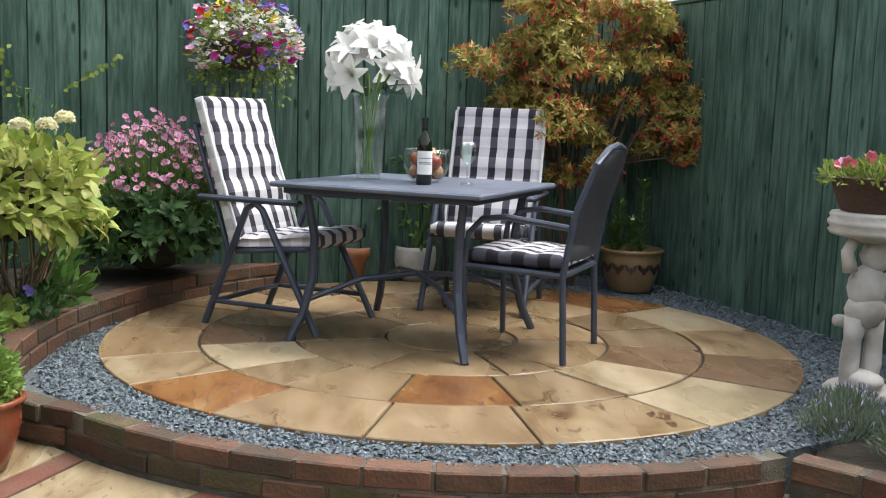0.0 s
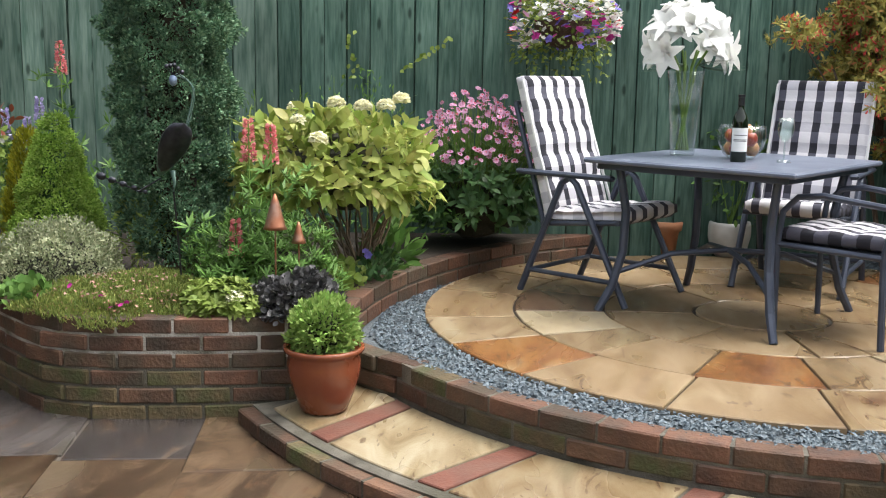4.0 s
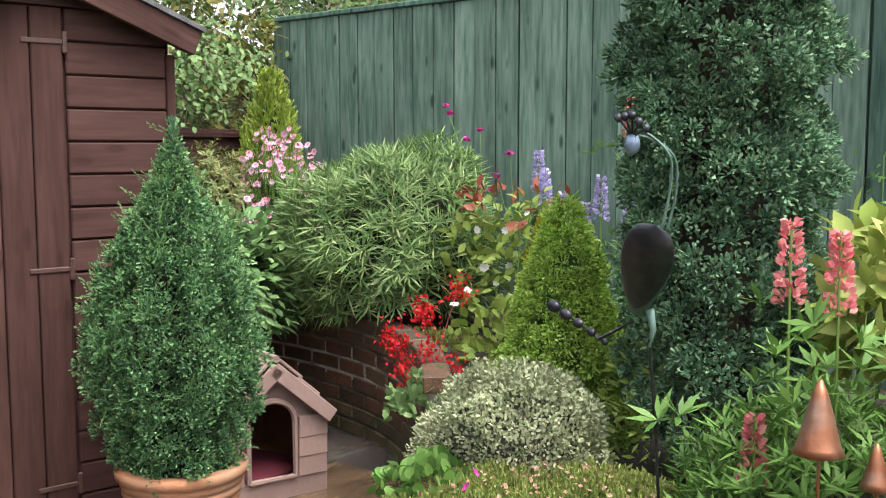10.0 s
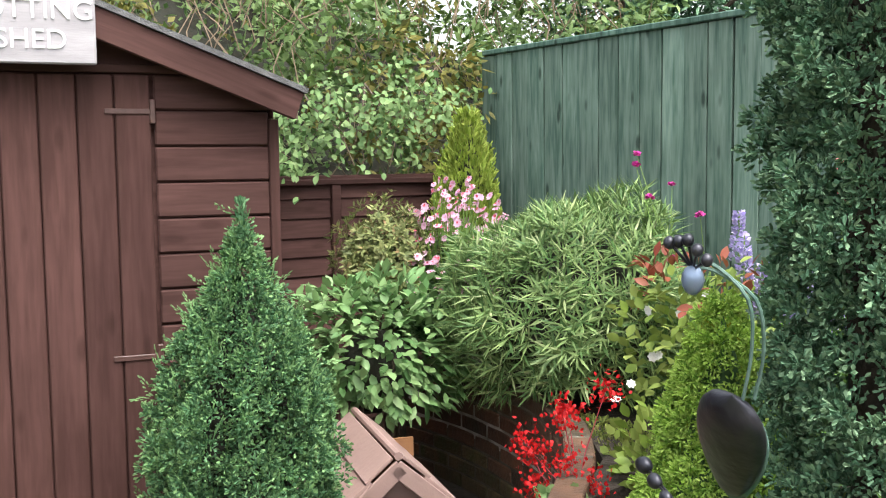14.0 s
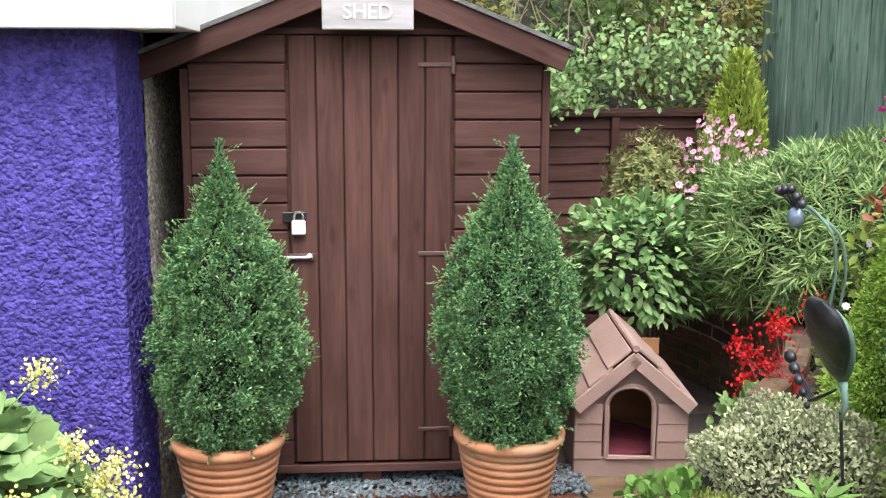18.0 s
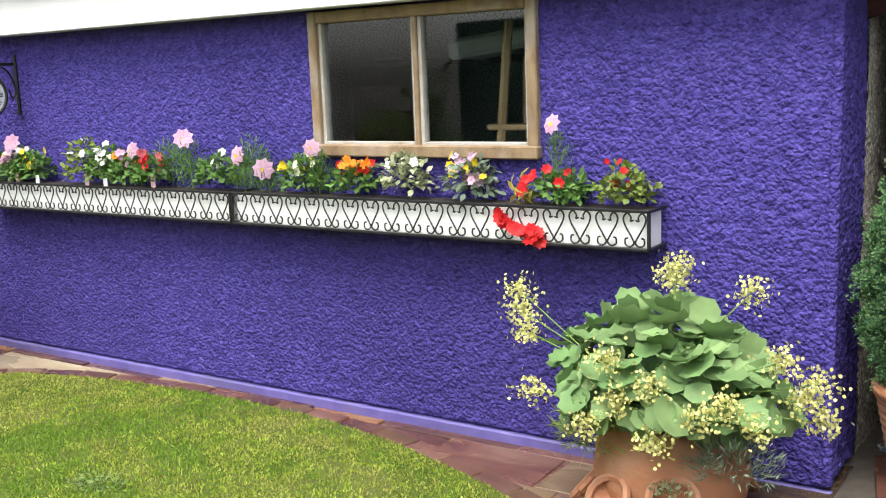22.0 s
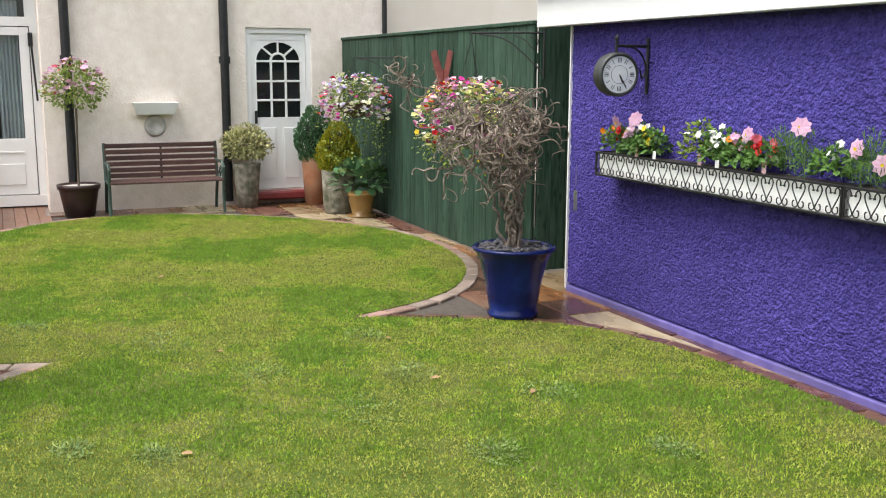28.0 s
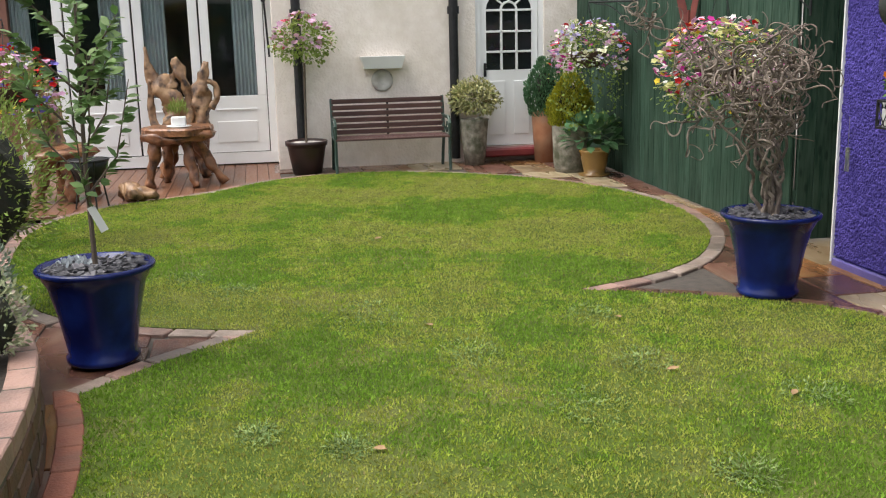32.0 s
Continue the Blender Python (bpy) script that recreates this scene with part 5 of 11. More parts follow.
# bench
SLAT = surf("dark_stained_bench_slat", (0.0555, 0.0222, 0.0192), (0.0888, 0.0407, 0.0333), 6, 0.5, 0.2, 40, vary=0.2, stretch=(4, 0.7, 4))
GREEN_IRON = surf("green_cast_iron", (0.0222, 0.0444, 0.0333), (0.0444, 0.074, 0.0592), 20, 0.5, 0.2, 60)
BENCH = thing("garden_bench", "slatted dark wooden bench with green cast-iron ends", "bench", (-10.62, -2.06, 0))
for k, (x, z) in enumerate(((-0.16, 0.73), (-0.15, 0.665), (-0.14, 0.6), (-0.13, 0.535), (-0.12, 0.47), (-0.1, 0.41))):
    part("back_slat", G().box((x - 0.012, -0.6, z - 0.024), (x + 0.012, 0.6, z + 0.024), 0.004), SLAT, BENCH)
for k in range(5):
    part("seat_slat", G().box((-0.08 + k * 0.075, -0.6, 0.35), (-0.02 + k * 0.075, 0.6, 0.372), 0.004), SLAT, BENCH)
part("centre_strap", G().box((-0.175, -0.012, 0.36), (-0.165, 0.012, 0.75)), IRON, BENCH)
for y in (-0.6, 0.6):
    g = G().tube([(0.27, y, 0), (0.24, y, 0.2), (0.26, y, 0.36), (0.1, y, 0.36), (-0.1, y, 0.36), (-0.18, y, 0.76)], 0.018, 6)
    g.tube([(-0.08, y, 0.36), (-0.16, y, 0.18), (-0.2, y, 0)], 0.018, 6)
    g.tube([(0.26, y, 0.36), (0.28, y, 0.5), (0.2, y, 0.56), (0.0, y, 0.55), (-0.14, y, 0.55)], 0.018, 6)
    g.tube([(0.2, y, 0.45), (0.12, y, 0.5), (0.02, y, 0.42), (0.1, y, 0.39), (0.14, y, 0.44)], 0.01, 6)
    part("end_frame", g, GREEN_IRON, BENCH, "ornate green cast-iron end")

# stone trough and round plaque on the wall
STONE = surf("pale_carved_stone", (0.42, 0.4, 0.365), (0.6, 0.575, 0.53), 8, 0.8, 0.4, 40, stain=(0.2072, 0.185, 0.1554), stain_scale=5, stain_amt=0.6)
TROUGH = thing("wall_trough", "small white stone trough fixed to the cream wall", "trough", (HX, -2.08, 1.06))
g = G()
w0, w1 = 0.2, 0.24
g.add([(0, -w0, 0), (0.14, -w0, 0), (0.14, w0, 0), (0, w0, 0), (0, -w1, 0.13), (0.18, -w1, 0.13), (0.18, w1, 0.13), (0, w1, 0.13), (0.02, -w1 + 0.03, 0.13), (0.15, -w1 + 0.03, 0.13), (0.15, w1 - 0.03, 0.13), (0.02, w1 - 0.03, 0.13), (0.02, -w0, 0.05), (0.12, -w0, 0.05), (0.12, w0, 0.05), (0.02, w0, 0.05)],
      [(0, 3, 2, 1), (0, 1, 5, 4), (1, 2, 6, 5), (2, 3, 7, 6), (3, 0, 4, 7), (4, 5, 9, 8), (5, 6, 10, 9), (6, 7, 11, 10), (7, 4, 8, 11), (8, 9, 13, 12), (9, 10, 14, 13), (10, 11, 15, 14), (11, 8, 12, 15), (12, 13, 14, 15)])
part("basin", g, WHITE, TROUGH)
PLAQUE = thing("wall_plaque", "round grey stone wall plaque with a hollow centre", "plaque", (HX, -2.08, 0.93))
g = G().lathe([(0.115, 0), (0.12, 0.015), (0.1, 0.03), (0.06, 0.025), (0.05, 0.01), (0.0, 0.008)], 24)
ob = part("disc", g, STONE, PLAQUE, smooth=True)
ob.rotation_euler = (0, radians(90), 0)


# ---- pots ----
TERRA = surf("terracotta", (0.296, 0.1184, 0.0555), (0.3848, 0.1776, 0.0888), 9, 0.75, 0.3, 60, stain=(0.37, 0.2442, 0.1628), stain_scale=4, stain_amt=0.5)
GLAZED = surf("glazed_terracotta", (0.16, 0.042, 0.019), (0.235, 0.075, 0.032), 6, 0.25, 0.1, 30, stain=(0.1628, 0.037, 0.0185), stain_scale=3, stain_amt=0.6)
BLUE = surf("cobalt_glaze", (0.0032, 0.0062, 0.048), (0.0065, 0.0125, 0.09), 5, 0.2, 0.05, 30, rough_var=0.06, spec=0.3, stain=(0.012, 0.03, 0.17), stain_scale=6, stain_amt=0.5)
MULCH = surf("slate_mulch", (0.037, 0.037, 0.0407), (0.1184, 0.111, 0.1184), 30, 0.7, 0.6, 80, island=True, vary=0.5)
BARK = surf("bark", (0.0666, 0.0481, 0.0333), (0.1332, 0.0999, 0.0703), 12, 0.85, 0.6, 60, stretch=(3, 3, 1))


def pot(name, label, at, prof, mat, seg=40, group="", soil_z=None, soil_r=None, soil_mat=None):
    """A turned pot: outer profile up, over the rim, and down inside to the soil."""
    t = thing(name, label, "plant pot", at, group=group)
    part("body", G().lathe(prof, seg), mat, t, smooth=True)
    if soil_z:
        g = G().lathe([(0.0, soil_z + 0.004), (soil_r * 0.7, soil_z + 0.004), (soil_r, soil_z)][::-1], seg)
        part("soil", g, soil_mat or SOIL, t)
    return t


def ribbed(h, r0, r1, ribs):
    out = [(r0 - 0.02, 0), (r0, 0.004)]
    for i in range(ribs):
        for k in range(5):
            f = (i + k / 5) / ribs
            out.append((r0 + (r1 - r0) * f + 0.009 * math.sin(math.pi * k / 5) ** 0.6, 0.01 + f * h * 0.88))
    out += [(r1 + 0.004, h * 0.9), (r1 + 0.018, h * 0.92), (r1 + 0.02, h * 0.985), (r1 + 0.008, h), (r1 - 0.018, h), (r1 - 0.026, h * 0.97), (r1 - 0.03, h * 0.88)]
    return out


for at in ((0.32, 0.11, 0.075), (1.326, 0.07, 0.09)):
    pot("ribbed_pot", "large ribbed terracotta pot on the wet flagstones", at, ribbed(0.375, 0.115, 0.182, 11), TERRA, 48, "pots by the shed door", 0.335, 0.16)
pot("glazed_pot", "round-bellied glazed terracotta pot on the step", (1.455, -2.06, STEP_Z + 0.004),
    [(0.079, 0.000), (0.092, 0.009), (0.120, 0.081), (0.141, 0.162), (0.143, 0.194), (0.139, 0.225), (0.145, 0.236), (0.158, 0.245), (0.158, 0.259), (0.148, 0.263), (0.136, 0.256), (0.131, 0.225)], GLAZED, 40, "", 0.228, 0.132)


def blue_pot(at):
    return pot("blue_pot", "large flared cobalt-blue glazed pot topped with slate mulch", at,
               [(0.155, 0), (0.165, 0.012), (0.165, 0.03), (0.152, 0.042), (0.165, 0.12), (0.185, 0.24), (0.215, 0.36), (0.245, 0.42), (0.262, 0.43), (0.266, 0.445), (0.255, 0.455), (0.236, 0.452), (0.225, 0.42)],
               BLUE, 48, "blue glazed pots", 0.43, 0.228, MULCH)


POT_D, POT_E = (-4.84, -0.74, 0.015), (-4.55, -4.2, 0.015)
rnd = random.Random(8)
for at in (POT_D, POT_E):
    b = blue_pot(at)
    g = G()
    for i in range(150):
        a, r = rnd.uniform(0, 6.28), 0.22 * math.sqrt(rnd.random())
        s = rnd.uniform(0.012, 0.03)
        m = Matrix.Translation((r * math.cos(a), r * math.sin(a), 0.438 + rnd.uniform(0, 0.014))) @ Euler((rnd.uniform(-0.5, 0.5), rnd.uniform(-0.5, 0.5), rnd.uniform(0, 6.3))).to_matrix().to_4x4()
        g.box((-s, -s * 0.5, -0.003), (s, s * 0.5, 0.003), 0.0, m)
    part("slate_mulch", g, MULCH, b)

pot("terracotta_pot", "small terracotta pot at the foot of the fence", (4.5, -3.62, PATIO_Z), [(0.07, 0), (0.085, 0.15), (0.1, 0.16), (0.105, 0.215), (0.095, 0.218), (0.085, 0.19)], TERRA, 28, "", 0.19, 0.088)
POTWHITE = surf("white_glazed_pot", (0.5, 0.5, 0.47), (0.64, 0.63, 0.6), 5, 0.4, 0.1, 40, stain=(0.2, 0.17, 0.13), stain_scale=4, stain_amt=0.5)
pot("white_pot", "cream and grey round pot by the fence", (4.5, -4.02, PATIO_Z), [(0.085, 0), (0.12, 0.05), (0.138, 0.13), (0.138, 0.2), (0.13, 0.228), (0.118, 0.226), (0.11, 0.19)], POTWHITE, 30, "", 0.2, 0.115)
TAN = surf("tan_stoneware", (0.185, 0.1258, 0.0592), (0.2516, 0.1776, 0.0888), 6, 0.35, 0.1, 40, stain=(0.1332, 0.0888, 0.0444), stain_scale=5, stain_amt=0.5)
CORNER_POT = pot("stoneware_pot", "wide tan stoneware pot with dark leaf motifs", (4.12, -5.38, PATIO_Z), [(0.125, 0), (0.135, 0.015), (0.165, 0.09), (0.185, 0.17), (0.19, 0.22), (0.186, 0.245), (0.2, 0.255), (0.21, 0.268), (0.2, 0.28), (0.18, 0.275), (0.172, 0.23)], TAN, 44, "", 0.235, 0.175)
MOTIF = surf("dark_glaze_motif", (0.0222, 0.0185, 0.0222), (0.0444, 0.0259, 0.0259), 20, 0.35, 0.05, 40)
for k in range(-4, 6):
    a = radians(160 + k * 26)
    r = 0.187
    g = G()
    for s, (du, dv) in enumerate(((-0.025, 0.02), (0.0, 0.0), (0.022, 0.018))):
        c = Vector((r * math.cos(a + du / r), r * math.sin(a + du / r), 0.15 + dv))
        u = Vector((-math.sin(a), math.cos(a), 0))
        out = Vector((math.cos(a), math.sin(a), 0)) * 0.003
        n = [c + out + u * (0.013 * math.cos(t)) + Vector((0, 0, 0.024 * math.sin(t))) + u * (0.01 * math.sin(t) * (s - 1)) for t in [math.pi * 2 * i / 10 for i in range(10)]]
        g.add([p - out * 3 for p in n] + n, [tuple(range(10, 20))] + [(i, (i + 1) % 10, 10 + (i + 1) % 10, 10 + i) for i in range(10)])
    part("leaf_motif", g, MOTIF, CORNER_POT, "dark painted leaves")

CONCRETE = surf("mossy_concrete", (0.12, 0.11, 0.08), (0.33, 0.3, 0.25), 16, 0.85, 0.8, 50, stain=(0.05, 0.06, 0.025), stain_scale=7, stain_amt=0.9)
pot("stone_pot", "tall tapered mossy concrete pot by the downpipe", (-10.72, -1.12, 0.0), [(0.11, 0), (0.13, 0.2), (0.15, 0.46), (0.16, 0.5), (0.14, 0.5), (0.13, 0.45)], CONCRETE, 24, "", 0.45, 0.14)
DARKPOT = surf("dark_brown_plastic", (0.0222, 0.0104, 0.0089), (0.0333, 0.0163, 0.0148), 6, 0.4, 0.05, 40)
pot("rose_pot", "dark brown plastic pot with a pale pebble top", (-10.62, -2.95, 0.0), [(0.15, 0), (0.2, 0.28), (0.205, 0.3), (0.22, 0.3), (0.225, 0.345), (0.21, 0.35), (0.2, 0.32)], DARKPOT, 32, "", 0.325, 0.205, STONE)
pot("buff_tub", "pale buff rounded tub beside the fence", (-9.86, -0.3, 0.0), [(0.15, 0), (0.17, 0.06), (0.18, 0.3), (0.19, 0.46), (0.185, 0.48), (0.165, 0.48), (0.16, 0.44)], CONCRETE, 28, "", 0.44, 0.17)
pot("orange_pot", "tall square-shouldered orange pot by the door", (-10.7, -0.32, 0.0), [(0.12, 0), (0.14, 0.3), (0.155, 0.5), (0.15, 0.55), (0.13, 0.55), (0.125, 0.5)], TERRA, 24, "", 0.5, 0.14)
OCHRE_GLAZE = surf("ochre_glaze", (0.24, 0.13, 0.035), (0.34, 0.2, 0.06), 6, 0.3, 0.1, 40, stain=(0.15, 0.08, 0.03), stain_scale=5, stain_amt=0.5)
pot("hosta_pot", "ochre glazed pot on a saucer", (-9.5, -0.16, 0.0), [(0.15, 0), (0.16, 0.02), (0.1, 0.025), (0.12, 0.1), (0.145, 0.22), (0.16, 0.25), (0.145, 0.26), (0.13, 0.23)], OCHRE_GLAZE, 28, "", 0.23, 0.14)

# strawberry planter by the garage wall
SP = thing("strawberry_planter", "bulging terracotta planter with planting pockets", "plant pot", (-0.4, -0.47, 0.0))
part("body", G().lathe([(0.17, 0), (0.19, 0.015), (0.24, 0.12), (0.262, 0.22), (0.25, 0.32), (0.225, 0.37), (0.235, 0.4), (0.225, 0.42), (0.2, 0.415), (0.19, 0.37)], 44), TERRA, SP, smooth=True)
part("soil", G().lathe([(0.2, 0.37), (0.0, 0.38)], 24), SOIL, SP)
for a in (-170, -112, -68, -22, 60, 130):
    ca, sa = math.cos(radians(a)), math.sin(radians(a))
    z = 0.13 if a in (-22, 60, -170) else 0.235 if a == -68 else 0.2
    c = Vector((0.25 * ca, 0.25 * sa, z))
    g = G()
    u, w = Vector((-sa, ca, 0)), Vector((ca, sa, 0))
    ring = [c + u * (0.075 * math.cos(t)) + Vector((0, 0, 1)) * (0.05 * math.sin(t)) + w * (0.045 - 0.045 * math.sin(t)) for t in [2 * math.pi * i / 16 for i in range(17)]]
    g.tube(ring, 0.014, 6, False)
    g.add([c - w * 0.06 + Vector((0, 0, -0.03))] + [p - w * 0.01 for p in ring[:16]], [(0, 1 + i, 1 + (i + 1) % 16) for i in range(16)])
    part("pocket", g, TERRA, SP)

# ---- shed details ----
METAL = surf("bright_steel", (0.5, 0.5, 0.5), (0.65, 0.65, 0.65), 20, 0.3, 0.05, 60, metal=0.9)
LOCK = thing("padlock", "small padlock with a pale body on a black hasp", "padlock", (0.56, SY - 0.03, 1.155))
part("body", G().box((-0.026, -0.012, -0.035), (0.026, 0.012, 0.02), 0.005), WHITE, LOCK)
part("shackle", G().tube([(-0.017, 0, 0.015), (-0.017, 0, 0.035), (-0.01, 0, 0.05), (0.01, 0, 0.05), (0.017, 0, 0.035), (0.017, 0, 0.015)], 0.005, 6), METAL, LOCK)
part("hasp", G().box((-0.06, 0.008, 0.01), (0.03, 0.016, 0.05), 0.003), IRON, LOCK)
BOLT = thing("sliding_bolt", "steel sliding bolt across the shed door edge", "bolt", (0.57, SY - 0.024, 1.03))
part("bar", G().tube([(-0.09, 0, 0), (0.04, 0, 0)], 0.007, 8), METAL, BOLT)
part("plate", G().box((-0.05, 0.003, -0.014), (0.05, 0.01, 0.014), 0.002), HINGE, BOLT)
part("knob", G().tube([(0.03, 0, 0), (0.03, -0.025, 0.012)], 0.008, 8), METAL, BOLT)
SIGN = thing("shed_sign", "white painted board reading POTTING SHED on the gable", "sign", (0.83, SY - 0.105, 1.99))
SIGNPAINT = surf("grey_white_sign_paint", (0.27, 0.255, 0.265), (0.37, 0.35, 0.365), 4, 0.6, 0.1, 40, stretch=(1, 1, 6))
part("board", G().box((-0.166, -0.012, -0.108), (0.166, 0.012, 0.108), 0.004), SIGNPAINT, SIGN)
LETTER = surf("white_letter_paint", (0.84, 0.84, 0.83), (0.86, 0.86, 0.85), 4, 0.5, 0.0, 40)
for text, z in (("POTTING", 0.035), ("SHED", -0.045)):
    cu = bpy.data.curves.new("lettering", "FONT")
    cu.body, cu.size, cu.align_x, cu.align_y, cu.extrude = text, 0.075, "CENTER", "CENTER", 0.0015
    cu.materials.append(LETTER)
    ob = new("lettering", cu)
    ob.parent = SIGN
    ob.matrix_local = Matrix.Translation((0, -0.0145, z)) @ Matrix.Rotation(radians(90), 4, "X")

# ---- kennel ----
KPAINT = surf("pink_brown_painted_wood", (0.22, 0.145, 0.126), (0.285, 0.19, 0.167), 5, 0.65, 0.2, 40, vary=0.1, stain=(0.2664, 0.185, 0.1628), stain_scale=3, stain_amt=0.4)
KENNEL = thing("dog_kennel", "small pinkish-brown wooden kennel with an arched doorway", "kennel", (1.893, 0.51, 0.085), -4)
KENNEL.scale = (0.9, 0.9, 0.9)
KW, KD, KH, KR = 0.262, 0.62, 0.34, 0.57
for k in range(3):
    for x0, x1 in ((-KW, -0.135), (0.115, KW - 0.01)):
        part("front_shingle", G().box((x0, -0.012 - 0.004 * k, 0.09 + k * 0.085), (x1, 0.01, 0.185 + k * 0.085), 0.004), KPAINT, KENNEL)
g = G().box((-KW, -0.006, 0.0), (KW - 0.01, 0.012, 0.1), 0.004)
part("front_board", g, KPAINT, KENNEL)
g = G()
pts_out = [(-KW, 0.34), (KW, 0.34), (0.0, KR)]
arch = [(0.105 * math.cos(math.pi * i / 12), 0.34 + 0.09 * math.sin(math.pi * i / 12)) for i in range(13)]
poly = [(-KW, 0.32), (-0.105, 0.32)] + [(x - 0.01, z) for x, z in arch[::-1]] + [(0.105, 0.32), (KW, 0.32), (KW, 0.36), (0.0, KR), (-KW, 0.36)]
g.add([(x, 0.0, z) for x, z in poly] + [(x, 0.012, z) for x, z in poly], [tuple(range(len(poly))), tuple(range(len(poly), 2 * len(poly)))[::-1]])
part("gable", g, KPAINT, KENNEL)
frame_pts = [(-0.115, 0.0, 0.1), (-0.115, 0, 0.34)] + [(-0.01 + 0.108 * math.cos(math.pi * i / 12), 0, 0.345 + 0.092 * math.sin(math.pi * i / 12)) for i in range(12, -1, -1)] + [(0.1, 0, 0.34), (0.1, 0, 0.1), (-0.115, 0, 0.1)]
part("doorway_frame", G().tube([(x, y - 0.008, z) for x, y, z in frame_pts], 0.013, 6), KPAINT, KENNEL)
for x in (-KW, KW - 0.012):
    part("side_wall", G().box((x, 0.012, 0.0), (x + 0.012, KD, 0.36)), KPAINT, KENNEL)
part("back_wall", G().box((-KW, KD, 0.0), (KW, KD + 0.012, 0.36)), KPAINT, KENNEL)
CLOTH = surf("dark_red_blanket", (0.08, 0.007, 0.016), (0.125, 0.012, 0.027), 8, 0.9, 0.3, 60)
WARM = surf("orange_brown_inner_wood", (0.1628, 0.074, 0.0296), (0.2368, 0.1184, 0.0518), 6, 0.6, 0.1, 40)
part("inner_back", G().box((-KW + 0.02, KD - 0.02, 0.02), (KW - 0.02, KD - 0.005, 0.5)).box((KW - 0.03, 0.02, 0.02), (KW - 0.014, KD - 0.02, 0.36)), WARM, KENNEL)
part("floor", G().box((-KW + 0.013, 0.012, 0.0), (KW - 0.013, KD - 0.005, 0.08)), WARM, KENNEL)
part("blanket", G().blob((0, 0.28, 0.09), (0.22, 0.25, 0.022), 3, 0.3), CLOTH, KENNEL, "dark red blanket", smooth=True)
ra = math.atan2(KR - 0.34 + 0.02, 0.29)
for sgn in (-1, 1):
    for k in range(3):
        g = G().box((0.0 + k * 0.115, -0.04, 0.004 + (2 - k) * 0.01), (0.135 + k * 0.115, KD + 0.05, 0.018 + (2 - k) * 0.01), 0.003)
        ob = part("roof_board", g, KPAINT, KENNEL)
        ob.matrix_local = Matrix.Translation((0, 0, KR + 0.02)) @ Matrix.Diagonal((sgn, 1, 1, 1)) @ Matrix.Rotation(ra, 4, "Y")
    g = G().box((0.0, -0.052, -0.05), (0.365, -0.036, 0.012), 0.003)
    ob = part("bargeboard", g, KPAINT, KENNEL)
    ob.matrix_local = Matrix.Translation((0, 0, KR + 0.025)) @ Matrix.Diagonal((sgn, 1, 1, 1)) @ Matrix.Rotation(ra, 4, "Y")

part("ridge_board", G().tube([(0, -0.05, KR + 0.052), (0, KD + 0.05, KR + 0.052)], 0.016, 8), KPAINT, KENNEL)

# ---- patio furniture ----
FRAME = surf("slate_grey_metal_paint", (0.0444, 0.054, 0.0814), (0.0629, 0.077, 0.111), 8, 0.4, 0.1, 60, metal=0.2)
TOPMAT = surf("blue_grey_tabletop", (0.1036, 0.1221, 0.1702), (0.1406, 0.1628, 0.2146), 4, 0.35, 0.1, 60, stain=(0.0592, 0.0703, 0.1036), stain_scale=3, stain_amt=0.4)


def gingham(name, a, b, pitch):
    """Black and white checks on the two given local axes."""
    m, n, l, p = node_mat(name)
    tc, sep = n.new("ShaderNodeTexCoord"), n.new("ShaderNodeSeparateXYZ")
    l.new(tc.outputs["Object"], sep.inputs[0])
    bands = []
    for ax in (a, b):
        d = n.new("ShaderNodeMath")
        d.operation, d.inputs[1].default_value = "DIVIDE", pitch if ax == a else pitch * 1.15
        l.new(sep.outputs[ax], d.inputs[0])
        f = n.new("ShaderNodeMath")
        f.operation = "FRACT"
        l.new(d.outputs[0], f.inputs[0])
        c = n.new("ShaderNodeMath")
        c.operation, c.inputs[1].default_value = "GREATER_THAN", 0.6 if ax == a else 0.52
        l.new(f.outputs[0], c.inputs[0])
        bands.append(c)
    both = n.new("ShaderNodeMath")
    both.operation = "MULTIPLY"
    l.new(bands[0].outputs[0], both.inputs[0])
    l.new(bands[1].outputs[0], both.inputs[1])
    one = n.new("ShaderNodeMixRGB")
    one.inputs[1].default_value, one.inputs[2].default_value = (0.64, 0.625, 0.65, 1), (0.07, 0.07, 0.095, 1)
    l.new(bands[0].outputs[0], one.inputs[0])
    row = n.new("ShaderNodeMixRGB")
    row.inputs[1].default_value, row.inputs[2].default_value = (0.64, 0.625, 0.65, 1), (0.46, 0.45, 0.49, 1)
    l.new(bands[1].outputs[0], row.inputs[0])
    l.new(row.outputs[0], one.inputs[1])
    two = n.new("ShaderNodeMixRGB")
    two.inputs[2].default_value = (0.014, 0.014, 0.022, 1)
    l.new(both.outputs[0], two.inputs[0])
    l.new(one.outputs[0], two.inputs[1])
    l.new(two.outputs[0], p.inputs["Base Color"])
    p.inputs["Roughness"].default_value = 0.9
    nz, bp = n.new("ShaderNodeTexNoise"), n.new("ShaderNodeBump")
    nz.inputs["Scale"].default_value, bp.inputs["Strength"].default_value, bp.inputs["Distance"].default_value = 30.0, 0.35, 0.01
    l.new(tc.outputs["Object"], nz.inputs["Vector"])
    l.new(nz.outputs["Fac"], bp.inputs["Height"])
    l.new(bp.outputs[0], p.inputs["Normal"])
    return m


CHECK_UP, CHECK_FLAT = gingham("black_white_check_upright", 0, 2, 0.108), gingham("black_white_check_flat", 0, 1, 0.108)
PIPING = surf("white_piping", (0.65, 0.65, 0.65), (0.72, 0.72, 0.72), 8, 0.8, 0.0, 40)


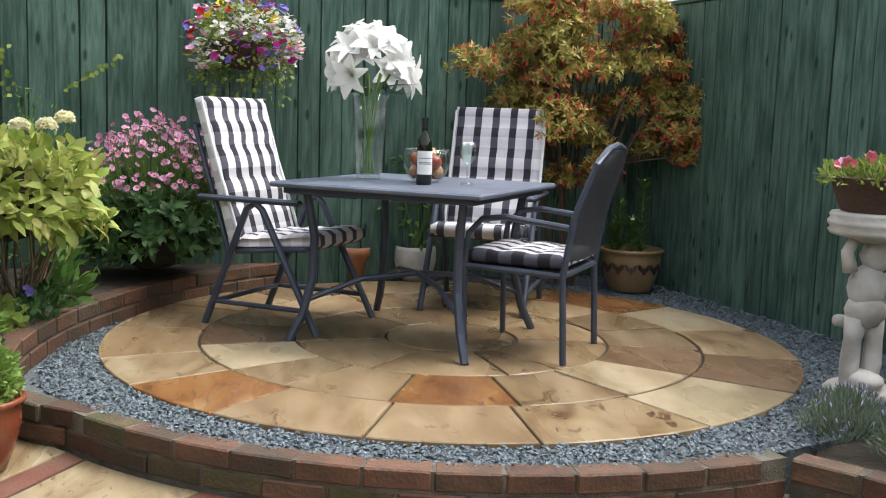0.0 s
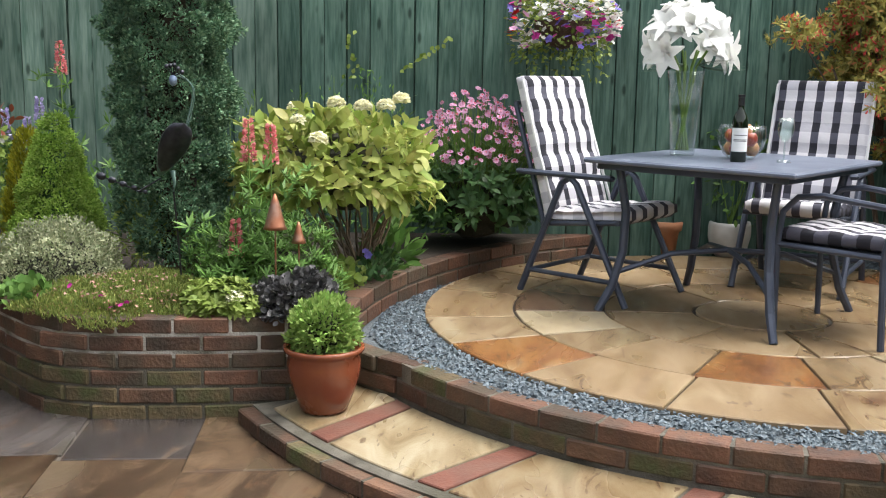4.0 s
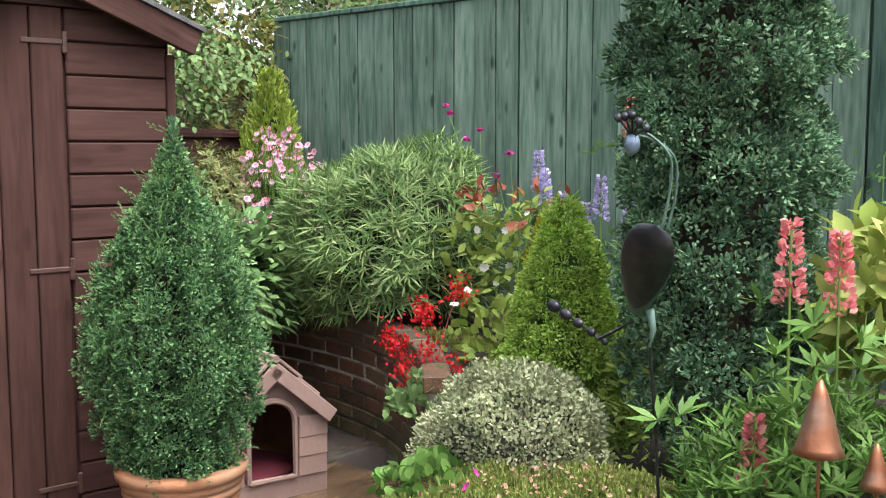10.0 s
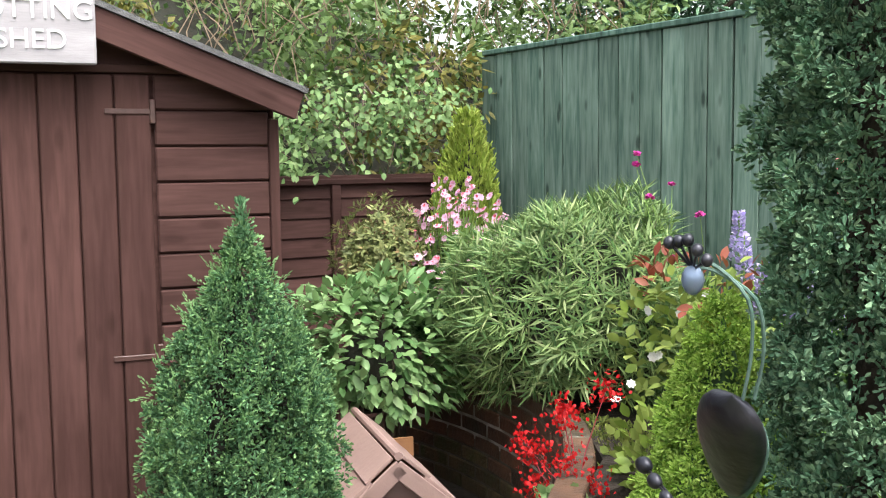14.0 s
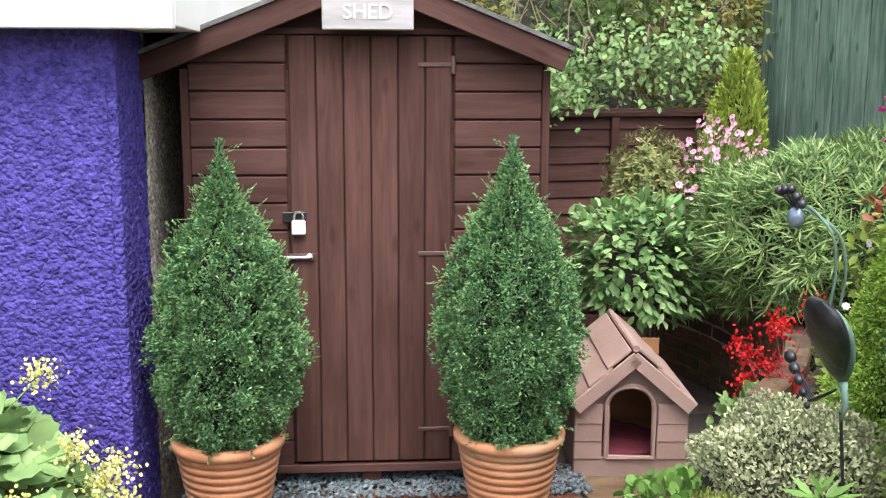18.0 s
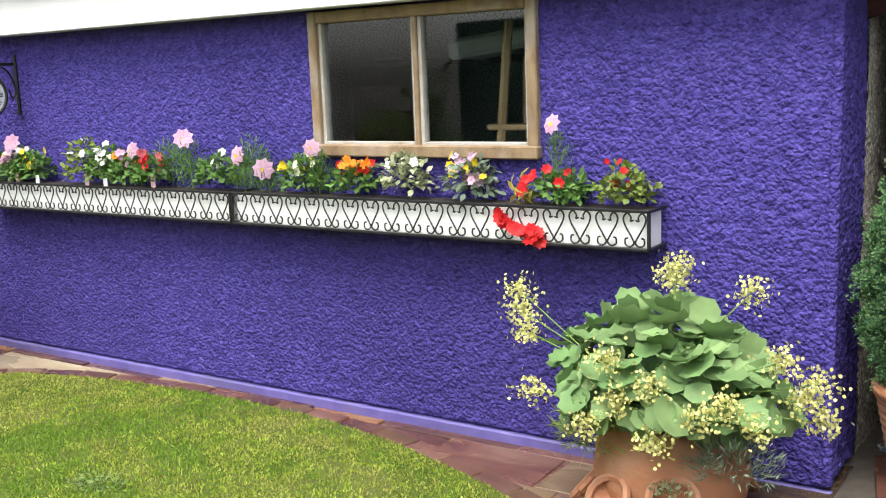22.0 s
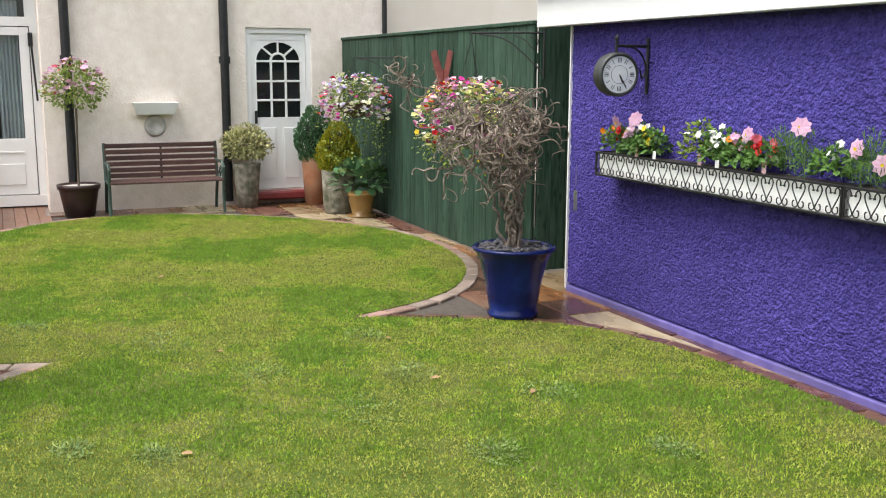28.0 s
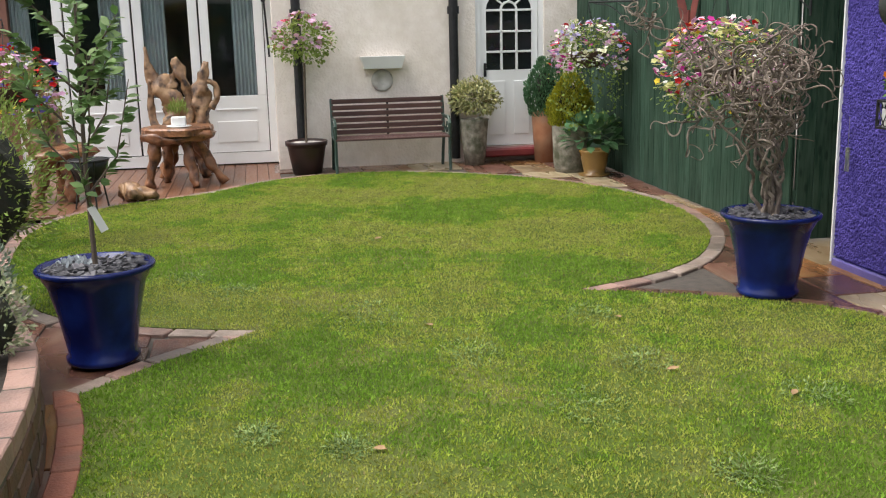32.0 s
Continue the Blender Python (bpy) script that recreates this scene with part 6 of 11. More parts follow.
def pad(w, l, th, tufts, upright):
    """A quilted cushion: w wide, l long, pinched at the tuft rows. Lies in x-y, or stands in x-z."""
    nx, ny = 17, max(12, int(l / 0.03))
    vs, fs = [], []
    for side in (1, -1):
        for j in range(ny + 1):
            v = j / ny
            d = min([abs(v - t) for t in tufts] + [9]) * l
            for i in range(nx + 1):
                u = i / nx
                edge = min(1.0, min(u, 1 - u) * w / 0.035) * min(1.0, min(v, 1 - v) * l / 0.035)
                edge = math.sin(edge * math.pi / 2) ** 0.7
                du = min(abs(u - q) for q in (0.18, 0.5, 0.82)) * w
                pinch = 1 - 0.42 * math.exp(-(d / 0.03) ** 2) * (0.55 + 0.45 * math.exp(-(du / 0.04) ** 2)) * (side > 0)
                h = side * th / 2 * max(0.5, edge) * pinch
                x, y = (u - 0.5) * w, v * l
                vs.append((x, -h, y) if upright else (x, y, h))
    k = (nx + 1) * (ny + 1)
    for s in (0, 1):
        for j in range(ny):
            for i in range(nx):
                a = s * k + j * (nx + 1) + i
                q = (a, a + 1, a + nx + 2, a + nx + 1)
                fs.append(q if s == 0 else q[::-1])
    rim = [j * (nx + 1) for j in range(ny + 1)], [j * (nx + 1) + nx for j in range(ny + 1)], list(range(nx + 1)), [ny * (nx + 1) + i for i in range(nx + 1)]
    for r in rim:
        for a, b in zip(r, r[1:]):
            fs.append((a, b, b + k, a + k))
    return G().add(vs, fs)


def recliner(at, turn):
    c = thing("reclining_chair", "high-backed folding garden chair with black and white check cushion", "chair", at, turn, "chairs round the patio table")
    for x in (-0.29, 0.29):
        g = G().tube([(x, 0.36, 0.0), (x, 0.04, 0.6), (x, 0.0, 0.63), (x, -0.05, 0.6), (x, -0.3, 0.0)], 0.018, 8)
        part("side_leg", g, FRAME, c)
        part("stretcher", G().tube([(x, 0.28, 0.12), (x, -0.25, 0.12)], 0.013, 8), FRAME, c)
        part("armrest", G().box((x - 0.024, -0.34, 0.63), (x + 0.024, 0.26, 0.658), 0.01), FRAME, c)
        part("back_rail", G().tube([(x * 0.86, -0.18, 0.36), (x * 0.86, -0.395, 1.0)], 0.014, 8), FRAME, c)
        part("seat_rail", G().tube([(x * 0.86, 0.28, 0.42), (x * 0.86, -0.2, 0.37)], 0.014, 8), FRAME, c)
    part("back_bar", G().tube([(-0.25, -0.395, 1.0), (0.25, -0.395, 1.0)], 0.014, 8), FRAME, c)
    part("front_bar", G().tube([(-0.27, 0.28, 0.42), (0.27, 0.28, 0.42)], 0.014, 8), FRAME, c)
    part("foot_bar", G().tube([(-0.29, -0.24, 0.12), (0.29, -0.24, 0.12)], 0.013, 8), FRAME, c)
    ob = part("back_cushion", pad(0.55, 0.75, 0.085, (0.24, 0.45, 0.66, 0.86), True), CHECK_UP, c, "tufted black and white check cushion", smooth=True)
    # pad faces -y in its own frame, so turn it to look forwards
    ob.matrix_local = Matrix.Translation((0, -0.14, 0.42)) @ Matrix.Rotation(radians(17), 4, "X") @ Matrix.Rotation(math.pi, 4, "Z")
    ob = part("seat_cushion", pad(0.5, 0.52, 0.085, (0.3, 0.62), False), CHECK_FLAT, c, "tufted black and white check cushion", smooth=True)
    ob.matrix_local = Matrix.Translation((0, -0.19, 0.415)) @ Matrix.Rotation(radians(5), 4, "X")
    for x in (-0.275, 0.275):
        g = G().tube([(x, -0.1, 0.44), (x, -0.24, 0.82), (x, -0.335, 1.12)], 0.009, 6)
        part("piping", g, PIPING, c)
    part("piping", G().tube([(-0.275, -0.335, 1.12), (0.275, -0.335, 1.12)], 0.006, 6), PIPING, c)
    return c


recliner((3.21, -3.14, PATIO_Z), 146)
recliner((3.66, -4.3, PATIO_Z), 66)

# mesh armchair
MESHMAT = surf("charcoal_mesh_fabric", (0.0148, 0.0178, 0.0266), (0.037, 0.0422, 0.0592), 150, 0.6, 0.6, 300)
n, l = MESHMAT.node_tree.nodes, MESHMAT.node_tree.links
holes, weave = n.new("ShaderNodeBsdfTransparent"), n.new("ShaderNodeMixShader")
weave.inputs[0].default_value = 0.22
l.new(n["Principled BSDF"].outputs[0], weave.inputs[1])
l.new(holes.outputs[0], weave.inputs[2])
l.new(weave.outputs[0], n["Material Output"].inputs["Surface"])
AC = thing("mesh_armchair", "dark grey metal armchair with mesh back and check seat pad", "chair", (2.52, -4.28, PATIO_Z), -34, "chairs round the patio table")
for x in (-0.26, 0.26):
    part("front_leg", G().tube([(x, 0.24, 0.0), (x, 0.25, 0.42), (x, 0.235, 0.56), (x, 0.17, 0.63), (x, 0.06, 0.645), (x, -0.24, 0.615)], 0.015, 8), FRAME, AC)
    part("back_leg", G().tube([(x, -0.24, 0.0), (x, -0.22, 0.4), (x * 0.98, -0.26, 0.66), (x * 0.86, -0.34, 0.9), (x * 0.5, -0.365, 0.965), (0, -0.372, 0.98)], 0.016, 8), FRAME, AC)
    part("seat_rail", G().tube([(x, 0.25, 0.41), (x, -0.22, 0.4)], 0.014, 8), FRAME, AC)
part("front_rail", G().tube([(-0.26, 0.25, 0.41), (0.26, 0.25, 0.41)], 0.014, 8), FRAME, AC)
part("back_rail", G().tube([(-0.26, -0.22, 0.4), (0.26, -0.22, 0.4)], 0.014, 8), FRAME, AC)
vs, fs = [], []
for j in range(11):
    v = j / 10
    z = 0.46 + 0.5 * v
    hw = 0.25 * (1 - 0.1 * v) if v < 0.8 else 0.25 * 0.92 * math.sqrt(max(0.0, 1 - ((v - 0.8) / 0.215) ** 2)) + 0.0
    y = -0.225 - 0.145 * v ** 1.4
    for i in range(9):
        u = i / 8 * 2 - 1
        vs += [(hw * u, y - 0.03 * (1 - u * u), z)]
for j in range(10):
    for i in range(8):
        k = j * 9 + i
        fs.append((k, k + 1, k + 10, k + 9))
g = G().add(vs, fs).add([(x, y - 0.006, z) for x, y, z in vs], [f[::-1] for f in fs])
part("mesh_back", g, MESHMAT, AC, "charcoal mesh back panel", smooth=True)
part("seat_panel", G().box((-0.25, -0.21, 0.4), (0.25, 0.24, 0.415), 0.004), MESHMAT, AC)
ob = part("seat_cushion", pad(0.5, 0.48, 0.07, (0.33, 0.66), False), CHECK_FLAT, AC, "black and white check seat pad", smooth=True)
ob.location = (0, -0.22, 0.455)

# table
TABLE = thing("patio_table", "square slate-grey metal patio table with splayed curved legs", "table", (2.83, -3.77, PATIO_Z), 56)
part("tabletop", G().box((-0.53, -0.53, 0.735), (0.53, 0.53, 0.76), 0.008), TOPMAT, TABLE, "blue-grey tabletop")
part("apron", G().box((-0.48, -0.48, 0.705), (0.48, 0.48, 0.735), 0.004), FRAME, TABLE)
for sx in (-1, 1):
    for sy in (-1, 1):
        k = [(0.4, 0.72), (0.37, 0.5), (0.375, 0.3), (0.41, 0.12), (0.455, 0.0)]
        part("leg", G().tube([(sx * a, sy * a, z) for a, z in k], [0.02, 0.022, 0.022, 0.022, 0.02], 8), FRAME, TABLE)
        part("brace", G().tube([(sx * 0.385, sy * 0.385, 0.2), (sx * 0.2, sy * 0.2, 0.29), (0, 0, 0.31)], 0.014, 8), FRAME, TABLE)

# things on the table
TT = PATIO_Z + 0.76
CLEAR = thin_glass("clear_glass")
VASE = thing("lily_vase", "tall flared glass vase full of white lilies", "vase", (2.96, -3.53, TT))
ob = part("glass", G().lathe([(0.0, 0.004), (0.058, 0.004), (0.062, 0.02), (0.075, 0.22), (0.093, 0.42), (0.09, 0.42), (0.071, 0.22), (0.056, 0.025), (0.0, 0.022)], 32), CLEAR, VASE, smooth=True)
ob.visible_shadow = False
WATER = thin_glass("water", (0.94, 0.97, 0.95))
ob = part("water", G().lathe([(0.0, 0.03), (0.054, 0.03), (0.0655, 0.17), (0.0, 0.17)], 24), WATER, VASE, smooth=False)
ob.visible_shadow = False
STEMGREEN = leaf("stem_green", (0.1036, 0.185, 0.037), (0.148, 0.2368, 0.0592), 0.2, 0.5, 0.0)
rnd = random.Random(5)
for i in range(9):
    a = i * 0.7
    part("stem", G().tube([(0.03 * math.cos(a + 2), 0.03 * math.sin(a + 2), 0.03), (0.01 * math.cos(a), 0.01 * math.sin(a), 0.2), (0.05 * math.cos(a), 0.05 * math.sin(a), 0.44), (0.1 * math.cos(a), 0.1 * math.sin(a), 0.52)], 0.005, 6), STEMGREEN, VASE)
LILY = leaf("white_lily", (0.8, 0.8, 0.77), (0.86, 0.86, 0.83), 0.04, 0.5, 0.3)


def petal(g, base, axis, out, length, width, curl, n=5):
    """One petal: starts at base, leans from axis towards out, and curls back."""
    side = axis.cross(out).normalized()
    prev = None
    for i in range(n + 1):
        t = i / n
        c = base + axis * (length * (t - 0.55 * curl * t * t)) + out * (length * (0.25 * t + 0.75 * t * t) * 0.8)
        w = width * math.sin(math.pi * min(0.97, 0.12 + 0.85 * t)) ** 0.8
        row = [c - side * w + axis * w * 0.3, c - axis * w * 0.1, c + side * w + axis * w * 0.3]
        ids = [len(g.v) + k for k in range(3)]
        g.v += [tuple(p) for p in row]
        if prev:
            g.f += [(prev[0], prev[1], ids[1], ids[0]), (prev[1], prev[2], ids[2], ids[1])]
        prev = ids


for i in range(26):
    a = i * 2.4
    el = radians(rnd.uniform(-15, 78))
    r = 0.19 * rnd.uniform(0.75, 1.1)
    d = Vector((math.cos(a) * math.cos(el), math.sin(a) * math.cos(el), math.sin(el) * 0.85 + 0.05)).normalized()
    base = Vector((0, 0, 0.53)) + d * r * 0.85
    g = G()
    o = d.orthogonal().normalized()
    for k in range(6):
        petal(g, base, d, Matrix.Rotation(k * math.pi / 3 + i, 3, d) @ o, rnd.uniform(0.12, 0.16), rnd.uniform(0.025, 0.037), 0.95)
    part("lily_flower", g, LILY, VASE, smooth=True)
LILYLEAF = leaf("lily_leaf", (0.037, 0.0962, 0.0296), (0.0666, 0.148, 0.0444), 0.2, 0.35, 0.15)
for i in range(22):
    a = i * 2.1
    g = G()
    out = Vector((math.cos(a), math.sin(a), 0))
    petal(g, Vector((0, 0, 0.45)) + out * 0.06, Vector((0, 0, 1)) * rnd.uniform(-0.4, 0.3) + out * 0.4, out, rnd.uniform(0.15, 0.26), 0.022, 1.0)
    part("lily_leaf", g, LILYLEAF, VASE, smooth=True)

DARKGREEN = surf("dark_green_bottle_glass", (0.0044, 0.0089, 0.003), (0.0074, 0.0133, 0.0044), 3, 0.06, 0.0, 10, rough_var=0.02)
BOTTLE = thing("wine_bottle", "dark green wine bottle with a white label", "bottle", (2.66, -3.76, TT))
part("glass", G().lathe([(0.034, 0), (0.037, 0.006), (0.037, 0.185), (0.033, 0.21), (0.017, 0.24), (0.014, 0.255), (0.014, 0.3), (0.016, 0.302), (0.016, 0.312), (0.0, 0.313)], 28), DARKGREEN, BOTTLE, smooth=True)
PAPER = surf("white_label_paper", (0.66, 0.66, 0.64), (0.74, 0.74, 0.72), 6, 0.6, 0.0, 40)
g = G()
arcs = [radians(a) for a in range(110, 251, 10)]
g.add([(0.0378 * math.cos(a), 0.0378 * math.sin(a), z) for z in (0.05, 0.16) for a in arcs], [(i, i + 1, len(arcs) + i + 1, len(arcs) + i) for i in range(len(arcs) - 1)])
part("label", g, PAPER, BOTTLE, "white paper label")
g = G()
for z in (0.098, 0.104, 0.125):
    g.add([(0.0382 * math.cos(a), 0.0382 * math.sin(a), zz) for zz in (z, z + 0.003) for a in arcs[2:-2]], [(i, i + 1, len(arcs) - 4 + i + 1, len(arcs) - 4 + i) for i in range(len(arcs) - 5)])
part("label_lines", g, IRON, BOTTLE, "dark printed bars")
part("capsule", G().lathe([(0.0148, 0.262), (0.0148, 0.3), (0.0168, 0.301), (0.0168, 0.314), (0.0, 0.3145)], 20), IRON, BOTTLE)

BOWL = thing("fruit_bowl", "clear glass bowl of apples and oranges", "bowl", (2.84, -3.80, TT))
ob = part("glass", G().lathe([(0.0, 0.003), (0.06, 0.003), (0.09, 0.03), (0.112, 0.08), (0.118, 0.125), (0.108, 0.165), (0.104, 0.164), (0.114, 0.125), (0.107, 0.08), (0.085, 0.034), (0.0, 0.009)], 32), CLEAR, BOWL, smooth=True)
ob.visible_shadow = False
APPLE_R = surf("red_apple", (0.296, 0.0222, 0.0222), (0.37, 0.0888, 0.0444), 10, 0.3, 0.02, 40)
APPLE_O = surf("orange_peach", (0.444, 0.1628, 0.0518), (0.4588, 0.2516, 0.1036), 10, 0.45, 0.05, 60)
for i, (x, y, z, m) in enumerate(((-0.05, 0.03, 0.05, APPLE_R), (0.045, 0.04, 0.05, APPLE_O), (0.0, -0.05, 0.05, APPLE_O), (-0.055, -0.03, 0.1, APPLE_R), (0.05, -0.03, 0.1, APPLE_R), (0.0, 0.045, 0.115, APPLE_R), (-0.015, -0.01, 0.14, APPLE_O))):
    f = new("fruit", G().lathe([(0.0, -0.03), (0.02, -0.033), (0.036, -0.01), (0.037, 0.01), (0.025, 0.03), (0.008, 0.03), (0.0, 0.026)], 16).mesh("fruit", m, True))
    f.location = (2.84 + x, -3.80 + y, TT + z)
    tagged(f, "red apple in a glass bowl" if m == APPLE_R else "orange and yellow peach in a glass bowl", "fruit", "fruit in the bowl")
for x, y in ((2.77, -3.99), (2.66, -3.97)):
    W = thing("wine_glass", "empty clear stemmed wine glass on the table", "wine glass", (x, y, TT), group="wine glasses")
    ob = part("glass", G().lathe([(0.0, 0.002), (0.034, 0.002), (0.03, 0.006), (0.005, 0.012), (0.004, 0.09), (0.012, 0.098), (0.034, 0.13), (0.038, 0.165), (0.033, 0.205), (0.0315, 0.205), (0.036, 0.165), (0.032, 0.132), (0.0, 0.1)], 28), CLEAR, W, smooth=True)
    ob.visible_shadow = False

# ---- crane ornament ----
BRONZE = surf("dark_bronze", (0.0163, 0.0178, 0.0252), (0.0555, 0.0555, 0.0666), 16, 0.38, 0.25, 30, metal=0.6)
VERDI = surf("verdigris_copper", (0.074, 0.148, 0.1184), (0.1406, 0.222, 0.185), 15, 0.6, 0.2, 50, metal=0.2, stain=(0.0518, 0.074, 0.0666), stain_scale=9, stain_amt=0.5)
CR = thing("metal_crane", "verdigris and bronze metal crane ornament on a rod", "garden ornament", (1.87, -1.29, 0.43))
part("rod", G().tube([(0.05, -0.02, 0.0), (0.035, -0.01, 0.3), (0.015, 0.0, 0.55)], 0.004, 6), IRON, CR)
long_ax = Vector((-0.4, -0.53, 0.75)).normalized()
wide_ax = Vector((0.22, -0.975, 0.0))
wide_ax = (wide_ax - long_ax * wide_ax.dot(long_ax)).normalized()
thin_ax = wide_ax.cross(long_ax)


def egg(centre, half, tip=0.45):
    """A seed-shaped shell, blunt above and drawn to a point below, on the crane's slanting axes."""
    g = G()
    rings, seg = 14, 18
    for i in range(rings + 1):
        s = -1 + 2 * i / rings
        r = math.sqrt(max(0.0, 1 - s * s)) * (1 + tip * s)
        for k in range(seg):
            a = 2 * math.pi * k / seg
            g.v.append(tuple(Vector(centre) + long_ax * half[0] * s + wide_ax * half[1] * r * math.cos(a) + thin_ax * half[2] * r * math.sin(a)))
    for i in range(rings):
        for k in range(seg):
            g.f.append((i * seg + k, i * seg + (k + 1) % seg, (i + 1) * seg + (k + 1) % seg, (i + 1) * seg + k))
    return g


part("wing", egg((-0.035, -0.022, 0.722), (0.145, 0.058, 0.024), 0.35), BRONZE, CR, "dark bronze leaf-shaped wing", smooth=True)
part("body", egg((-0.008, 0.0, 0.7), (0.145, 0.052, 0.026)), VERDI, CR, "verdigris green body", smooth=True)
part("leg", G().tube([(0.015, 0.0, 0.62), (0.022, -0.005, 0.57), (0.015, 0, 0.53)], [0.011, 0.007, 0.004], 8), VERDI, CR, smooth=True)
for dx in (0.0, 0.022):
    part("neck", G().tube(smooth_path([(-0.075 + dx, -0.1, 0.82), (-0.08 + dx, -0.125, 0.9), (-0.1 + dx * 0.6, -0.14, 0.98), (-0.135, -0.1, 1.03 - dx * 0.4), (-0.15, -0.08, 1.015)], 4), 0.003, 6), VERDI, CR)
part("head", G().blob((-0.152, -0.08, 1.005), (0.017, 0.017, 0.023), 4, 0.05), surf("blue_glazed_metal", (0.12, 0.17, 0.26), (0.22, 0.28, 0.38), 20, 0.35, 0.1, 40, metal=0.5), CR, "blue-tinted head", smooth=True)
for k in range(5):
    tip = Vector((-0.152, -0.08, 1.03)) + Vector((-0.4, -0.3, 0)) * 0.05 + wide_ax * (0.016 * (k - 2)) + Vector((0, 0, 0.035 - 0.008 * abs(k - 2)))
    part("crest_feather", G().tube([(-0.152, -0.08, 1.02), tip], 0.0025, 5).blob(tip, (0.009, 0.009, 0.01), k, 0.05, 8, 12), BRONZE, CR, smooth=True)
for k in range(5):
    tip = Vector((0.036 - 0.012 * k, 0.335 - 0.055 * k, 0.585 - 0.014 * k))
    part("tail_feather", G().tube([(0.03, 0.06, 0.585), (0.03 - 0.005 * k, 0.16, 0.525), tip], 0.003, 5).blob(tip, (0.015 - 0.002 * k, 0.022 - 0.003 * k, 0.017 - 0.002 * k), k, 0.05, 10, 14), BRONZE, CR, smooth=True)

COPPER = surf("weathered_copper", (0.222, 0.074, 0.037), (0.333, 0.148, 0.0814), 14, 0.4, 0.15, 50, metal=0.7, stain=(0.37, 0.333, 0.2812), stain_scale=10, stain_amt=0.5)
for (x, y, zb, s) in ((1.85, -1.75, 0.82, 1.0), (1.93, -1.83, 0.75, 0.62)):
    B = thing("copper_bell", "small weathered copper bell flower on a stake", "garden ornament", (x, y, 0.43), group="copper bells")
    h = zb - 0.43
    part("bell", G().lathe([(0.052 * s, h), (0.044 * s, h + 0.015), (0.03 * s, h + 0.07 * s), (0.016 * s, h + 0.12 * s), (0.004, h + 0.15 * s), (0.0, h + 0.15 * s)], 20), COPPER, B, smooth=True)
    part("stake", G().tube([(0, 0, 0), (0.005, 0, h + 0.1 * s)], 0.004, 6), COPPER, B)

# ---- window boxes and clock ----
BOXWHITE = surf("white_box_panel", (0.74, 0.74, 0.72), (0.8, 0.8, 0.78), 5, 0.5, 0.05, 40)


def window_box(x0, x1, hearts):
    w = thing("window_box", "long white trough in black wrought-iron heart scrollwork", "window box", ((x0 + x1) / 2, 0, 0.9), group="window boxes")
    L = (x1 - x0) / 2
    part("trough", G().box((-L + 0.012, -0.155, 0.006), (L - 0.012, -0.02, 0.142), 0.004), BOXWHITE, w)
    part("soil", G().box((-L + 0.02, -0.147, 0.14), (L - 0.02, -0.03, 0.146)), SOIL, w)
    for z in (0.004, 0.146):
        part("rail", G().box((-L, -0.178, z - 0.006), (L, -0.166, z + 0.006), 0.002), IRON, w)
        for x in (-L, L):
            part("end_rail", G().box((x - 0.006, -0.178, z - 0.006), (x + 0.006, -0.0, z + 0.006), 0.002), IRON, w)
    for x in (-L, L):
        part("corner_bar", G().box((x - 0.006, -0.178, 0.0), (x + 0.006, -0.166, 0.15), 0.002), IRON, w)
    p = 2 * L / hearts
    pts = []
    for t in range(13):
        a = t / 12
        pts.append((0.036 * math.sin(math.pi * (0.08 + 0.92 * a)) * (1.15 if a < 0.5 else 1.0) * (1 - 0.25 * a), -0.172, 0.128 - 0.1 * a))
    half = [(0.004, -0.172, 0.112), (0.016, -0.172, 0.108), (0.014, -0.172, 0.122), (0.028, -0.172, 0.138), (0.043, -0.172, 0.122), (0.038, -0.172, 0.095), (0.015, -0.172, 0.055), (0.002, -0.172, 0.028),
            (0.018, -0.172, 0.014), (0.036, -0.172, 0.022), (0.036, -0.172, 0.042), (0.026, -0.172, 0.046)]
    g = G()
    for s in (-1, 1):
        g.tube(smooth_path([(s * a, b, c) for a, b, c in half], 3), 0.0036, 5)
    me = g.mesh("heart_scroll", IRON)
    for i in range(hearts):
        ob = new("heart_scroll", me)
        ob.parent = w
        ob.location = (-L + p * (i + 0.5), 0, 0.001)
    return w


window_box(-4.8, -2.7, 19)
window_box(-2.685, -0.6, 19)

CLOCK = thing("wall_clock", "round black station clock on a scrolled iron bracket", "clock", (-4.5, -0.24, 1.54), 0)
DIAL = surf("pale_clock_face", (0.55, 0.58, 0.62), (0.64, 0.66, 0.69), 4, 0.4, 0.0, 40)
DRUM = surf("black_clock_case", (0.0222, 0.0244, 0.0222), (0.037, 0.0407, 0.037), 10, 0.4, 0.1, 60)
TURN = Matrix.Rotation(radians(84), 4, "Z") @ Matrix.Rotation(radians(90), 4, "X")
case = part("case", G().lathe([(0.0, -0.05), (0.125, -0.05), (0.132, -0.04), (0.128, 0.0), (0.132, 0.04), (0.125, 0.052), (0.112, 0.052), (0.11, 0.044), (0.0, 0.044)], 40), DRUM, CLOCK, smooth=True)
case.matrix_local = TURN
dial = part("dial", G().lathe([(0.111, 0.045), (0.0, 0.0455)], 40), DIAL, CLOCK, "pale dial with dark numerals")
dial.matrix_local = TURN
g = G()
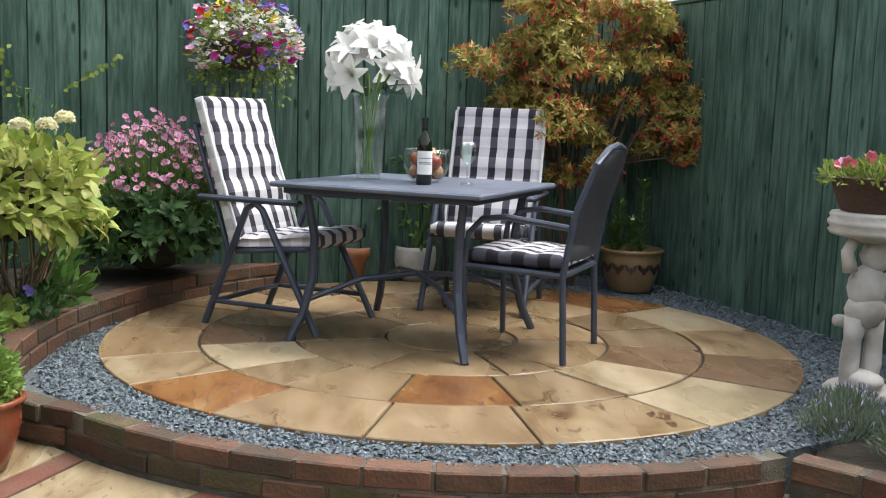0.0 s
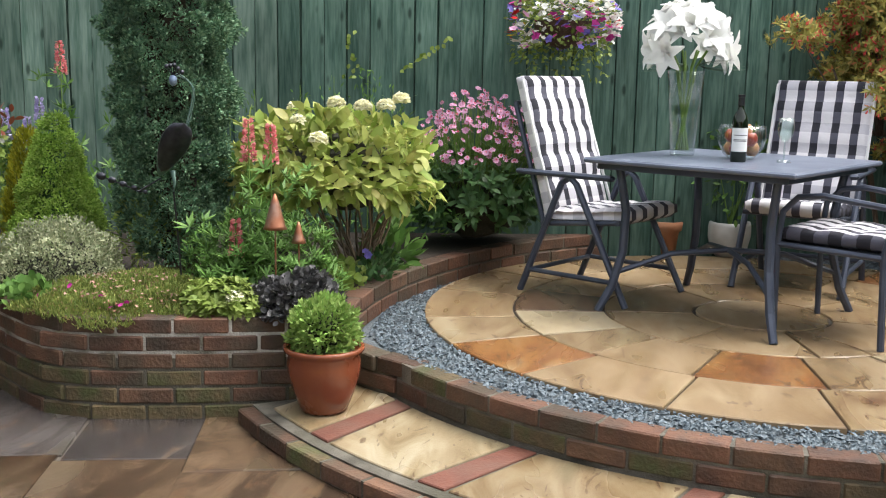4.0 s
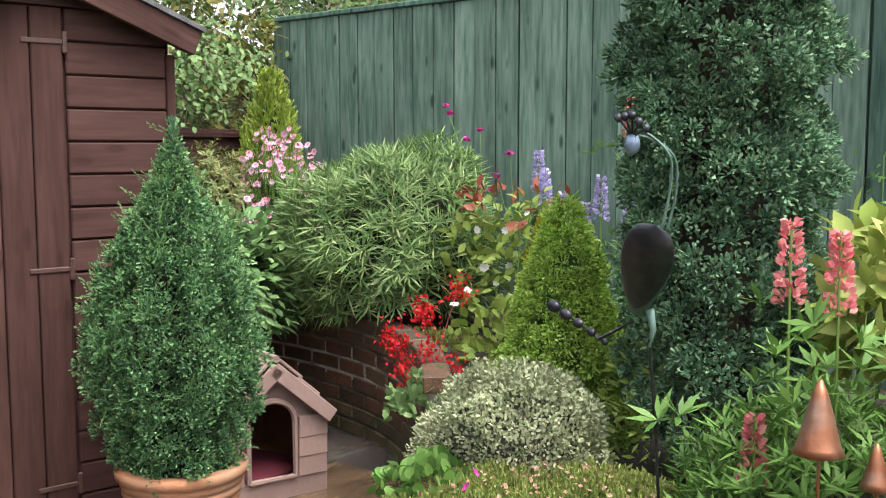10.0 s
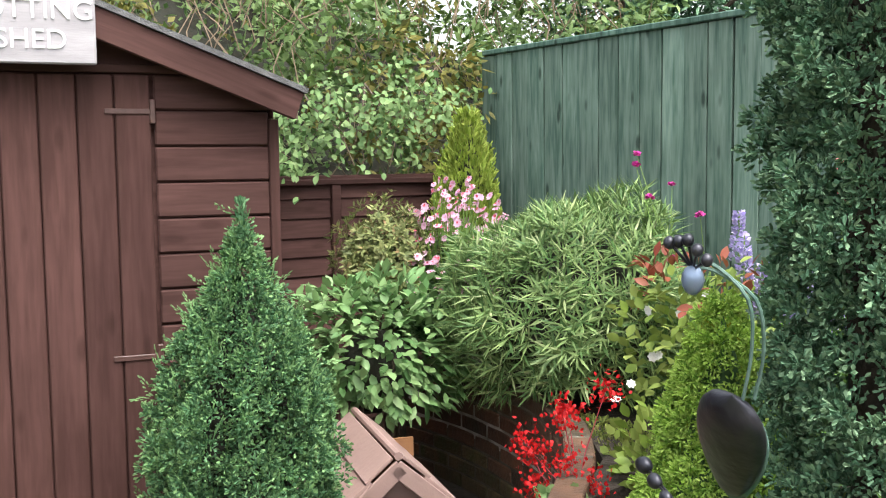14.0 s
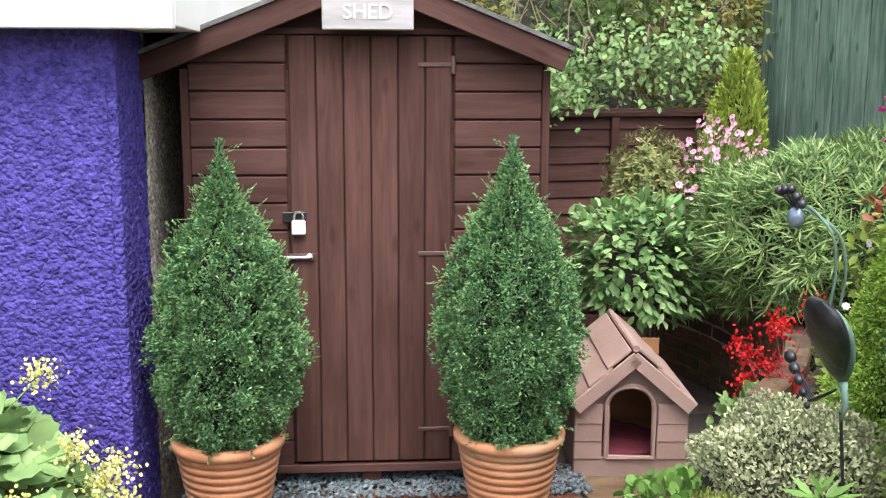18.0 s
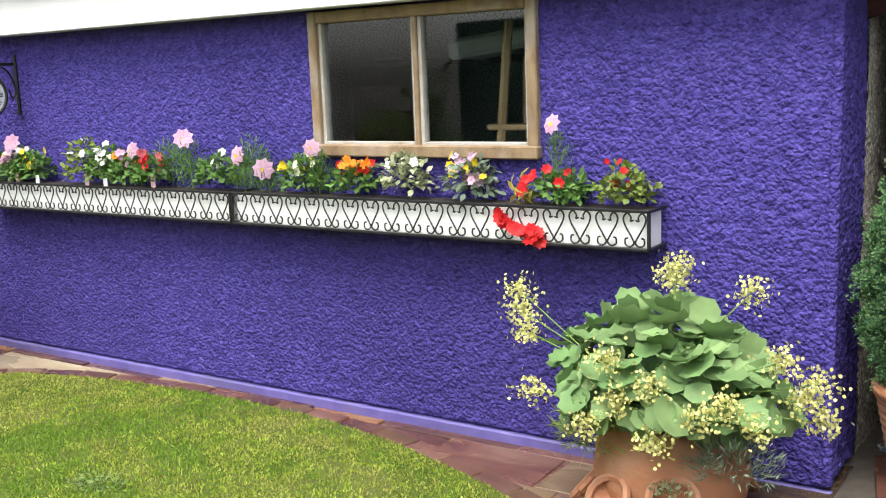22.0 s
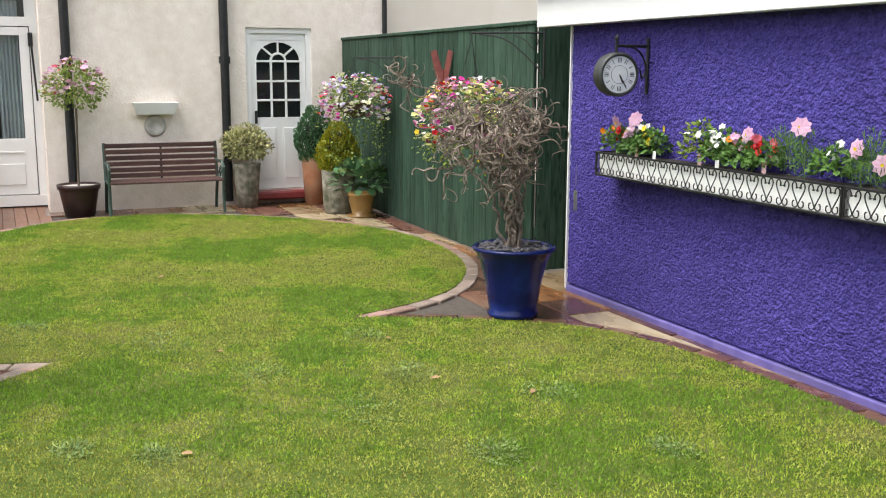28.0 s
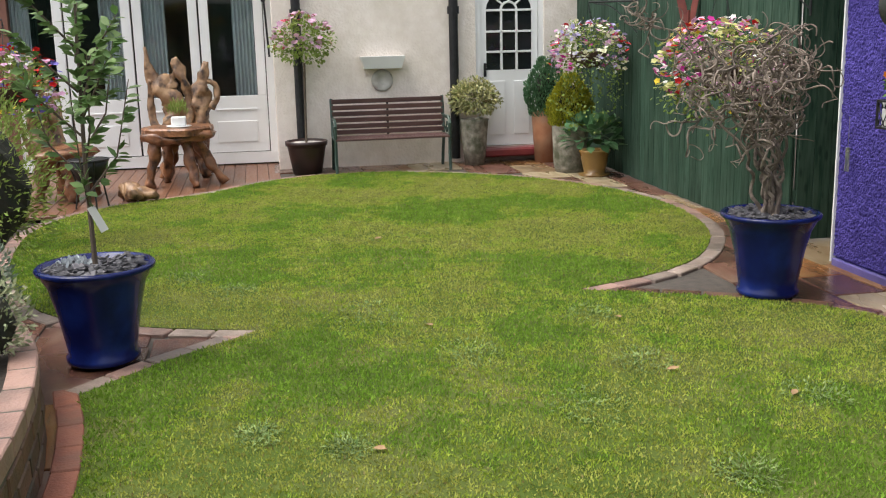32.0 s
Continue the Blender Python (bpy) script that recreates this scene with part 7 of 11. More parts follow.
for k in range(12):
    a = radians(90 - k * 30)
    c = Vector((0.085 * math.cos(a), 0.085 * math.sin(a), 0.047))
    r, t = Vector((math.cos(a), math.sin(a), 0)), Vector((-math.sin(a), math.cos(a), 0))
    for off in ((-0.009, 0.0, 0.009), (-0.006, 0.006), (0.0,))[k % 3]:
        q = [c + t * (off + s1 * 0.0022) + r * s2 * 0.014 for s1, s2 in ((-1, -1), (1, -1), (1, 1), (-1, 1))]
        g.add(q, [(0, 1, 2, 3)])
g.tube([(0, 0, 0.049), (0.022, -0.05, 0.049)], 0.004, 5).tube([(0, 0, 0.051), (0.045, -0.075, 0.051)], 0.0028, 5)
g.tube([(0.055 * math.cos(radians(a)), 0.055 * math.sin(radians(a)), 0.047) for a in range(0, 361, 20)], 0.0012, 4)
num = part("numerals", g, IRON, CLOCK)
num.matrix_local = TURN
g = G().tube([(0, 0, 0.13), (0, 0, 0.2)], 0.01, 8).blob((0, 0, 0.215), (0.014, 0.014, 0.02), 1, 0.0, 6, 8)
g.tube([(0, 0, 0.17), (0, 0.1, 0.17), (0, 0.225, 0.17)], 0.009, 6).tube([(0, 0.225, -0.12), (0, 0.225, 0.22)], 0.011, 6)
g.tube(smooth_path([(0, 0.06, 0.165), (0, 0.12, 0.16), (0, 0.18, 0.12), (0, 0.215, 0.03), (0, 0.19, -0.02), (0, 0.17, 0.03)], 4), 0.006, 5)
part("bracket", g, IRON, CLOCK, "scrolled black iron bracket")
ORN = thing("hanging_ornament", "small silver wind ornament hanging on the purple wall", "ornament", (-5.25, -0.05, 0.62))
part("thread", G().tube([(0, 0, 0.12), (0, 0, 0.3)], 0.002, 4), METAL, ORN)
part("figure", G().tube([(0, 0, 0.12), (0, 0, 0.06)], 0.014, 8).tube([(-0.01, 0, 0.07), (-0.014, 0, -0.02)], 0.007, 6).tube([(0.01, 0, 0.07), (0.014, 0, -0.02)], 0.007, 6), METAL, ORN)
# stepladder and shelf seen through the garage window
PINE = surf("pine_wood", (0.407, 0.2368, 0.1036), (0.5032, 0.3182, 0.1628), 6, 0.6, 0.1, 40)
LAD = thing("wooden_trestle", "pale pine trestle standing inside the garage", "trestle", (-1.38, 0.3, 0.03))
part("leg", G().tube([(-0.22, 0, 0), (-0.05, 0, 1.75)], 0.022, 6), PINE, LAD)
part("leg", G().tube([(-0.05, 0.12, 0), (-0.02, 0.1, 1.6)], 0.018, 6), PINE, LAD)
part("shelf", G().box((-0.16, -0.02, 1.28), (0.3, 0.12, 1.305), 0.003), PINE, LAD)
CHEST = thing("storage_case", "pale white case on a dark shelf inside the garage", "box", (-1.75, 0.9, 1.66))
part("body", G().box((-0.3, -0.15, 0), (0.3, 0.2, 0.1), 0.02, Matrix.Rotation(radians(-6), 4, "Y")), WHITE, CHEST)
SHELF = thing("garage_shelf", "dark wooden shelf along the garage inside", "shelf", (-2.0, 1.3, 1.62))
part("board", G().box((-0.9, -0.25, 0), (1.2, 0.25, 0.03)), BROWN, SHELF)
part("upright", G().box((-0.9, -0.25, -1.6), (-0.84, 0.25, 0)), BROWN, SHELF)
part("upright", G().box((1.14, -0.25, -1.6), (1.2, 0.25, 0)), BROWN, SHELF)

# ---- statue with a planted basket ----
solid("cherub_statue", G().lathe([(0.13, 0), (0.14, 0.03), (0.12, 0.05), (0.05, 0.06)], 24).blob((0.0, 0.03, 0.08), (0.07, 0.1, 0.04), 1, 0.1)
               .tube([(-0.04, 0.0, 0.05), (-0.05, 0, 0.14), (-0.05, 0, 0.24), (-0.035, 0, 0.33)], [0.035, 0.04, 0.036, 0.05], 12).tube([(0.05, 0.0, 0.05), (0.05, 0, 0.14), (0.045, 0, 0.24), (0.035, 0, 0.33)], [0.035, 0.04, 0.036, 0.05], 12)
               .blob((0, 0, 0.36), (0.085, 0.07, 0.08), 2, 0.15).blob((0, 0, 0.45), (0.08, 0.065, 0.1), 3, 0.08).blob((-0.03, 0, 0.585), (0.062, 0.062, 0.07), 4, 0.12)
               .tube([(-0.08, 0, 0.5), (-0.11, -0.02, 0.42), (-0.1, -0.06, 0.33), (0.0, -0.09, 0.29), (0.09, -0.05, 0.31)], [0.03, 0.028, 0.03, 0.032, 0.025], 10)
               .tube([(0.08, 0, 0.52), (0.1, 0, 0.6), (0.06, 0, 0.67)], [0.03, 0.026, 0.022], 10)
               .lathe([(0.06, 0.64), (0.1, 0.655), (0.16, 0.67), (0.17, 0.685), (0.16, 0.698), (0.172, 0.71), (0.172, 0.725), (0.162, 0.735), (0.168, 0.748), (0.16, 0.76), (0.0, 0.762)], 32),
               STONE, "weathered stone garden statue carrying a twisted-rope bowl", "statue", at=(1.6, -5.42, 0.335), turn=90, smooth=True)
WICKER = surf("brown_wicker", (0.0444, 0.0222, 0.0133), (0.1036, 0.0555, 0.0333), 60, 0.8, 0.8, 120, stretch=(1, 1, 4))
WB = thing("flower_basket", "round brown wicker basket of pansies", "basket", (1.6, -5.42, 1.098))
part("basket", G().lathe([(0.125, 0), (0.14, 0.03), (0.165, 0.1), (0.178, 0.135), (0.17, 0.14), (0.155, 0.1), (0.0, 0.1)], 32), WICKER, WB)

# ---- planting helpers ----
RS = np.random.RandomState(12)


def unit(a):
    return a / np.maximum(np.linalg.norm(a, axis=1, keepdims=True), 1e-9)


SHAPES = {
    "blade": ([(0, 0, 0), (-0.5, 0.45, 0.12), (0, 1, 0), (0.5, 0.45, 0.12)], [(0, 3, 2, 1)]),
    "oval": ([(0, 0, 0), (-0.42, 0.3, 0.1), (-0.46, 0.62, 0.08), (0, 1, -0.12), (0.46, 0.62, 0.08), (0.42, 0.3, 0.1), (0, 0.5, 0.0)],
             [(0, 6, 2, 1), (6, 3, 2), (0, 5, 4, 6), (6, 4, 3)]),
    "round": ([(0, 0.08, 0), (-0.36, -0.02, 0.06), (-0.52, 0.36, 0.1), (-0.36, 0.78, 0.06), (0, 0.96, 0.0), (0.36, 0.78, 0.06), (0.52, 0.36, 0.1), (0.36, -0.02, 0.06), (0, 0.42, -0.03)],
              [(8, 0, 1, 2), (8, 2, 3, 4), (8, 4, 5, 6), (8, 6, 7, 0)]),
    "tuft": ([(0, 0, 0), (-0.5, 0.7, 0.1), (0, 1, -0.1), (0.5, 0.7, 0.1), (0, 0.2, 0.35), (0, 0.95, 0.45)], [(0, 3, 2, 1), (0, 4, 5, 2)]),
    "scallop": ([(0, 0.0, 0)] + [(0.5 * (1.0 if i % 2 else 0.88) * math.sin(math.radians(-150 + i * 25)), 0.46 + 0.5 * (1.0 if i % 2 else 0.88) * math.cos(math.radians(-150 + i * 25)), 0.1 if i % 2 else 0.02) for i in range(13)] + [(0, 0.42, -0.07)],
                [(14, i + 1, i) for i in range(1, 13)] + [(14, 1, 0), (14, 0, 13)]),
    "disc": ([(0.5 * math.cos(i * math.pi / 3), 0.5 + 0.5 * math.sin(i * math.pi / 3), 0.12) for i in range(6)] + [(0, 0.5, -0.06)], [(6, i, (i + 1) % 6) for i in range(6)]),
}


def leaf_mesh(name, mat, P, A, N, L, W, kind="blade"):
    """Many leaves in one mesh. P: roots, A: axes, N: face normals, L and W: lengths and widths."""
    P, A, N = np.asarray(P, float), unit(np.asarray(A, float)), np.asarray(N, float)
    S = unit(np.cross(A, N))
    N = np.cross(S, A)
    L, W = np.broadcast_to(L, len(P)), np.broadcast_to(W, len(P))
    tv, tf = SHAPES[kind]
    tv = np.array(tv, float)
    V = P[:, None] + S[:, None] * (tv[None, :, :1] * W[:, None, None]) + A[:, None] * (tv[None, :, 1:2] * L[:, None, None]) + N[:, None] * (tv[None, :, 2:] * W[:, None, None])
    n, k = len(P), len(tv)
    me = bpy.data.meshes.new(name)
    me.vertices.add(n * k)
    me.vertices.foreach_set("co", V.reshape(-1).astype(np.float32))
    flat = np.concatenate([np.array(f) for f in tf])
    tot = np.array([len(f) for f in tf])
    loops = (np.arange(n)[:, None] * k + flat[None]).reshape(-1)
    me.loops.add(len(loops))
    me.loops.foreach_set("vertex_index", loops.astype(np.int32))
    tots = np.tile(tot, n)
    me.polygons.add(len(tots))
    me.polygons.foreach_set("loop_start", np.concatenate([[0], np.cumsum(tots)[:-1]]).astype(np.int32))
    me.polygons.foreach_set("loop_total", tots.astype(np.int32))
    me.materials.append(mat)
    me.update(calc_edges=True)
    me.validate()
    return me


def sphere_dirs(n, low=-0.5):
    z = RS.uniform(low, 1, n)
    a = RS.uniform(0, 2 * np.pi, n)
    r = np.sqrt(np.maximum(0, 1 - z * z))
    return np.stack([r * np.cos(a), r * np.sin(a), z], 1)


def lumps(D, seed, freq=3.0, amount=0.2):
    """A bumpy factor for directions D, by a few random waves."""
    rs = np.random.RandomState(seed)
    f = np.zeros(len(D))
    for k in range(7):
        w = rs.normal(size=3) * freq * (1 + 0.35 * k)
        f += np.sin(D @ w + rs.uniform(0, 6.28)) / (1 + 0.5 * k)
    return 1 + amount * f / 2.2


def jitter(A, amt):
    return unit(A + RS.normal(size=A.shape) * amt)


def mound(n, c, size, seed, low=-0.3, lump=0.2, freq=3.0, inner=0.35):
    """Points in the outer layer of a lumpy body, with outward directions."""
    D = sphere_dirs(n, low)
    f = lumps(D, seed, freq, lump) * (1 - inner * RS.rand(n) ** 2)
    P = np.asarray(c) + D * np.asarray(size) * f[:, None]
    return P, unit(D / np.asarray(size))


def column(n, c, z0, z1, prof, seed, lump=0.16, freq=5.0, inner=0.3):
    """Points in the outer layer of an upright body whose radius is prof(t), t from 0 to 1 up the height."""
    t = RS.rand(n * 3)
    r = np.array([prof(v) for v in t])
    keep = RS.rand(n * 3) < r / r.max()
    t, r = t[keep][:n], r[keep][:n]
    a = RS.uniform(0, 2 * np.pi, len(t))
    D = np.stack([np.cos(a), np.sin(a), np.zeros(len(t))], 1)
    Q = np.stack([np.cos(a), np.sin(a), t * (z1 - z0) / 0.35], 1)
    f = lumps(Q, seed, freq, lump) * (1 - inner * RS.rand(len(t)) ** 2)
    P = np.stack([c[0] + D[:, 0] * r * f, c[1] + D[:, 1] * r * f, z0 + t * (z1 - z0)], 1)
    return P, D


UP = np.array([0, 0, 1.0])


def fans(P, D, per, length, width, rise=0.5, wild=0.25):
    """Flat feathery sprays: leaflets set on both sides of rising shoots. Gives roots, axes, normals and the share along the shoot."""
    n = len(P)
    S = jitter(D * (1 - rise) + UP * rise, wild)
    B = unit(np.cross(S, RS.normal(size=S.shape)))
    F = np.cross(S, B)
    t = np.tile(np.linspace(0.05, 1.0, per), (n, 1)) + RS.normal(0, 0.03, (n, per))
    side = np.where(np.arange(per) % 2, 1.0, -1.0)[None] * RS.uniform(0.2, 1.0, (n, per))
    ln = RS.uniform(0.65, 1.3, (n, 1)) * length
    Q = P[:, None] + S[:, None] * (t * ln)[..., None] + B[:, None] * (side * width * (1.05 - t))[..., None]
    A = S[:, None] + B[:, None] * (side * (1.15 - t) * 0.9)[..., None] + RS.normal(size=(n, per, 3)) * 0.12
    N = np.broadcast_to(F[:, None], A.shape) + RS.normal(size=(n, per, 3)) * 0.25
    return Q.reshape(-1, 3), unit(A.reshape(-1, 3)), unit(N.reshape(-1, 3)), t.reshape(-1)


def clumps(P, D, per, radius, rise=0.3):
    """Rounded tufts: short leaves burst outwards from each place P. Gives roots, axes, normals and the share outwards."""
    n = len(P)
    O = unit(RS.normal(size=(n * per, 3))).reshape(n, per, 3)
    O = unit((O + (D * 0.75 + UP * rise)[:, None]).reshape(-1, 3)).reshape(n, per, 3)
    t = RS.rand(n, per) ** 0.6
    Q = P[:, None] + O * (t * 0.6 * radius)[..., None] * RS.uniform(0.7, 1.25, (n, 1, 1))
    return Q.reshape(-1, 3), O.reshape(-1, 3), unit(RS.normal(size=(n * per, 3))), t.reshape(-1)


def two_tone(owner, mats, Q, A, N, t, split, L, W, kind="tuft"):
    """Foliage in two parts: older inner leaves and paler young tips, their contrast partly painted light and shade."""
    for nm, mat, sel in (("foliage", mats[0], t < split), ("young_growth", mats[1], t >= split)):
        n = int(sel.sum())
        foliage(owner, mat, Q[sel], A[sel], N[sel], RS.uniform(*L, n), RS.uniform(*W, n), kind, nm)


def profile(pts):
    """A radius by height share, straight between a few given pairs."""
    xs, rs = [a for a, b in pts], [b for a, b in pts]
    return lambda t: float(np.interp(t, xs, rs))


def plant(name, label, category="plant", group="", kind=""):
    return tagged(new(name), label, category, group, kind)


def foliage(owner, mat, P, A, N, L, W, kind="blade", name="foliage", label=""):
    ob = part(name, leaf_mesh(name, mat, P, A, N, L, W, kind), None, owner, label)
    if len(P) > 5 and ("mass" in name or "plume" in name or "froth" in name):
        tagged(ob, kind="stuff")
    return ob


# Solid body inside a crown; its dark colour paints the depth shade there.
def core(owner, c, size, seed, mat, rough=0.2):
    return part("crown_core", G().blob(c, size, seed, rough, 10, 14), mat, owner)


# Near-black fill for crown cores: painted shade between the leaves.
DARKCORE = surf("dark_crown_shade", (0.0089, 0.0118, 0.0059), (0.0259, 0.0222, 0.0133), 20, 0.95, 0.5, 60)
# Brown twig colour, darkened to put in the shade between the tufts.
BROWNCORE = surf("shaded_brown_inner_twigs", (0.016, 0.013, 0.008), (0.045, 0.03, 0.017), 20, 0.95, 0.6, 60)
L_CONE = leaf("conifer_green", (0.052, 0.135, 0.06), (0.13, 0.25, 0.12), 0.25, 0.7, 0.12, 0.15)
# Tip greens: young growth, made paler still so the tips look lit.
L_CONE_TIP = leaf("lit_conifer_young_shoot", (0.12, 0.245, 0.095), (0.22, 0.37, 0.155), 0.2, 0.7, 0.15, 0.15)
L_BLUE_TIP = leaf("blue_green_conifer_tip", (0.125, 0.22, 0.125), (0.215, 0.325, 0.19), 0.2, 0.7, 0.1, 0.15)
L_SPRUCE_TIP = leaf("lit_spruce_young_shoot", (0.3, 0.47, 0.07), (0.42, 0.57, 0.14), 0.15, 0.7, 0.15, 0.2)
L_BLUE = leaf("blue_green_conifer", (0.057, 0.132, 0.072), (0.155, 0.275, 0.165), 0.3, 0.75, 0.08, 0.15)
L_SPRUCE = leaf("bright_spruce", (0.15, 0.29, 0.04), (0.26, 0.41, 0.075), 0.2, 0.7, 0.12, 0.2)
L_GOLD = leaf("golden_conifer", (0.2, 0.22, 0.014), (0.42, 0.4, 0.035), 0.25, 0.6, 0.15)
L_WILLOW = leaf("narrow_mid_green", (0.07, 0.15, 0.048), (0.22, 0.31, 0.115), 0.25, 0.45, 0.25, c3=(0.4, 0.47, 0.24))
L_VARI = leaf("cream_variegated", (0.17, 0.215, 0.105), (0.46, 0.47, 0.3), 0.25, 0.5, 0.2)
L_HEATH = leaf("yellow_green_heath", (0.14, 0.21, 0.05), (0.32, 0.36, 0.1), 0.25, 0.6, 0.2, c3=(0.3, 0.2, 0.1))
L_HYD = leaf("yellow_green_hydrangea", (0.2146, 0.3034, 0.0518), (0.444, 0.4588, 0.148), 0.25, 0.4, 0.3, c3=(0.37, 0.3404, 0.111))
L_DARK = leaf("dark_green_leaf", (0.037, 0.0925, 0.0296), (0.0814, 0.1554, 0.0555), 0.3, 0.4, 0.2)
L_MID = leaf("mid_green_leaf", (0.0666, 0.148, 0.0296), (0.148, 0.2664, 0.0666), 0.3, 0.45, 0.25)
L_LIME = leaf("lime_leaf", (0.148, 0.222, 0.037), (0.2664, 0.3256, 0.0888), 0.25, 0.45, 0.3)
L_PURPLE = leaf("purple_black_leaf", (0.036, 0.038, 0.038), (0.115, 0.11, 0.11), 0.3, 0.35, 0.1)
L_ALCH = leaf("soft_green_lady_leaf", (0.12, 0.225, 0.08), (0.225, 0.335, 0.135), 0.28, 0.55, 0.25)
L_FUCH = leaf("bronze_green_leaf", (0.2, 0.205, 0.05), (0.44, 0.37, 0.1), 0.3, 0.5, 0.25, c3=(0.52, 0.13, 0.07))
L_ACER = leaf("bronze_acer_leaf", (0.1, 0.13, 0.045), (0.22, 0.24, 0.09), 0.25, 0.5, 0.25, c3=(0.28, 0.17, 0.09))
L_GREY = leaf("grey_green_leaf", (0.1, 0.14, 0.095), (0.19, 0.24, 0.17), 0.2, 0.6, 0.2)
L_TREE = leaf("tree_leaf", (0.025, 0.055, 0.014), (0.19, 0.26, 0.085), 0.4, 0.5, 0.3)
P_RED = leaf("red_petal", (0.42, 0.008, 0.012), (0.6, 0.02, 0.02), 0.15, 0.5, 0.2)
P_PINK = leaf("pink_petal", (0.5, 0.24, 0.4), (0.68, 0.44, 0.58), 0.15, 0.5, 0.3)
P_PALE = leaf("pale_pink_petal", (0.62, 0.36, 0.5), (0.72, 0.5, 0.62), 0.1, 0.5, 0.35)
P_MAG = leaf("magenta_petal", (0.42, 0.02, 0.2), (0.56, 0.06, 0.33), 0.15, 0.5, 0.25)
P_WHITE = leaf("white_petal", (0.7, 0.7, 0.66), (0.8, 0.8, 0.76), 0.08, 0.5, 0.3)
P_CREAM = leaf("cream_petal", (0.76, 0.74, 0.5), (0.85, 0.83, 0.66), 0.12, 0.5, 0.3)
P_YEL = leaf("yellow_petal", (0.68, 0.48, 0.02), (0.76, 0.6, 0.04), 0.1, 0.5, 0.25)
P_ORA = leaf("orange_petal", (0.66, 0.16, 0.01), (0.74, 0.26, 0.02), 0.12, 0.5, 0.25)
P_BLUE = leaf("violet_petal", (0.12, 0.09, 0.42), (0.24, 0.2, 0.56), 0.15, 0.5, 0.25)
P_LILAC = leaf("lilac_petal", (0.36, 0.3, 0.6), (0.6, 0.55, 0.75), 0.12, 0.5, 0.3)
P_ROSE = leaf("rose_red_petal", (0.5, 0.05, 0.09), (0.64, 0.16, 0.2), 0.15, 0.5, 0.25)
P_CORAL = leaf("coral_petal", (0.58, 0.13, 0.16), (0.72, 0.36, 0.34), 0.15, 0.5, 0.25)
P_MUSTARD = leaf("yellow_green_froth", (0.52, 0.52, 0.16), (0.7, 0.68, 0.32), 0.15, 0.6, 0.25)


def flowers(owner, mat, C, r, petals=5, face=None, name="flower", label="", cup=0.35):
    """Open flowers of short petals at the places C; a few are parts of their own, a mass of them is one part."""
    C = np.asarray(C, float)
    if 1 < len(C) <= 14:
        for c in C:
            flowers(owner, mat, [c], r, petals, face, name, label, cup)
        return None
    n = len(C)
    F = jitter(np.tile(UP if face is None else np.asarray(face, float), (n, 1)), 0.45)
    O = unit(np.cross(F, RS.normal(size=F.shape)))
    O2 = np.cross(F, O)
    P, A, N, L = [], [], [], []
    rr = np.broadcast_to(r, n) * RS.uniform(0.8, 1.2, n)
    for k in range(petals):
        a = 2 * np.pi * k / petals
        d = O * np.cos(a) + O2 * np.sin(a)
        P.append(C)
        A.append(d + F * cup)
        N.append(F)
        L.append(rr)
    L = np.concatenate(L)
    ob = foliage(owner, mat, np.concatenate(P), np.concatenate(A), np.concatenate(N), L, L * 0.85, "oval", name if n == 1 or "head" in name else name + "_mass", label)
    if n > 1 and "head" not in name:
        tagged(ob, kind="stuff")
    return ob


def stems(owner, mat, roots, tips, r=0.003, bend=0.06, name="stem", seg=5):
    rnd2 = random.Random(len(roots) * 7 + 3)
    g = G()
    for a, b in zip(roots, tips):
        a, b = Vector(a), Vector(b)
        m = (a + b) / 2 + Vector((rnd2.uniform(-bend, bend), rnd2.uniform(-bend, bend), 0))
        g.tube([a, m, b], [r * 1.3, r, r * 0.7], seg, False)
        if len(roots) <= 14:
            part(name, g, mat, owner)
            g = G()
    if len(roots) > 14:
        tagged(part(name + "_mass", g, mat, owner), kind="stuff")


def rosettes(owner, mat, C, D, leaves, length, width, kind="blade", spread=0.9, name="foliage"):
    """Leaves set in stars at the places C, facing along D."""
    C, D = np.asarray(C, float), unit(np.asarray(D, float))
    O = unit(np.cross(D, RS.normal(size=D.shape)))
    O2 = np.cross(D, O)
    P, A, N, L = [], [], [], []
    for k in range(leaves):
        a = 2 * np.pi * k / leaves + RS.uniform(-0.3, 0.3, len(C))
        d = O * np.cos(a)[:, None] + O2 * np.sin(a)[:, None]
        P.append(C)
        A.append(d * spread + D * RS.uniform(0.15, 0.9, (len(C), 1)) + RS.normal(size=d.shape) * 0.15)
        N.append(D)
        L.append(length * RS.uniform(0.65, 1.15, len(C)))
    L = np.concatenate(L)
    return foliage(owner, mat, np.concatenate(P), np.concatenate(A), np.concatenate(N), L, L * width, kind, name)


# ---- lawn grass ----
n = 500000
x = RS.uniform(-10.5, 0.5, n)
y = RS.uniform(-5.35, -0.1, n)
poly = np.array([(p.x, p.y) for p in LAWN_EDGE])
ok = np.zeros(n, bool)
for i in range(len(poly)):
    a, b = poly[i - 1], poly[i]
    c = ((a[1] > y) != (b[1] > y)) & (x < (b[0] - a[0]) * (y - a[1]) / (b[1] - a[1] + 1e-12) + a[0])
    ok ^= c
x, y = x[ok], y[ok]
n = len(x)
patch = np.zeros(n)
wv = np.random.RandomState(7)
for k in range(28):
    f = 1.1 * 1.15 ** k
    th = wv.uniform(0, 6.28)
    patch += np.sin(f * (x * math.cos(th) + y * math.sin(th)) * 2.2 + wv.uniform(0, 6.28)) / (1 + 0.13 * k)
patch *= 1.0
A = np.stack([RS.normal(0, 0.6, n), RS.normal(0, 0.6, n), np.ones(n)], 1)
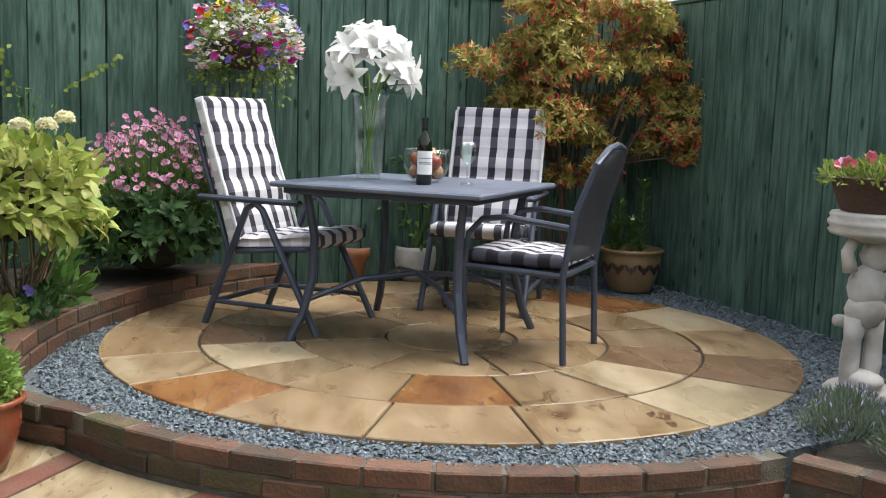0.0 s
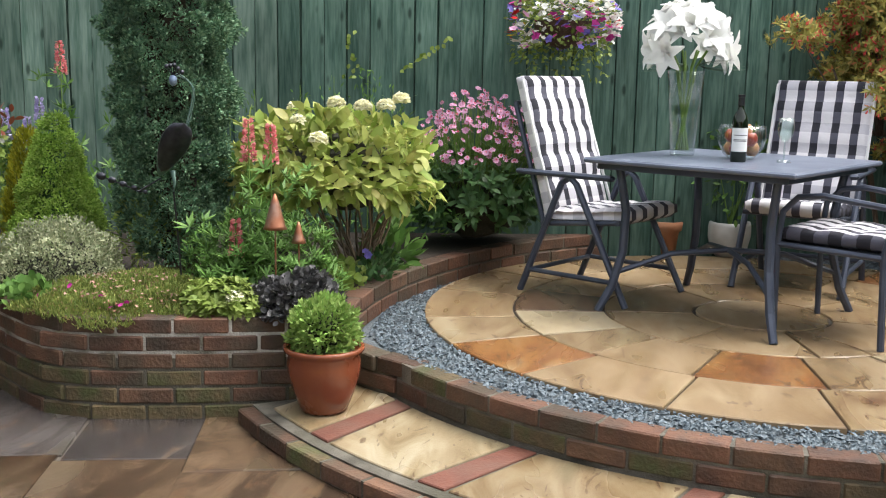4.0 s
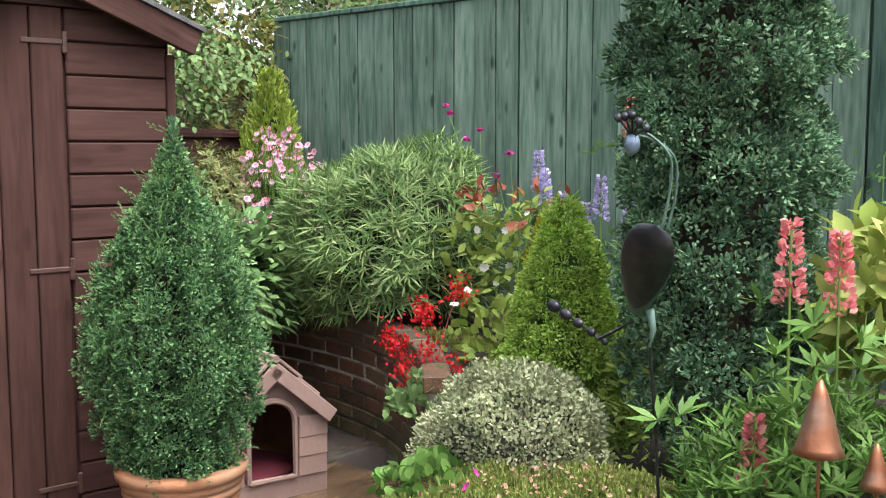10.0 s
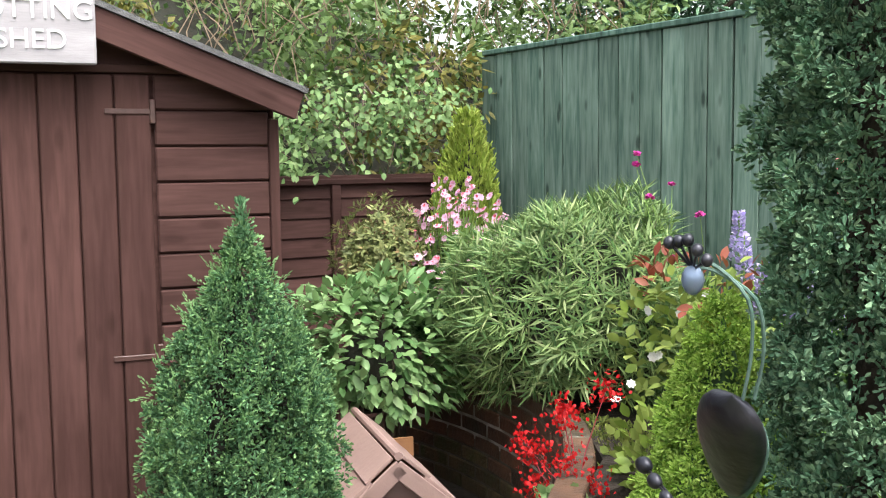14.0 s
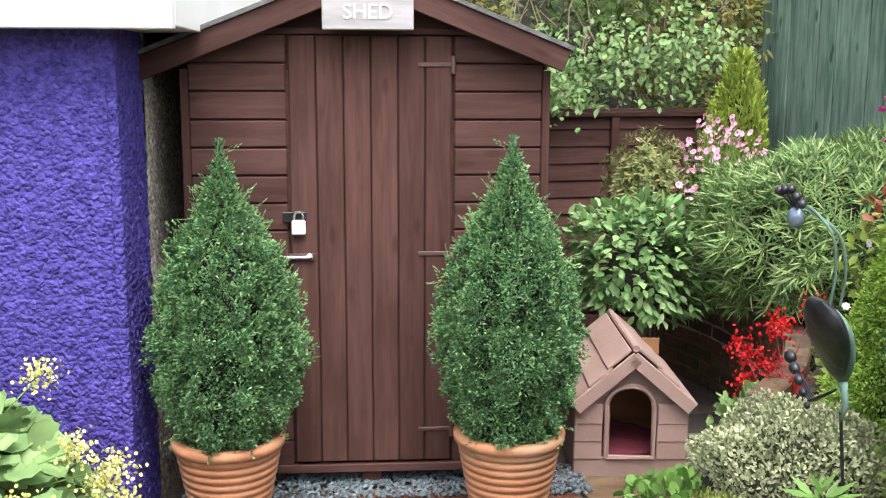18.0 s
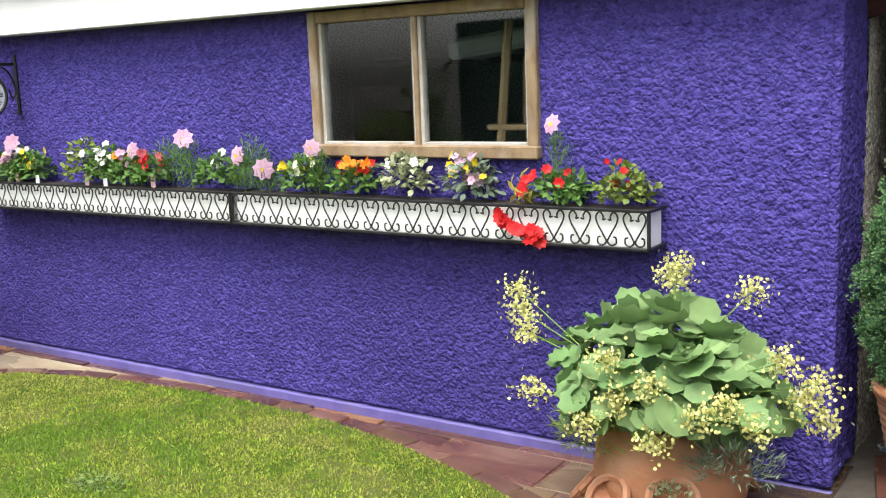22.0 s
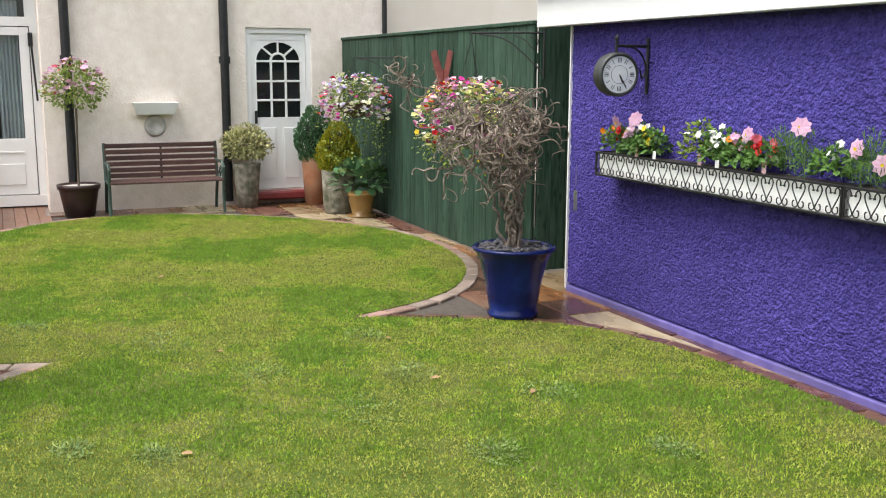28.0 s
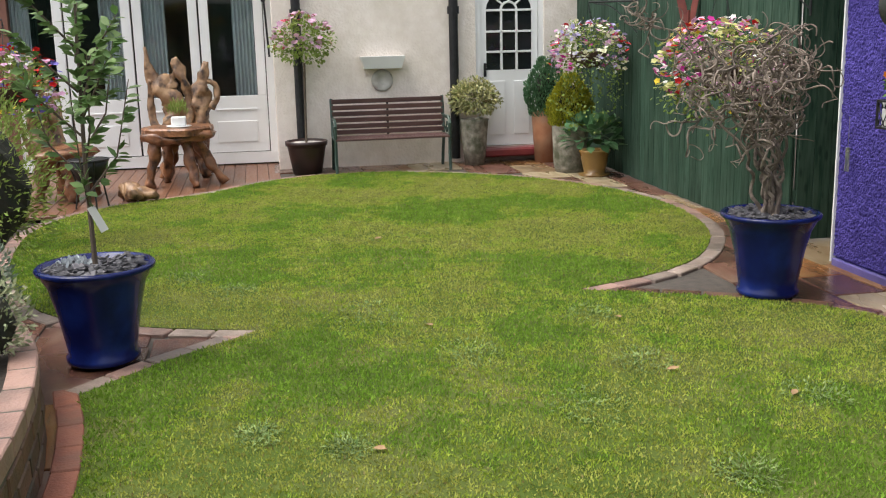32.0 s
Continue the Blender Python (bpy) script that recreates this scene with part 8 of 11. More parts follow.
Lg = RS.uniform(0.012, 0.025, n) * (1 - 0.05 * patch)
P = np.stack([x, y, 0.008 + 0.09 * np.clip((x + 0.5) / 0.9, 0, 1)], 1)
GRASS_A = leaf("grass_green", (0.235, 0.325, 0.036), (0.375, 0.44, 0.068), 0.15, 0.6, 0.3, 0.12)
GRASS_B = leaf("grass_yellow", (0.29, 0.32, 0.055), (0.41, 0.42, 0.1), 0.15, 0.6, 0.3, 0.12)
GRASS_C = leaf("grass_dark", (0.135, 0.25, 0.024), (0.21, 0.33, 0.042), 0.15, 0.6, 0.3, 0.12)
GRASS_D = leaf("grass_dry", (0.2, 0.17, 0.06), (0.34, 0.29, 0.13), 0.2, 0.7, 0.2, 0.15)
pick = patch + RS.normal(0, 0.5, n)
dry = RS.rand(n) < 0.02 + 0.08 * (patch > 1.9)
for nm, mat, sel in (("grass_green", GRASS_A, (pick > -0.75) & (pick < 0.8)), ("grass_yellow", GRASS_B, pick >= 0.8), ("grass_dark", GRASS_C, pick <= -0.75), ("grass_dry", GRASS_D, None)):
    sel = dry if sel is None else sel & ~dry
    me = leaf_mesh("grass", mat, P[sel], A[sel], RS.normal(size=(sel.sum(), 3)), Lg[sel], 0.0064, "blade")
    tagged(part("grass", me, None), "short mown lawn grass with yellow and dark patches", "grass", kind="stuff")

WEEDLEAF = leaf("lawn_weed_leaf", (0.1, 0.175, 0.045), (0.26, 0.33, 0.12), 0.3, 0.6, 0.2)
for i, (wx, wy, s) in enumerate(((-4.96, -2.94, 0.22), (-4.2, -2.54, 0.16), (-3.46, -2.22, 0.17), (-3.25, -3.18, 0.1), (-6.07, -3.9, 0.16), (-3.92, -1.82, 0.14), (-2.74, -1.9, 0.12), (-3.44, -3.5, 0.09), (-5.64, -3.63, 0.14), (-4.68, -1.8, 0.13), (-3.35, -1.3, 0.14), (-2.5, -1.2, 0.1))):
    o = plant("lawn_weed", "flat wispy grey-green weed clump in the mown lawn", "weed", "weeds in the lawn")
    n2 = 280
    a, r = RS.uniform(0, 6.28, n2), RS.rand(n2) ** 0.8 * s * 1.3
    C = np.stack([wx + r * np.cos(a), wy + r * np.sin(a) * 0.7, np.full(n2, 0.022)], 1)
    foliage(o, WEEDLEAF, C, jitter(np.stack([np.cos(a), np.sin(a), 0.12 + 0 * a], 1), 0.6), jitter(np.tile(UP, (n2, 1)), 0.4), RS.uniform(0.014, 0.036, n2), RS.uniform(0.004, 0.008, n2), "blade")
DRY = leaf("dry_brown_leaf", (0.185, 0.0962, 0.0444), (0.37, 0.2442, 0.1332), 0.2, 0.7, 0.1)
for x, y, a in ((-4.7, -2.66, 0.4), (-3.76, -1.77, 1.5), (-3.35, -1.41, 2.4), (-3.22, -3.1, 0.9), (-6.88, -2.67, 2.0), (-4.6, -1.7, 0.2)):
    o = plant("fallen_leaf", "curled dry brown leaf lying on the lawn", "leaf", "fallen leaves")
    foliage(o, DRY, [(x, y, 0.024)], [(math.cos(a), math.sin(a), 0.15)], [(0.2, 0, 1)], 0.06, 0.03, "oval", "blade")

# ---- conifers in the ribbed pots ----
POT_CONIFER = profile(((0, 0.14), (0.07, 0.168), (0.24, 0.215), (0.4, 0.228), (0.535, 0.206), (0.69, 0.152), (0.785, 0.104), (0.88, 0.052), (0.94, 0.026), (1, 0.008)))


def pot_conifer(at, turn):
    owner = plant("potted_conifer", "bushy green pointed conifer growing in a ribbed pot", "shrub", "conifers by the shed door")
    P, D = column(3000, (0, 0), 0.36, 1.37, POT_CONIFER, 3, 0.34, 5.0, 0.4)
    gap = lumps(np.stack([D[:, 0] * 2.0, D[:, 1] * 2.0, P[:, 2] * 8.0], 1), 28, 3.6, 1.0)
    P, D = P[gap > 0.3], D[gap > 0.3]
    Q, A, N, t = clumps(P, D, 16, 0.038, 0.45)
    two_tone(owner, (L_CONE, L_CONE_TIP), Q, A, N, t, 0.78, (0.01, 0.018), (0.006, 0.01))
    P, D = column(420, (0, 0), 0.4, 1.4, POT_CONIFER, 3, 0.34, 5.0, 0.1)
    Q, A, N, t = fans(P - D * 0.02, D, 16, 0.07, 0.016, 0.6, 0.35)
    foliage(owner, L_CONE_TIP, Q, A, N, RS.uniform(0.009, 0.015, len(Q)), RS.uniform(0.004, 0.006, len(Q)), "tuft", "shoot")
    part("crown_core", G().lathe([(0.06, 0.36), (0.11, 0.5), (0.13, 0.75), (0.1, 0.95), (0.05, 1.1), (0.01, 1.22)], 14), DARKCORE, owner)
    T = np.stack([RS.normal(0, 0.006, 120), RS.normal(0, 0.006, 120), RS.uniform(1.26, 1.43, 120)], 1)
    foliage(owner, L_CONE, T, jitter(np.tile(UP, (120, 1)), 0.4), jitter(np.tile([1, 0, 0], (120, 1)), 0.5), 0.024, 0.008, "tuft", "leader_shoot")
    part("trunk", G().tube([(0, 0, 0.33), (0, 0, 0.6)], 0.02, 8), BARK, owner)
    owner.location, owner.rotation_euler = at, (0, 0, radians(turn))
    return owner


first = pot_conifer((0.32, 0.11, 0.06), 0)
copy_thing(first, pose(1.326, 0.07, 0.075, 0, 0, 130))

# ---- the flower bed ----
TALL = plant("columnar_conifer", "tall dense blue-green columnar conifer with brown gaps", "tree")
TX, TY = 2.476, -1.055
P, D = column(6200, (TX, TY), 0.56, 3.2, profile(((0, 0.16), (0.06, 0.22), (0.2, 0.25), (0.5, 0.27), (0.75, 0.255), (0.9, 0.17), (1, 0.02))), 8, 0.26, 3.8, 0.3)
gap = lumps(np.stack([D[:, 0] * 2.2, D[:, 1] * 2.2, P[:, 2] * 7.0], 1), 18, 2.6, 1.0)
P, D = P[gap > 0.22], D[gap > 0.22]
Q, A, N, t = clumps(P, D, 17, 0.046, 0.5)
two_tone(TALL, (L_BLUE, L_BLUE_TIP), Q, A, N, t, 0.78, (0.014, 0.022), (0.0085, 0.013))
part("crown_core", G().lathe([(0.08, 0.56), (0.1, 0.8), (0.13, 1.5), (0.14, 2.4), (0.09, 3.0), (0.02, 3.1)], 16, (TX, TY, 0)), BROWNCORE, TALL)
part("trunk", G().tube([(TX, TY, 0.4), (TX, TY, 0.75)], [0.06, 0.05], 10).tube([(TX - 0.07, TY - 0.04, 0.4), (TX - 0.09, TY - 0.09, 0.75)], 0.03, 8).tube([(TX + 0.07, TY - 0.04, 0.4), (TX + 0.1, TY - 0.09, 0.75)], 0.03, 8), BARK, TALL)

CONE = plant("dwarf_spruce", "small bright green cone-shaped spruce in the bed", "shrub")
P, D = column(1500, (2.48, -0.44), 0.46, 1.25, lambda t: 0.24 * (1 - t) ** 0.72 + 0.012, 9, 0.16, 7.0, 0.16)
Q, A, N, t = clumps(P, D, 24, 0.04, 0.2)
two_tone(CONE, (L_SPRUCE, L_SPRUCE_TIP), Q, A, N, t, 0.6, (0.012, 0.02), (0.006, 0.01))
part("crown_core", G().lathe([(0.18, 0.44), (0.13, 0.7), (0.05, 1.05), (0.0, 1.2)], 14, (2.48, -0.44, 0)), L_DARK, CONE)
GOLD = plant("golden_conifer", "narrow golden conifer behind the dwarf spruce", "shrub")
P, D = column(2600, (2.64, -0.2), 0.5, 1.16, lambda t: 0.14 * (1 - t) ** 0.6 + 0.01, 10, 0.2, 6.0)
foliage(GOLD, L_GOLD, P, jitter(D * 0.4 + UP, 0.3), jitter(D, 0.6), 0.04, 0.012, "tuft")
core(GOLD, (2.64, -0.2, 0.7), (0.08, 0.08, 0.25), 2, DARKCORE)

WIL = plant("willow_leaved_shrub", "rounded shrub with narrow pointed green leaves", "shrub")
P, D = mound(1700, (2.92, 1.12, 0.95), (0.5, 0.5, 0.48), 11, -0.6, 0.2, 2.5, 0.25)
rosettes(WIL, L_WILLOW, P, unit(D + UP * 0.6), 9, 0.1, 0.1)
core(WIL, (2.92, 1.12, 0.9), (0.36, 0.36, 0.36), 5, DARKCORE)

EUO = plant("variegated_euonymus", "low silvery variegated shrub spilling over the wall", "shrub")
P, D = mound(15000, (2.05, -0.64, 0.49), (0.3, 0.31, 0.28), 12, -0.05, 0.18, 3.5, 0.3)
foliage(EUO, L_VARI, P, jitter(D + UP * 0.2, 0.7), jitter(D, 0.6), RS.uniform(0.011, 0.02, len(P)), RS.uniform(0.006, 0.011, len(P)), "oval")
core(EUO, (2.05, -0.64, 0.46), (0.25, 0.26, 0.23), 6, DARKCORE)

HEATH = plant("heath_carpet", "low yellow-green heath carpet with a few pink flowers", "ground cover", kind="")
P, D = mound(24000, (1.8, -1.14, 0.47), (0.36, 0.46, 0.11), 13, 0.0, 0.25, 5.0, 0.35)
foliage(HEATH, L_HEATH, P, jitter(D * 0.3 + UP, 0.5), jitter(D, 0.8), RS.uniform(0.012, 0.03, len(P)), 0.006, "tuft")
core(HEATH, (1.8, -1.14, 0.45), (0.31, 0.41, 0.075), 7, DARKCORE)
C = np.array((1.8, -1.14, 0.49)) + sphere_dirs(420, 0.3) * np.array([0.36, 0.46, 0.11])
flowers(HEATH, leaf("heath_bronze", (0.25, 0.14, 0.07), (0.42, 0.27, 0.22), 0.2, 0.6, 0.2), C, 0.008, 4, name="bud")
flowers(HEATH, P_MAG, [(1.62, -0.94, 0.585), (1.56, -1.1, 0.56), (1.5, -1.2, 0.54), (1.49, -1.22, 0.545), (1.48, -1.18, 0.535), (1.52, -1.23, 0.55), (1.7, -0.88, 0.59), (1.56, -0.83, 0.55), (1.82, -1.38, 0.59)], 0.014, name="pink_flower")

PALE_TWIG = surf("pale_brown_twig", (0.1258, 0.0888, 0.0555), (0.222, 0.1628, 0.111), 30, 0.85, 0.5, 60)
HYD = plant("hydrangea", "yellow-green leaved hydrangea with cream flower heads", "shrub")
P, D = mound(1750, (2.73, -1.8, 0.98), (0.43, 0.49, 0.29), 14, -0.5, 0.24, 3.2, 0.45)
A = jitter(D * 0.7, 0.6)
foliage(HYD, L_HYD, P, A, jitter(unit(D + UP * 0.7), 0.35), RS.uniform(0.06, 0.115, len(P)), RS.uniform(0.034, 0.058, len(P)), "oval")
core(HYD, (2.76, -1.8, 0.98), (0.29, 0.35, 0.18), 8, DARKCORE)
rt = [(2.78 + 0.06 * math.cos(i), -1.9 + 0.06 * math.sin(i), 0.42) for i in range(26)]
tp = [(2.76 + 0.3 * math.cos(i * 2.4), -1.86 + 0.32 * math.sin(i * 2.4), 0.95) for i in range(26)]
stems(HYD, PALE_TWIG, rt, tp, 0.006, 0.05)
heads = [(2.28, -1.83, 1.17), (2.5, -1.86, 1.33), (2.5, -1.99, 1.315), (2.5, -2.1, 1.32), (2.58, -2.16, 1.35), (2.4, -1.7, 1.25), (2.7, -1.6, 1.3)]
for i, c in enumerate(heads):
    k = 140 if i < 5 else 60
    D2 = sphere_dirs(k, -0.3)
    rr = 0.036 if i in (0, 1, 2, 3, 4) else 0.03
    flowers(HYD, P_CREAM, np.array(c) + D2 * rr * np.array([1, 1, 0.9]), 0.014, 4, name="flower_head", label="domed cream flower head")


def lupin(at, z0, z1, mat, group, fol=True, name="lupin", label="tall lupin spire rising from the bed"):
    o = plant(name, label, "flower", group)
    n2 = 150
    t = RS.rand(n2)
    a = RS.uniform(0, 6.28, n2)
    h0 = z1 - min(0.18, (z1 - z0) * 0.4)
    r = 0.023 * (1 - 0.75 * t)
    C = np.stack([at[0] + r * np.cos(a), at[1] + r * np.sin(a), h0 + t * (z1 - h0)], 1)
    D2 = np.stack([np.cos(a), np.sin(a), 0.5 + 0 * a], 1)
    foliage(o, mat, C, D2, jitter(D2, 0.5), 0.02, 0.016, "oval", "flower_spike")
    stems(o, STEMGREEN, [(at[0], at[1], z0)], [(at[0], at[1], z1)], 0.004, 0.01, "stem")
    if fol:
        C = np.stack([at[0] + RS.normal(0, 0.09, 26), at[1] + RS.normal(0, 0.09, 26), RS.uniform(z0 + 0.1, h0, 26)], 1)
        rosettes(o, L_MID, C, jitter(np.tile(UP, (26, 1)), 0.5), 8, 0.075, 0.22, "blade", 1.0, "leaf_mass")
    return o


for x, y, z in ((3.19, 0.41, 1.41), (3.16, 0.34, 1.33), (3.13, 0.2, 1.24), (3.13, -0.01, 1.31), (3.1, 0.05, 1.2), (3.22, -0.08, 1.22)):
    lupin((x, y), 0.5, z, P_LILAC, "violet lupins", label="lilac and white lupin spire by the fence")
lupin((3.16, -0.13), 0.5, 1.62, P_CORAL, "red lupins", label="tall rose-red lupin spire by the fence")
for x, y, z in ((1.97, -1.6, 1.27), (2.03, -1.68, 1.25), (1.93, -1.55, 0.84)):
    lupin((x, y), 0.43, z, P_CORAL, "red lupins", label="coral-red lupin spire in the flower bed")

POL = plant("leafy_perennial", "clump of narrow light green leaves round the copper bells", "plant")
P, D = mound(640, (2.12, -1.62, 0.55), (0.3, 0.32, 0.3), 15, -0.2, 0.2, 3, 0.6)
rosettes(POL, L_MID, P, unit(D * 0.4 + UP), 7, 0.066, 0.17)
core(POL, (2.15, -1.62, 0.5), (0.2, 0.22, 0.18), 3, DARKCORE)
HEU = plant("purple_heuchera", "mound of crinkled purple-black leaves", "plant")
P, D = mound(1300, (1.72, -1.88, 0.5), (0.18, 0.2, 0.16), 16, 0.0, 0.15, 3, 0.5)
foliage(HEU, L_PURPLE, P, jitter(D * 0.8 + UP * 0.1, 0.45), jitter(D + UP, 0.4), RS.uniform(0.022, 0.038, len(P)), RS.uniform(0.022, 0.036, len(P)), "scallop")
stems(HEU, STEMGREEN, [(1.72, -1.88, 0.46)] * 12, [(1.72 + 0.12 * math.cos(i * 2.1), -1.88 + 0.13 * math.sin(i * 2.1), 0.6) for i in range(12)], 0.003, 0.02)
SED = plant("lime_stonecrop", "rosettes of lime-green fleshy leaves", "plant")
P, D = mound(260, (1.66, -1.58, 0.5), (0.14, 0.17, 0.12), 17, 0.0, 0.2, 3, 0.4)
rosettes(SED, L_LIME, P, unit(D + UP * 0.6), 7, 0.04, 0.45, "oval")
flowers(SED, P_CREAM, np.array((1.58, -1.66, 0.57)) + sphere_dirs(70, 0) * 0.035, 0.008, 4, name="flower_head", label="pale flower head")


def patch_plant(name, label, c, size, mat, n, length, width, kind="oval", seed=1, ros=0, category="plant"):
    o = plant(name, label, category)
    P, D = mound(n, c, size, seed, -0.1, 0.22, 3, 0.5)
    if ros:
        rosettes(o, mat, P, unit(D * 0.6 + UP * 0.7), ros, length, width, kind)
    else:
        foliage(o, mat, P, jitter(D + UP * 0.3, 0.5), jitter(D, 0.5), RS.uniform(0.7, 1.2, len(P)) * length, RS.uniform(0.7, 1.2, len(P)) * length * width, kind)
    return o


patch_plant("fern", "upright pale green fern fronds", (2.35, -0.95, 0.55), (0.14, 0.16, 0.4), L_LIME, 420, 0.05, 0.3, "blade", 21)
patch_plant("bergenia", "broad glossy green leaves along the low wall", (3.1, -2.02, 0.45), (0.24, 0.12, 0.22), L_MID, 90, 0.1, 0.62, "oval", 22)
patch_plant("cranesbill", "low lime-green leafy plant at the wall corner", (2.42, -1.9, 0.45), (0.2, 0.1, 0.12), L_LIME, 160, 0.045, 0.9, "round", 23)
patch_plant("low_greenery", "low dark green leafy plants under the shrubs", (2.8, -2.0, 0.45), (0.36, 0.1, 0.13), L_DARK, 320, 0.05, 0.6, "oval", 24)
patch_plant("strawberry_plant", "mid-green strawberry leaves over the wall edge", (2.2, -0.06, 0.5), (0.15, 0.15, 0.12), L_ALCH, 220, 0.042, 0.85, "scallop", 25)
patch_plant("alpine_cushion", "small round green leaves on the wall's edge", (1.68, -0.72, 0.5), (0.12, 0.16, 0.09), L_MID, 200, 0.035, 0.9, "round", 26)
patch_plant("moss_carpet", "low yellow-brown mossy carpet on the high bed", (2.75, 0.55, 0.56), (0.14, 0.34, 0.07), L_HEATH, 1500, 0.02, 0.5, "tuft", 27)
patch_plant("bed_fill_middle", "mixed green leaves filling the middle of the bed", (2.7, -0.05, 0.55), (0.25, 0.35, 0.28), L_LIME, 420, 0.055, 0.7, "oval", 28)
patch_plant("bed_fill_fence", "mixed green stems and leaves along the fence", (3.35, -0.6, 0.55), (0.28, 0.9, 0.4), L_MID, 900, 0.06, 0.35, "blade", 29)
patch_plant("bed_fill_south", "tall soft green growth behind the hydrangea", (3.5, -1.75, 0.6), (0.24, 0.55, 0.62), L_MID, 900, 0.06, 0.3, "blade", 30)
SPRIG = plant("wispy_sprigs", "thin upright green sprigs against the fence", "plant")
for cx, cy, h in ((3.75, -1.55, 1.45), (3.78, -1.75, 1.5), (3.72, -1.35, 1.4), (3.6, -0.95, 1.4), (3.8, -1.9, 1.4), (3.62, -1.1, 1.35)):
    n2 = 90
    t = RS.rand(n2)
    C = np.stack([cx + RS.normal(0, 0.03, n2), cy + RS.normal(0, 0.04, n2), 0.7 + t * (h - 0.7)], 1)
    foliage(SPRIG, L_MID, C, jitter(np.tile(UP, (n2, 1)), 0.7), RS.normal(size=(n2, 3)), 0.04, 0.012)
    stems(SPRIG, STEMGREEN, [(cx, cy, 0.45)], [(cx, cy, h)], 0.003, 0.02, "stem")
IVY = plant("ivy_sprig", "small ivy sprigs clinging to the green fence", "plant")
C = np.stack([4.07 + RS.normal(0, 0.02, 24), -2.05 + np.linspace(-0.15, 0.15, 24), 1.7 - np.linspace(0, 0.2, 24)], 1)
foliage(IVY, L_LIME, C, jitter(np.tile([-0.4, -0.5, 0.1], (24, 1)), 0.6), np.tile([-1, 0, 0.4], (24, 1)), 0.036, 0.028, "oval")
C = np.stack([3.98 + RS.normal(0, 0.02, 16), -1.6 + RS.normal(0, 0.03, 16), RS.uniform(1.45, 1.75, 16)], 1)
foliage(IVY, L_LIME, C, jitter(np.tile([-0.4, 0, 0.4], (16, 1)), 0.6), np.tile([-1, 0, 0.4], (16, 1)), 0.036, 0.028, "oval")


def astrantia(name, c, size, zf, zt, seed, n_fl, mat, lab):
    o = plant(name, lab, "plant", "pink-flowered perennials")
    P, D = mound(380, c, size, seed, -0.4, 0.2, 3, 0.4)
    rosettes(o, L_DARK, P, unit(D + UP * 0.4), 6, 0.085, 0.38, "oval")
    core(o, c, tuple(v * 0.7 for v in size), seed, DARKCORE)
    D2 = sphere_dirs(n_fl, 0.2)
    F = np.array((c[0], c[1], zf - 0.1)) + D2 * np.array([size[0] * 1.05, size[1] * 1.1, zt - zf + 0.1]) * RS.uniform(0.8, 1.05, (n_fl, 1))
    flowers(o, mat, F, 0.019, 8, (-0.6, -0.3, 0.7), "flower")
    flowers(o, P_ROSE, F + np.array([-0.004, -0.003, 0.006]), 0.008, 5, (-0.6, -0.3, 0.7), "flower_centre")
    R = [(c[0] + (p[0] - c[0]) * 0.5, c[1] + (p[1] - c[1]) * 0.5, c[2]) for p in F]
    stems(o, STEMGREEN, R, [tuple(p) for p in F], 0.002, 0.02)
    return o


astrantia("pink_perennial", (3.78, -2.42, 0.72), (0.36, 0.36, 0.3), 0.98, 1.38, 31, 420, P_PINK, "dark leafy perennial topped with many pink daisy flowers")
astrantia("pink_perennial", (2.62, 1.7, 0.9), (0.3, 0.28, 0.3), 0.98, 1.52, 32, 320, P_PALE, "leafy perennial with pale pink daisy flowers by the fence")
REDF = plant("red_astilbe", "feathery bright red flower plumes over the wall", "flower")
C = []
for cx, cy, cz in ((2.2, 0.15, 0.74), (2.28, 0.05, 0.7), (2.3, 0.1, 0.82), (2.35, 0.0, 0.62), (2.25, 0.2, 0.68), (2.36, 0.18, 0.8), (2.18, 0.05, 0.62), (2.42, 0.05, 0.9)):
    C.append(np.array([cx, cy, cz]) + RS.normal(0, 1, (95, 3)) * np.array([0.026, 0.026, 0.03]))
C = np.concatenate(C)
foliage(REDF, P_RED, C, jitter(np.tile(UP, (len(C), 1)), 1.0), RS.normal(size=(len(C), 3)), 0.016, 0.012, "oval", "flower_plume_mass")
stems(REDF, P_ROSE, [(2.35, 0.12, 0.5)] * 8, [(2.2, 0.15, 0.74), (2.28, 0.05, 0.7), (2.3, 0.1, 0.82), (2.35, 0.0, 0.62), (2.25, 0.2, 0.68), (2.36, 0.18, 0.8), (2.18, 0.05, 0.62), (2.42, 0.05, 0.9)], 0.002, 0.03)
ROSEB = plant("white_rose", "loose rose bush with white blooms and reddish young leaves", "shrub")
P, D = mound(420, (2.95, 0.3, 0.9), (0.26, 0.32, 0.34), 33, -0.5, 0.25, 3, 0.6)
foliage(ROSEB, L_LIME, P, jitter(D, 0.7), jitter(UP + D, 0.5), 0.055, 0.035, "oval")
P, D = mound(60, (2.92, 0.32, 1.1), (0.22, 0.28, 0.2), 34, 0.0, 0.3, 3, 0.4)
foliage(ROSEB, leaf("red_young_leaf", (0.1776, 0.037, 0.0222), (0.2664, 0.0962, 0.0518), 0.2, 0.45, 0.2), P, jitter(D, 0.6), jitter(UP + D, 0.5), 0.06, 0.03, "oval", "young_foliage")
flowers(ROSEB, P_WHITE, np.array((2.8, 0.25, 0.98)) + RS.normal(0, 1, (11, 3)) * np.array([0.1, 0.14, 0.12]), 0.02, 7, (-0.7, -0.5, 0.4), "bloom")
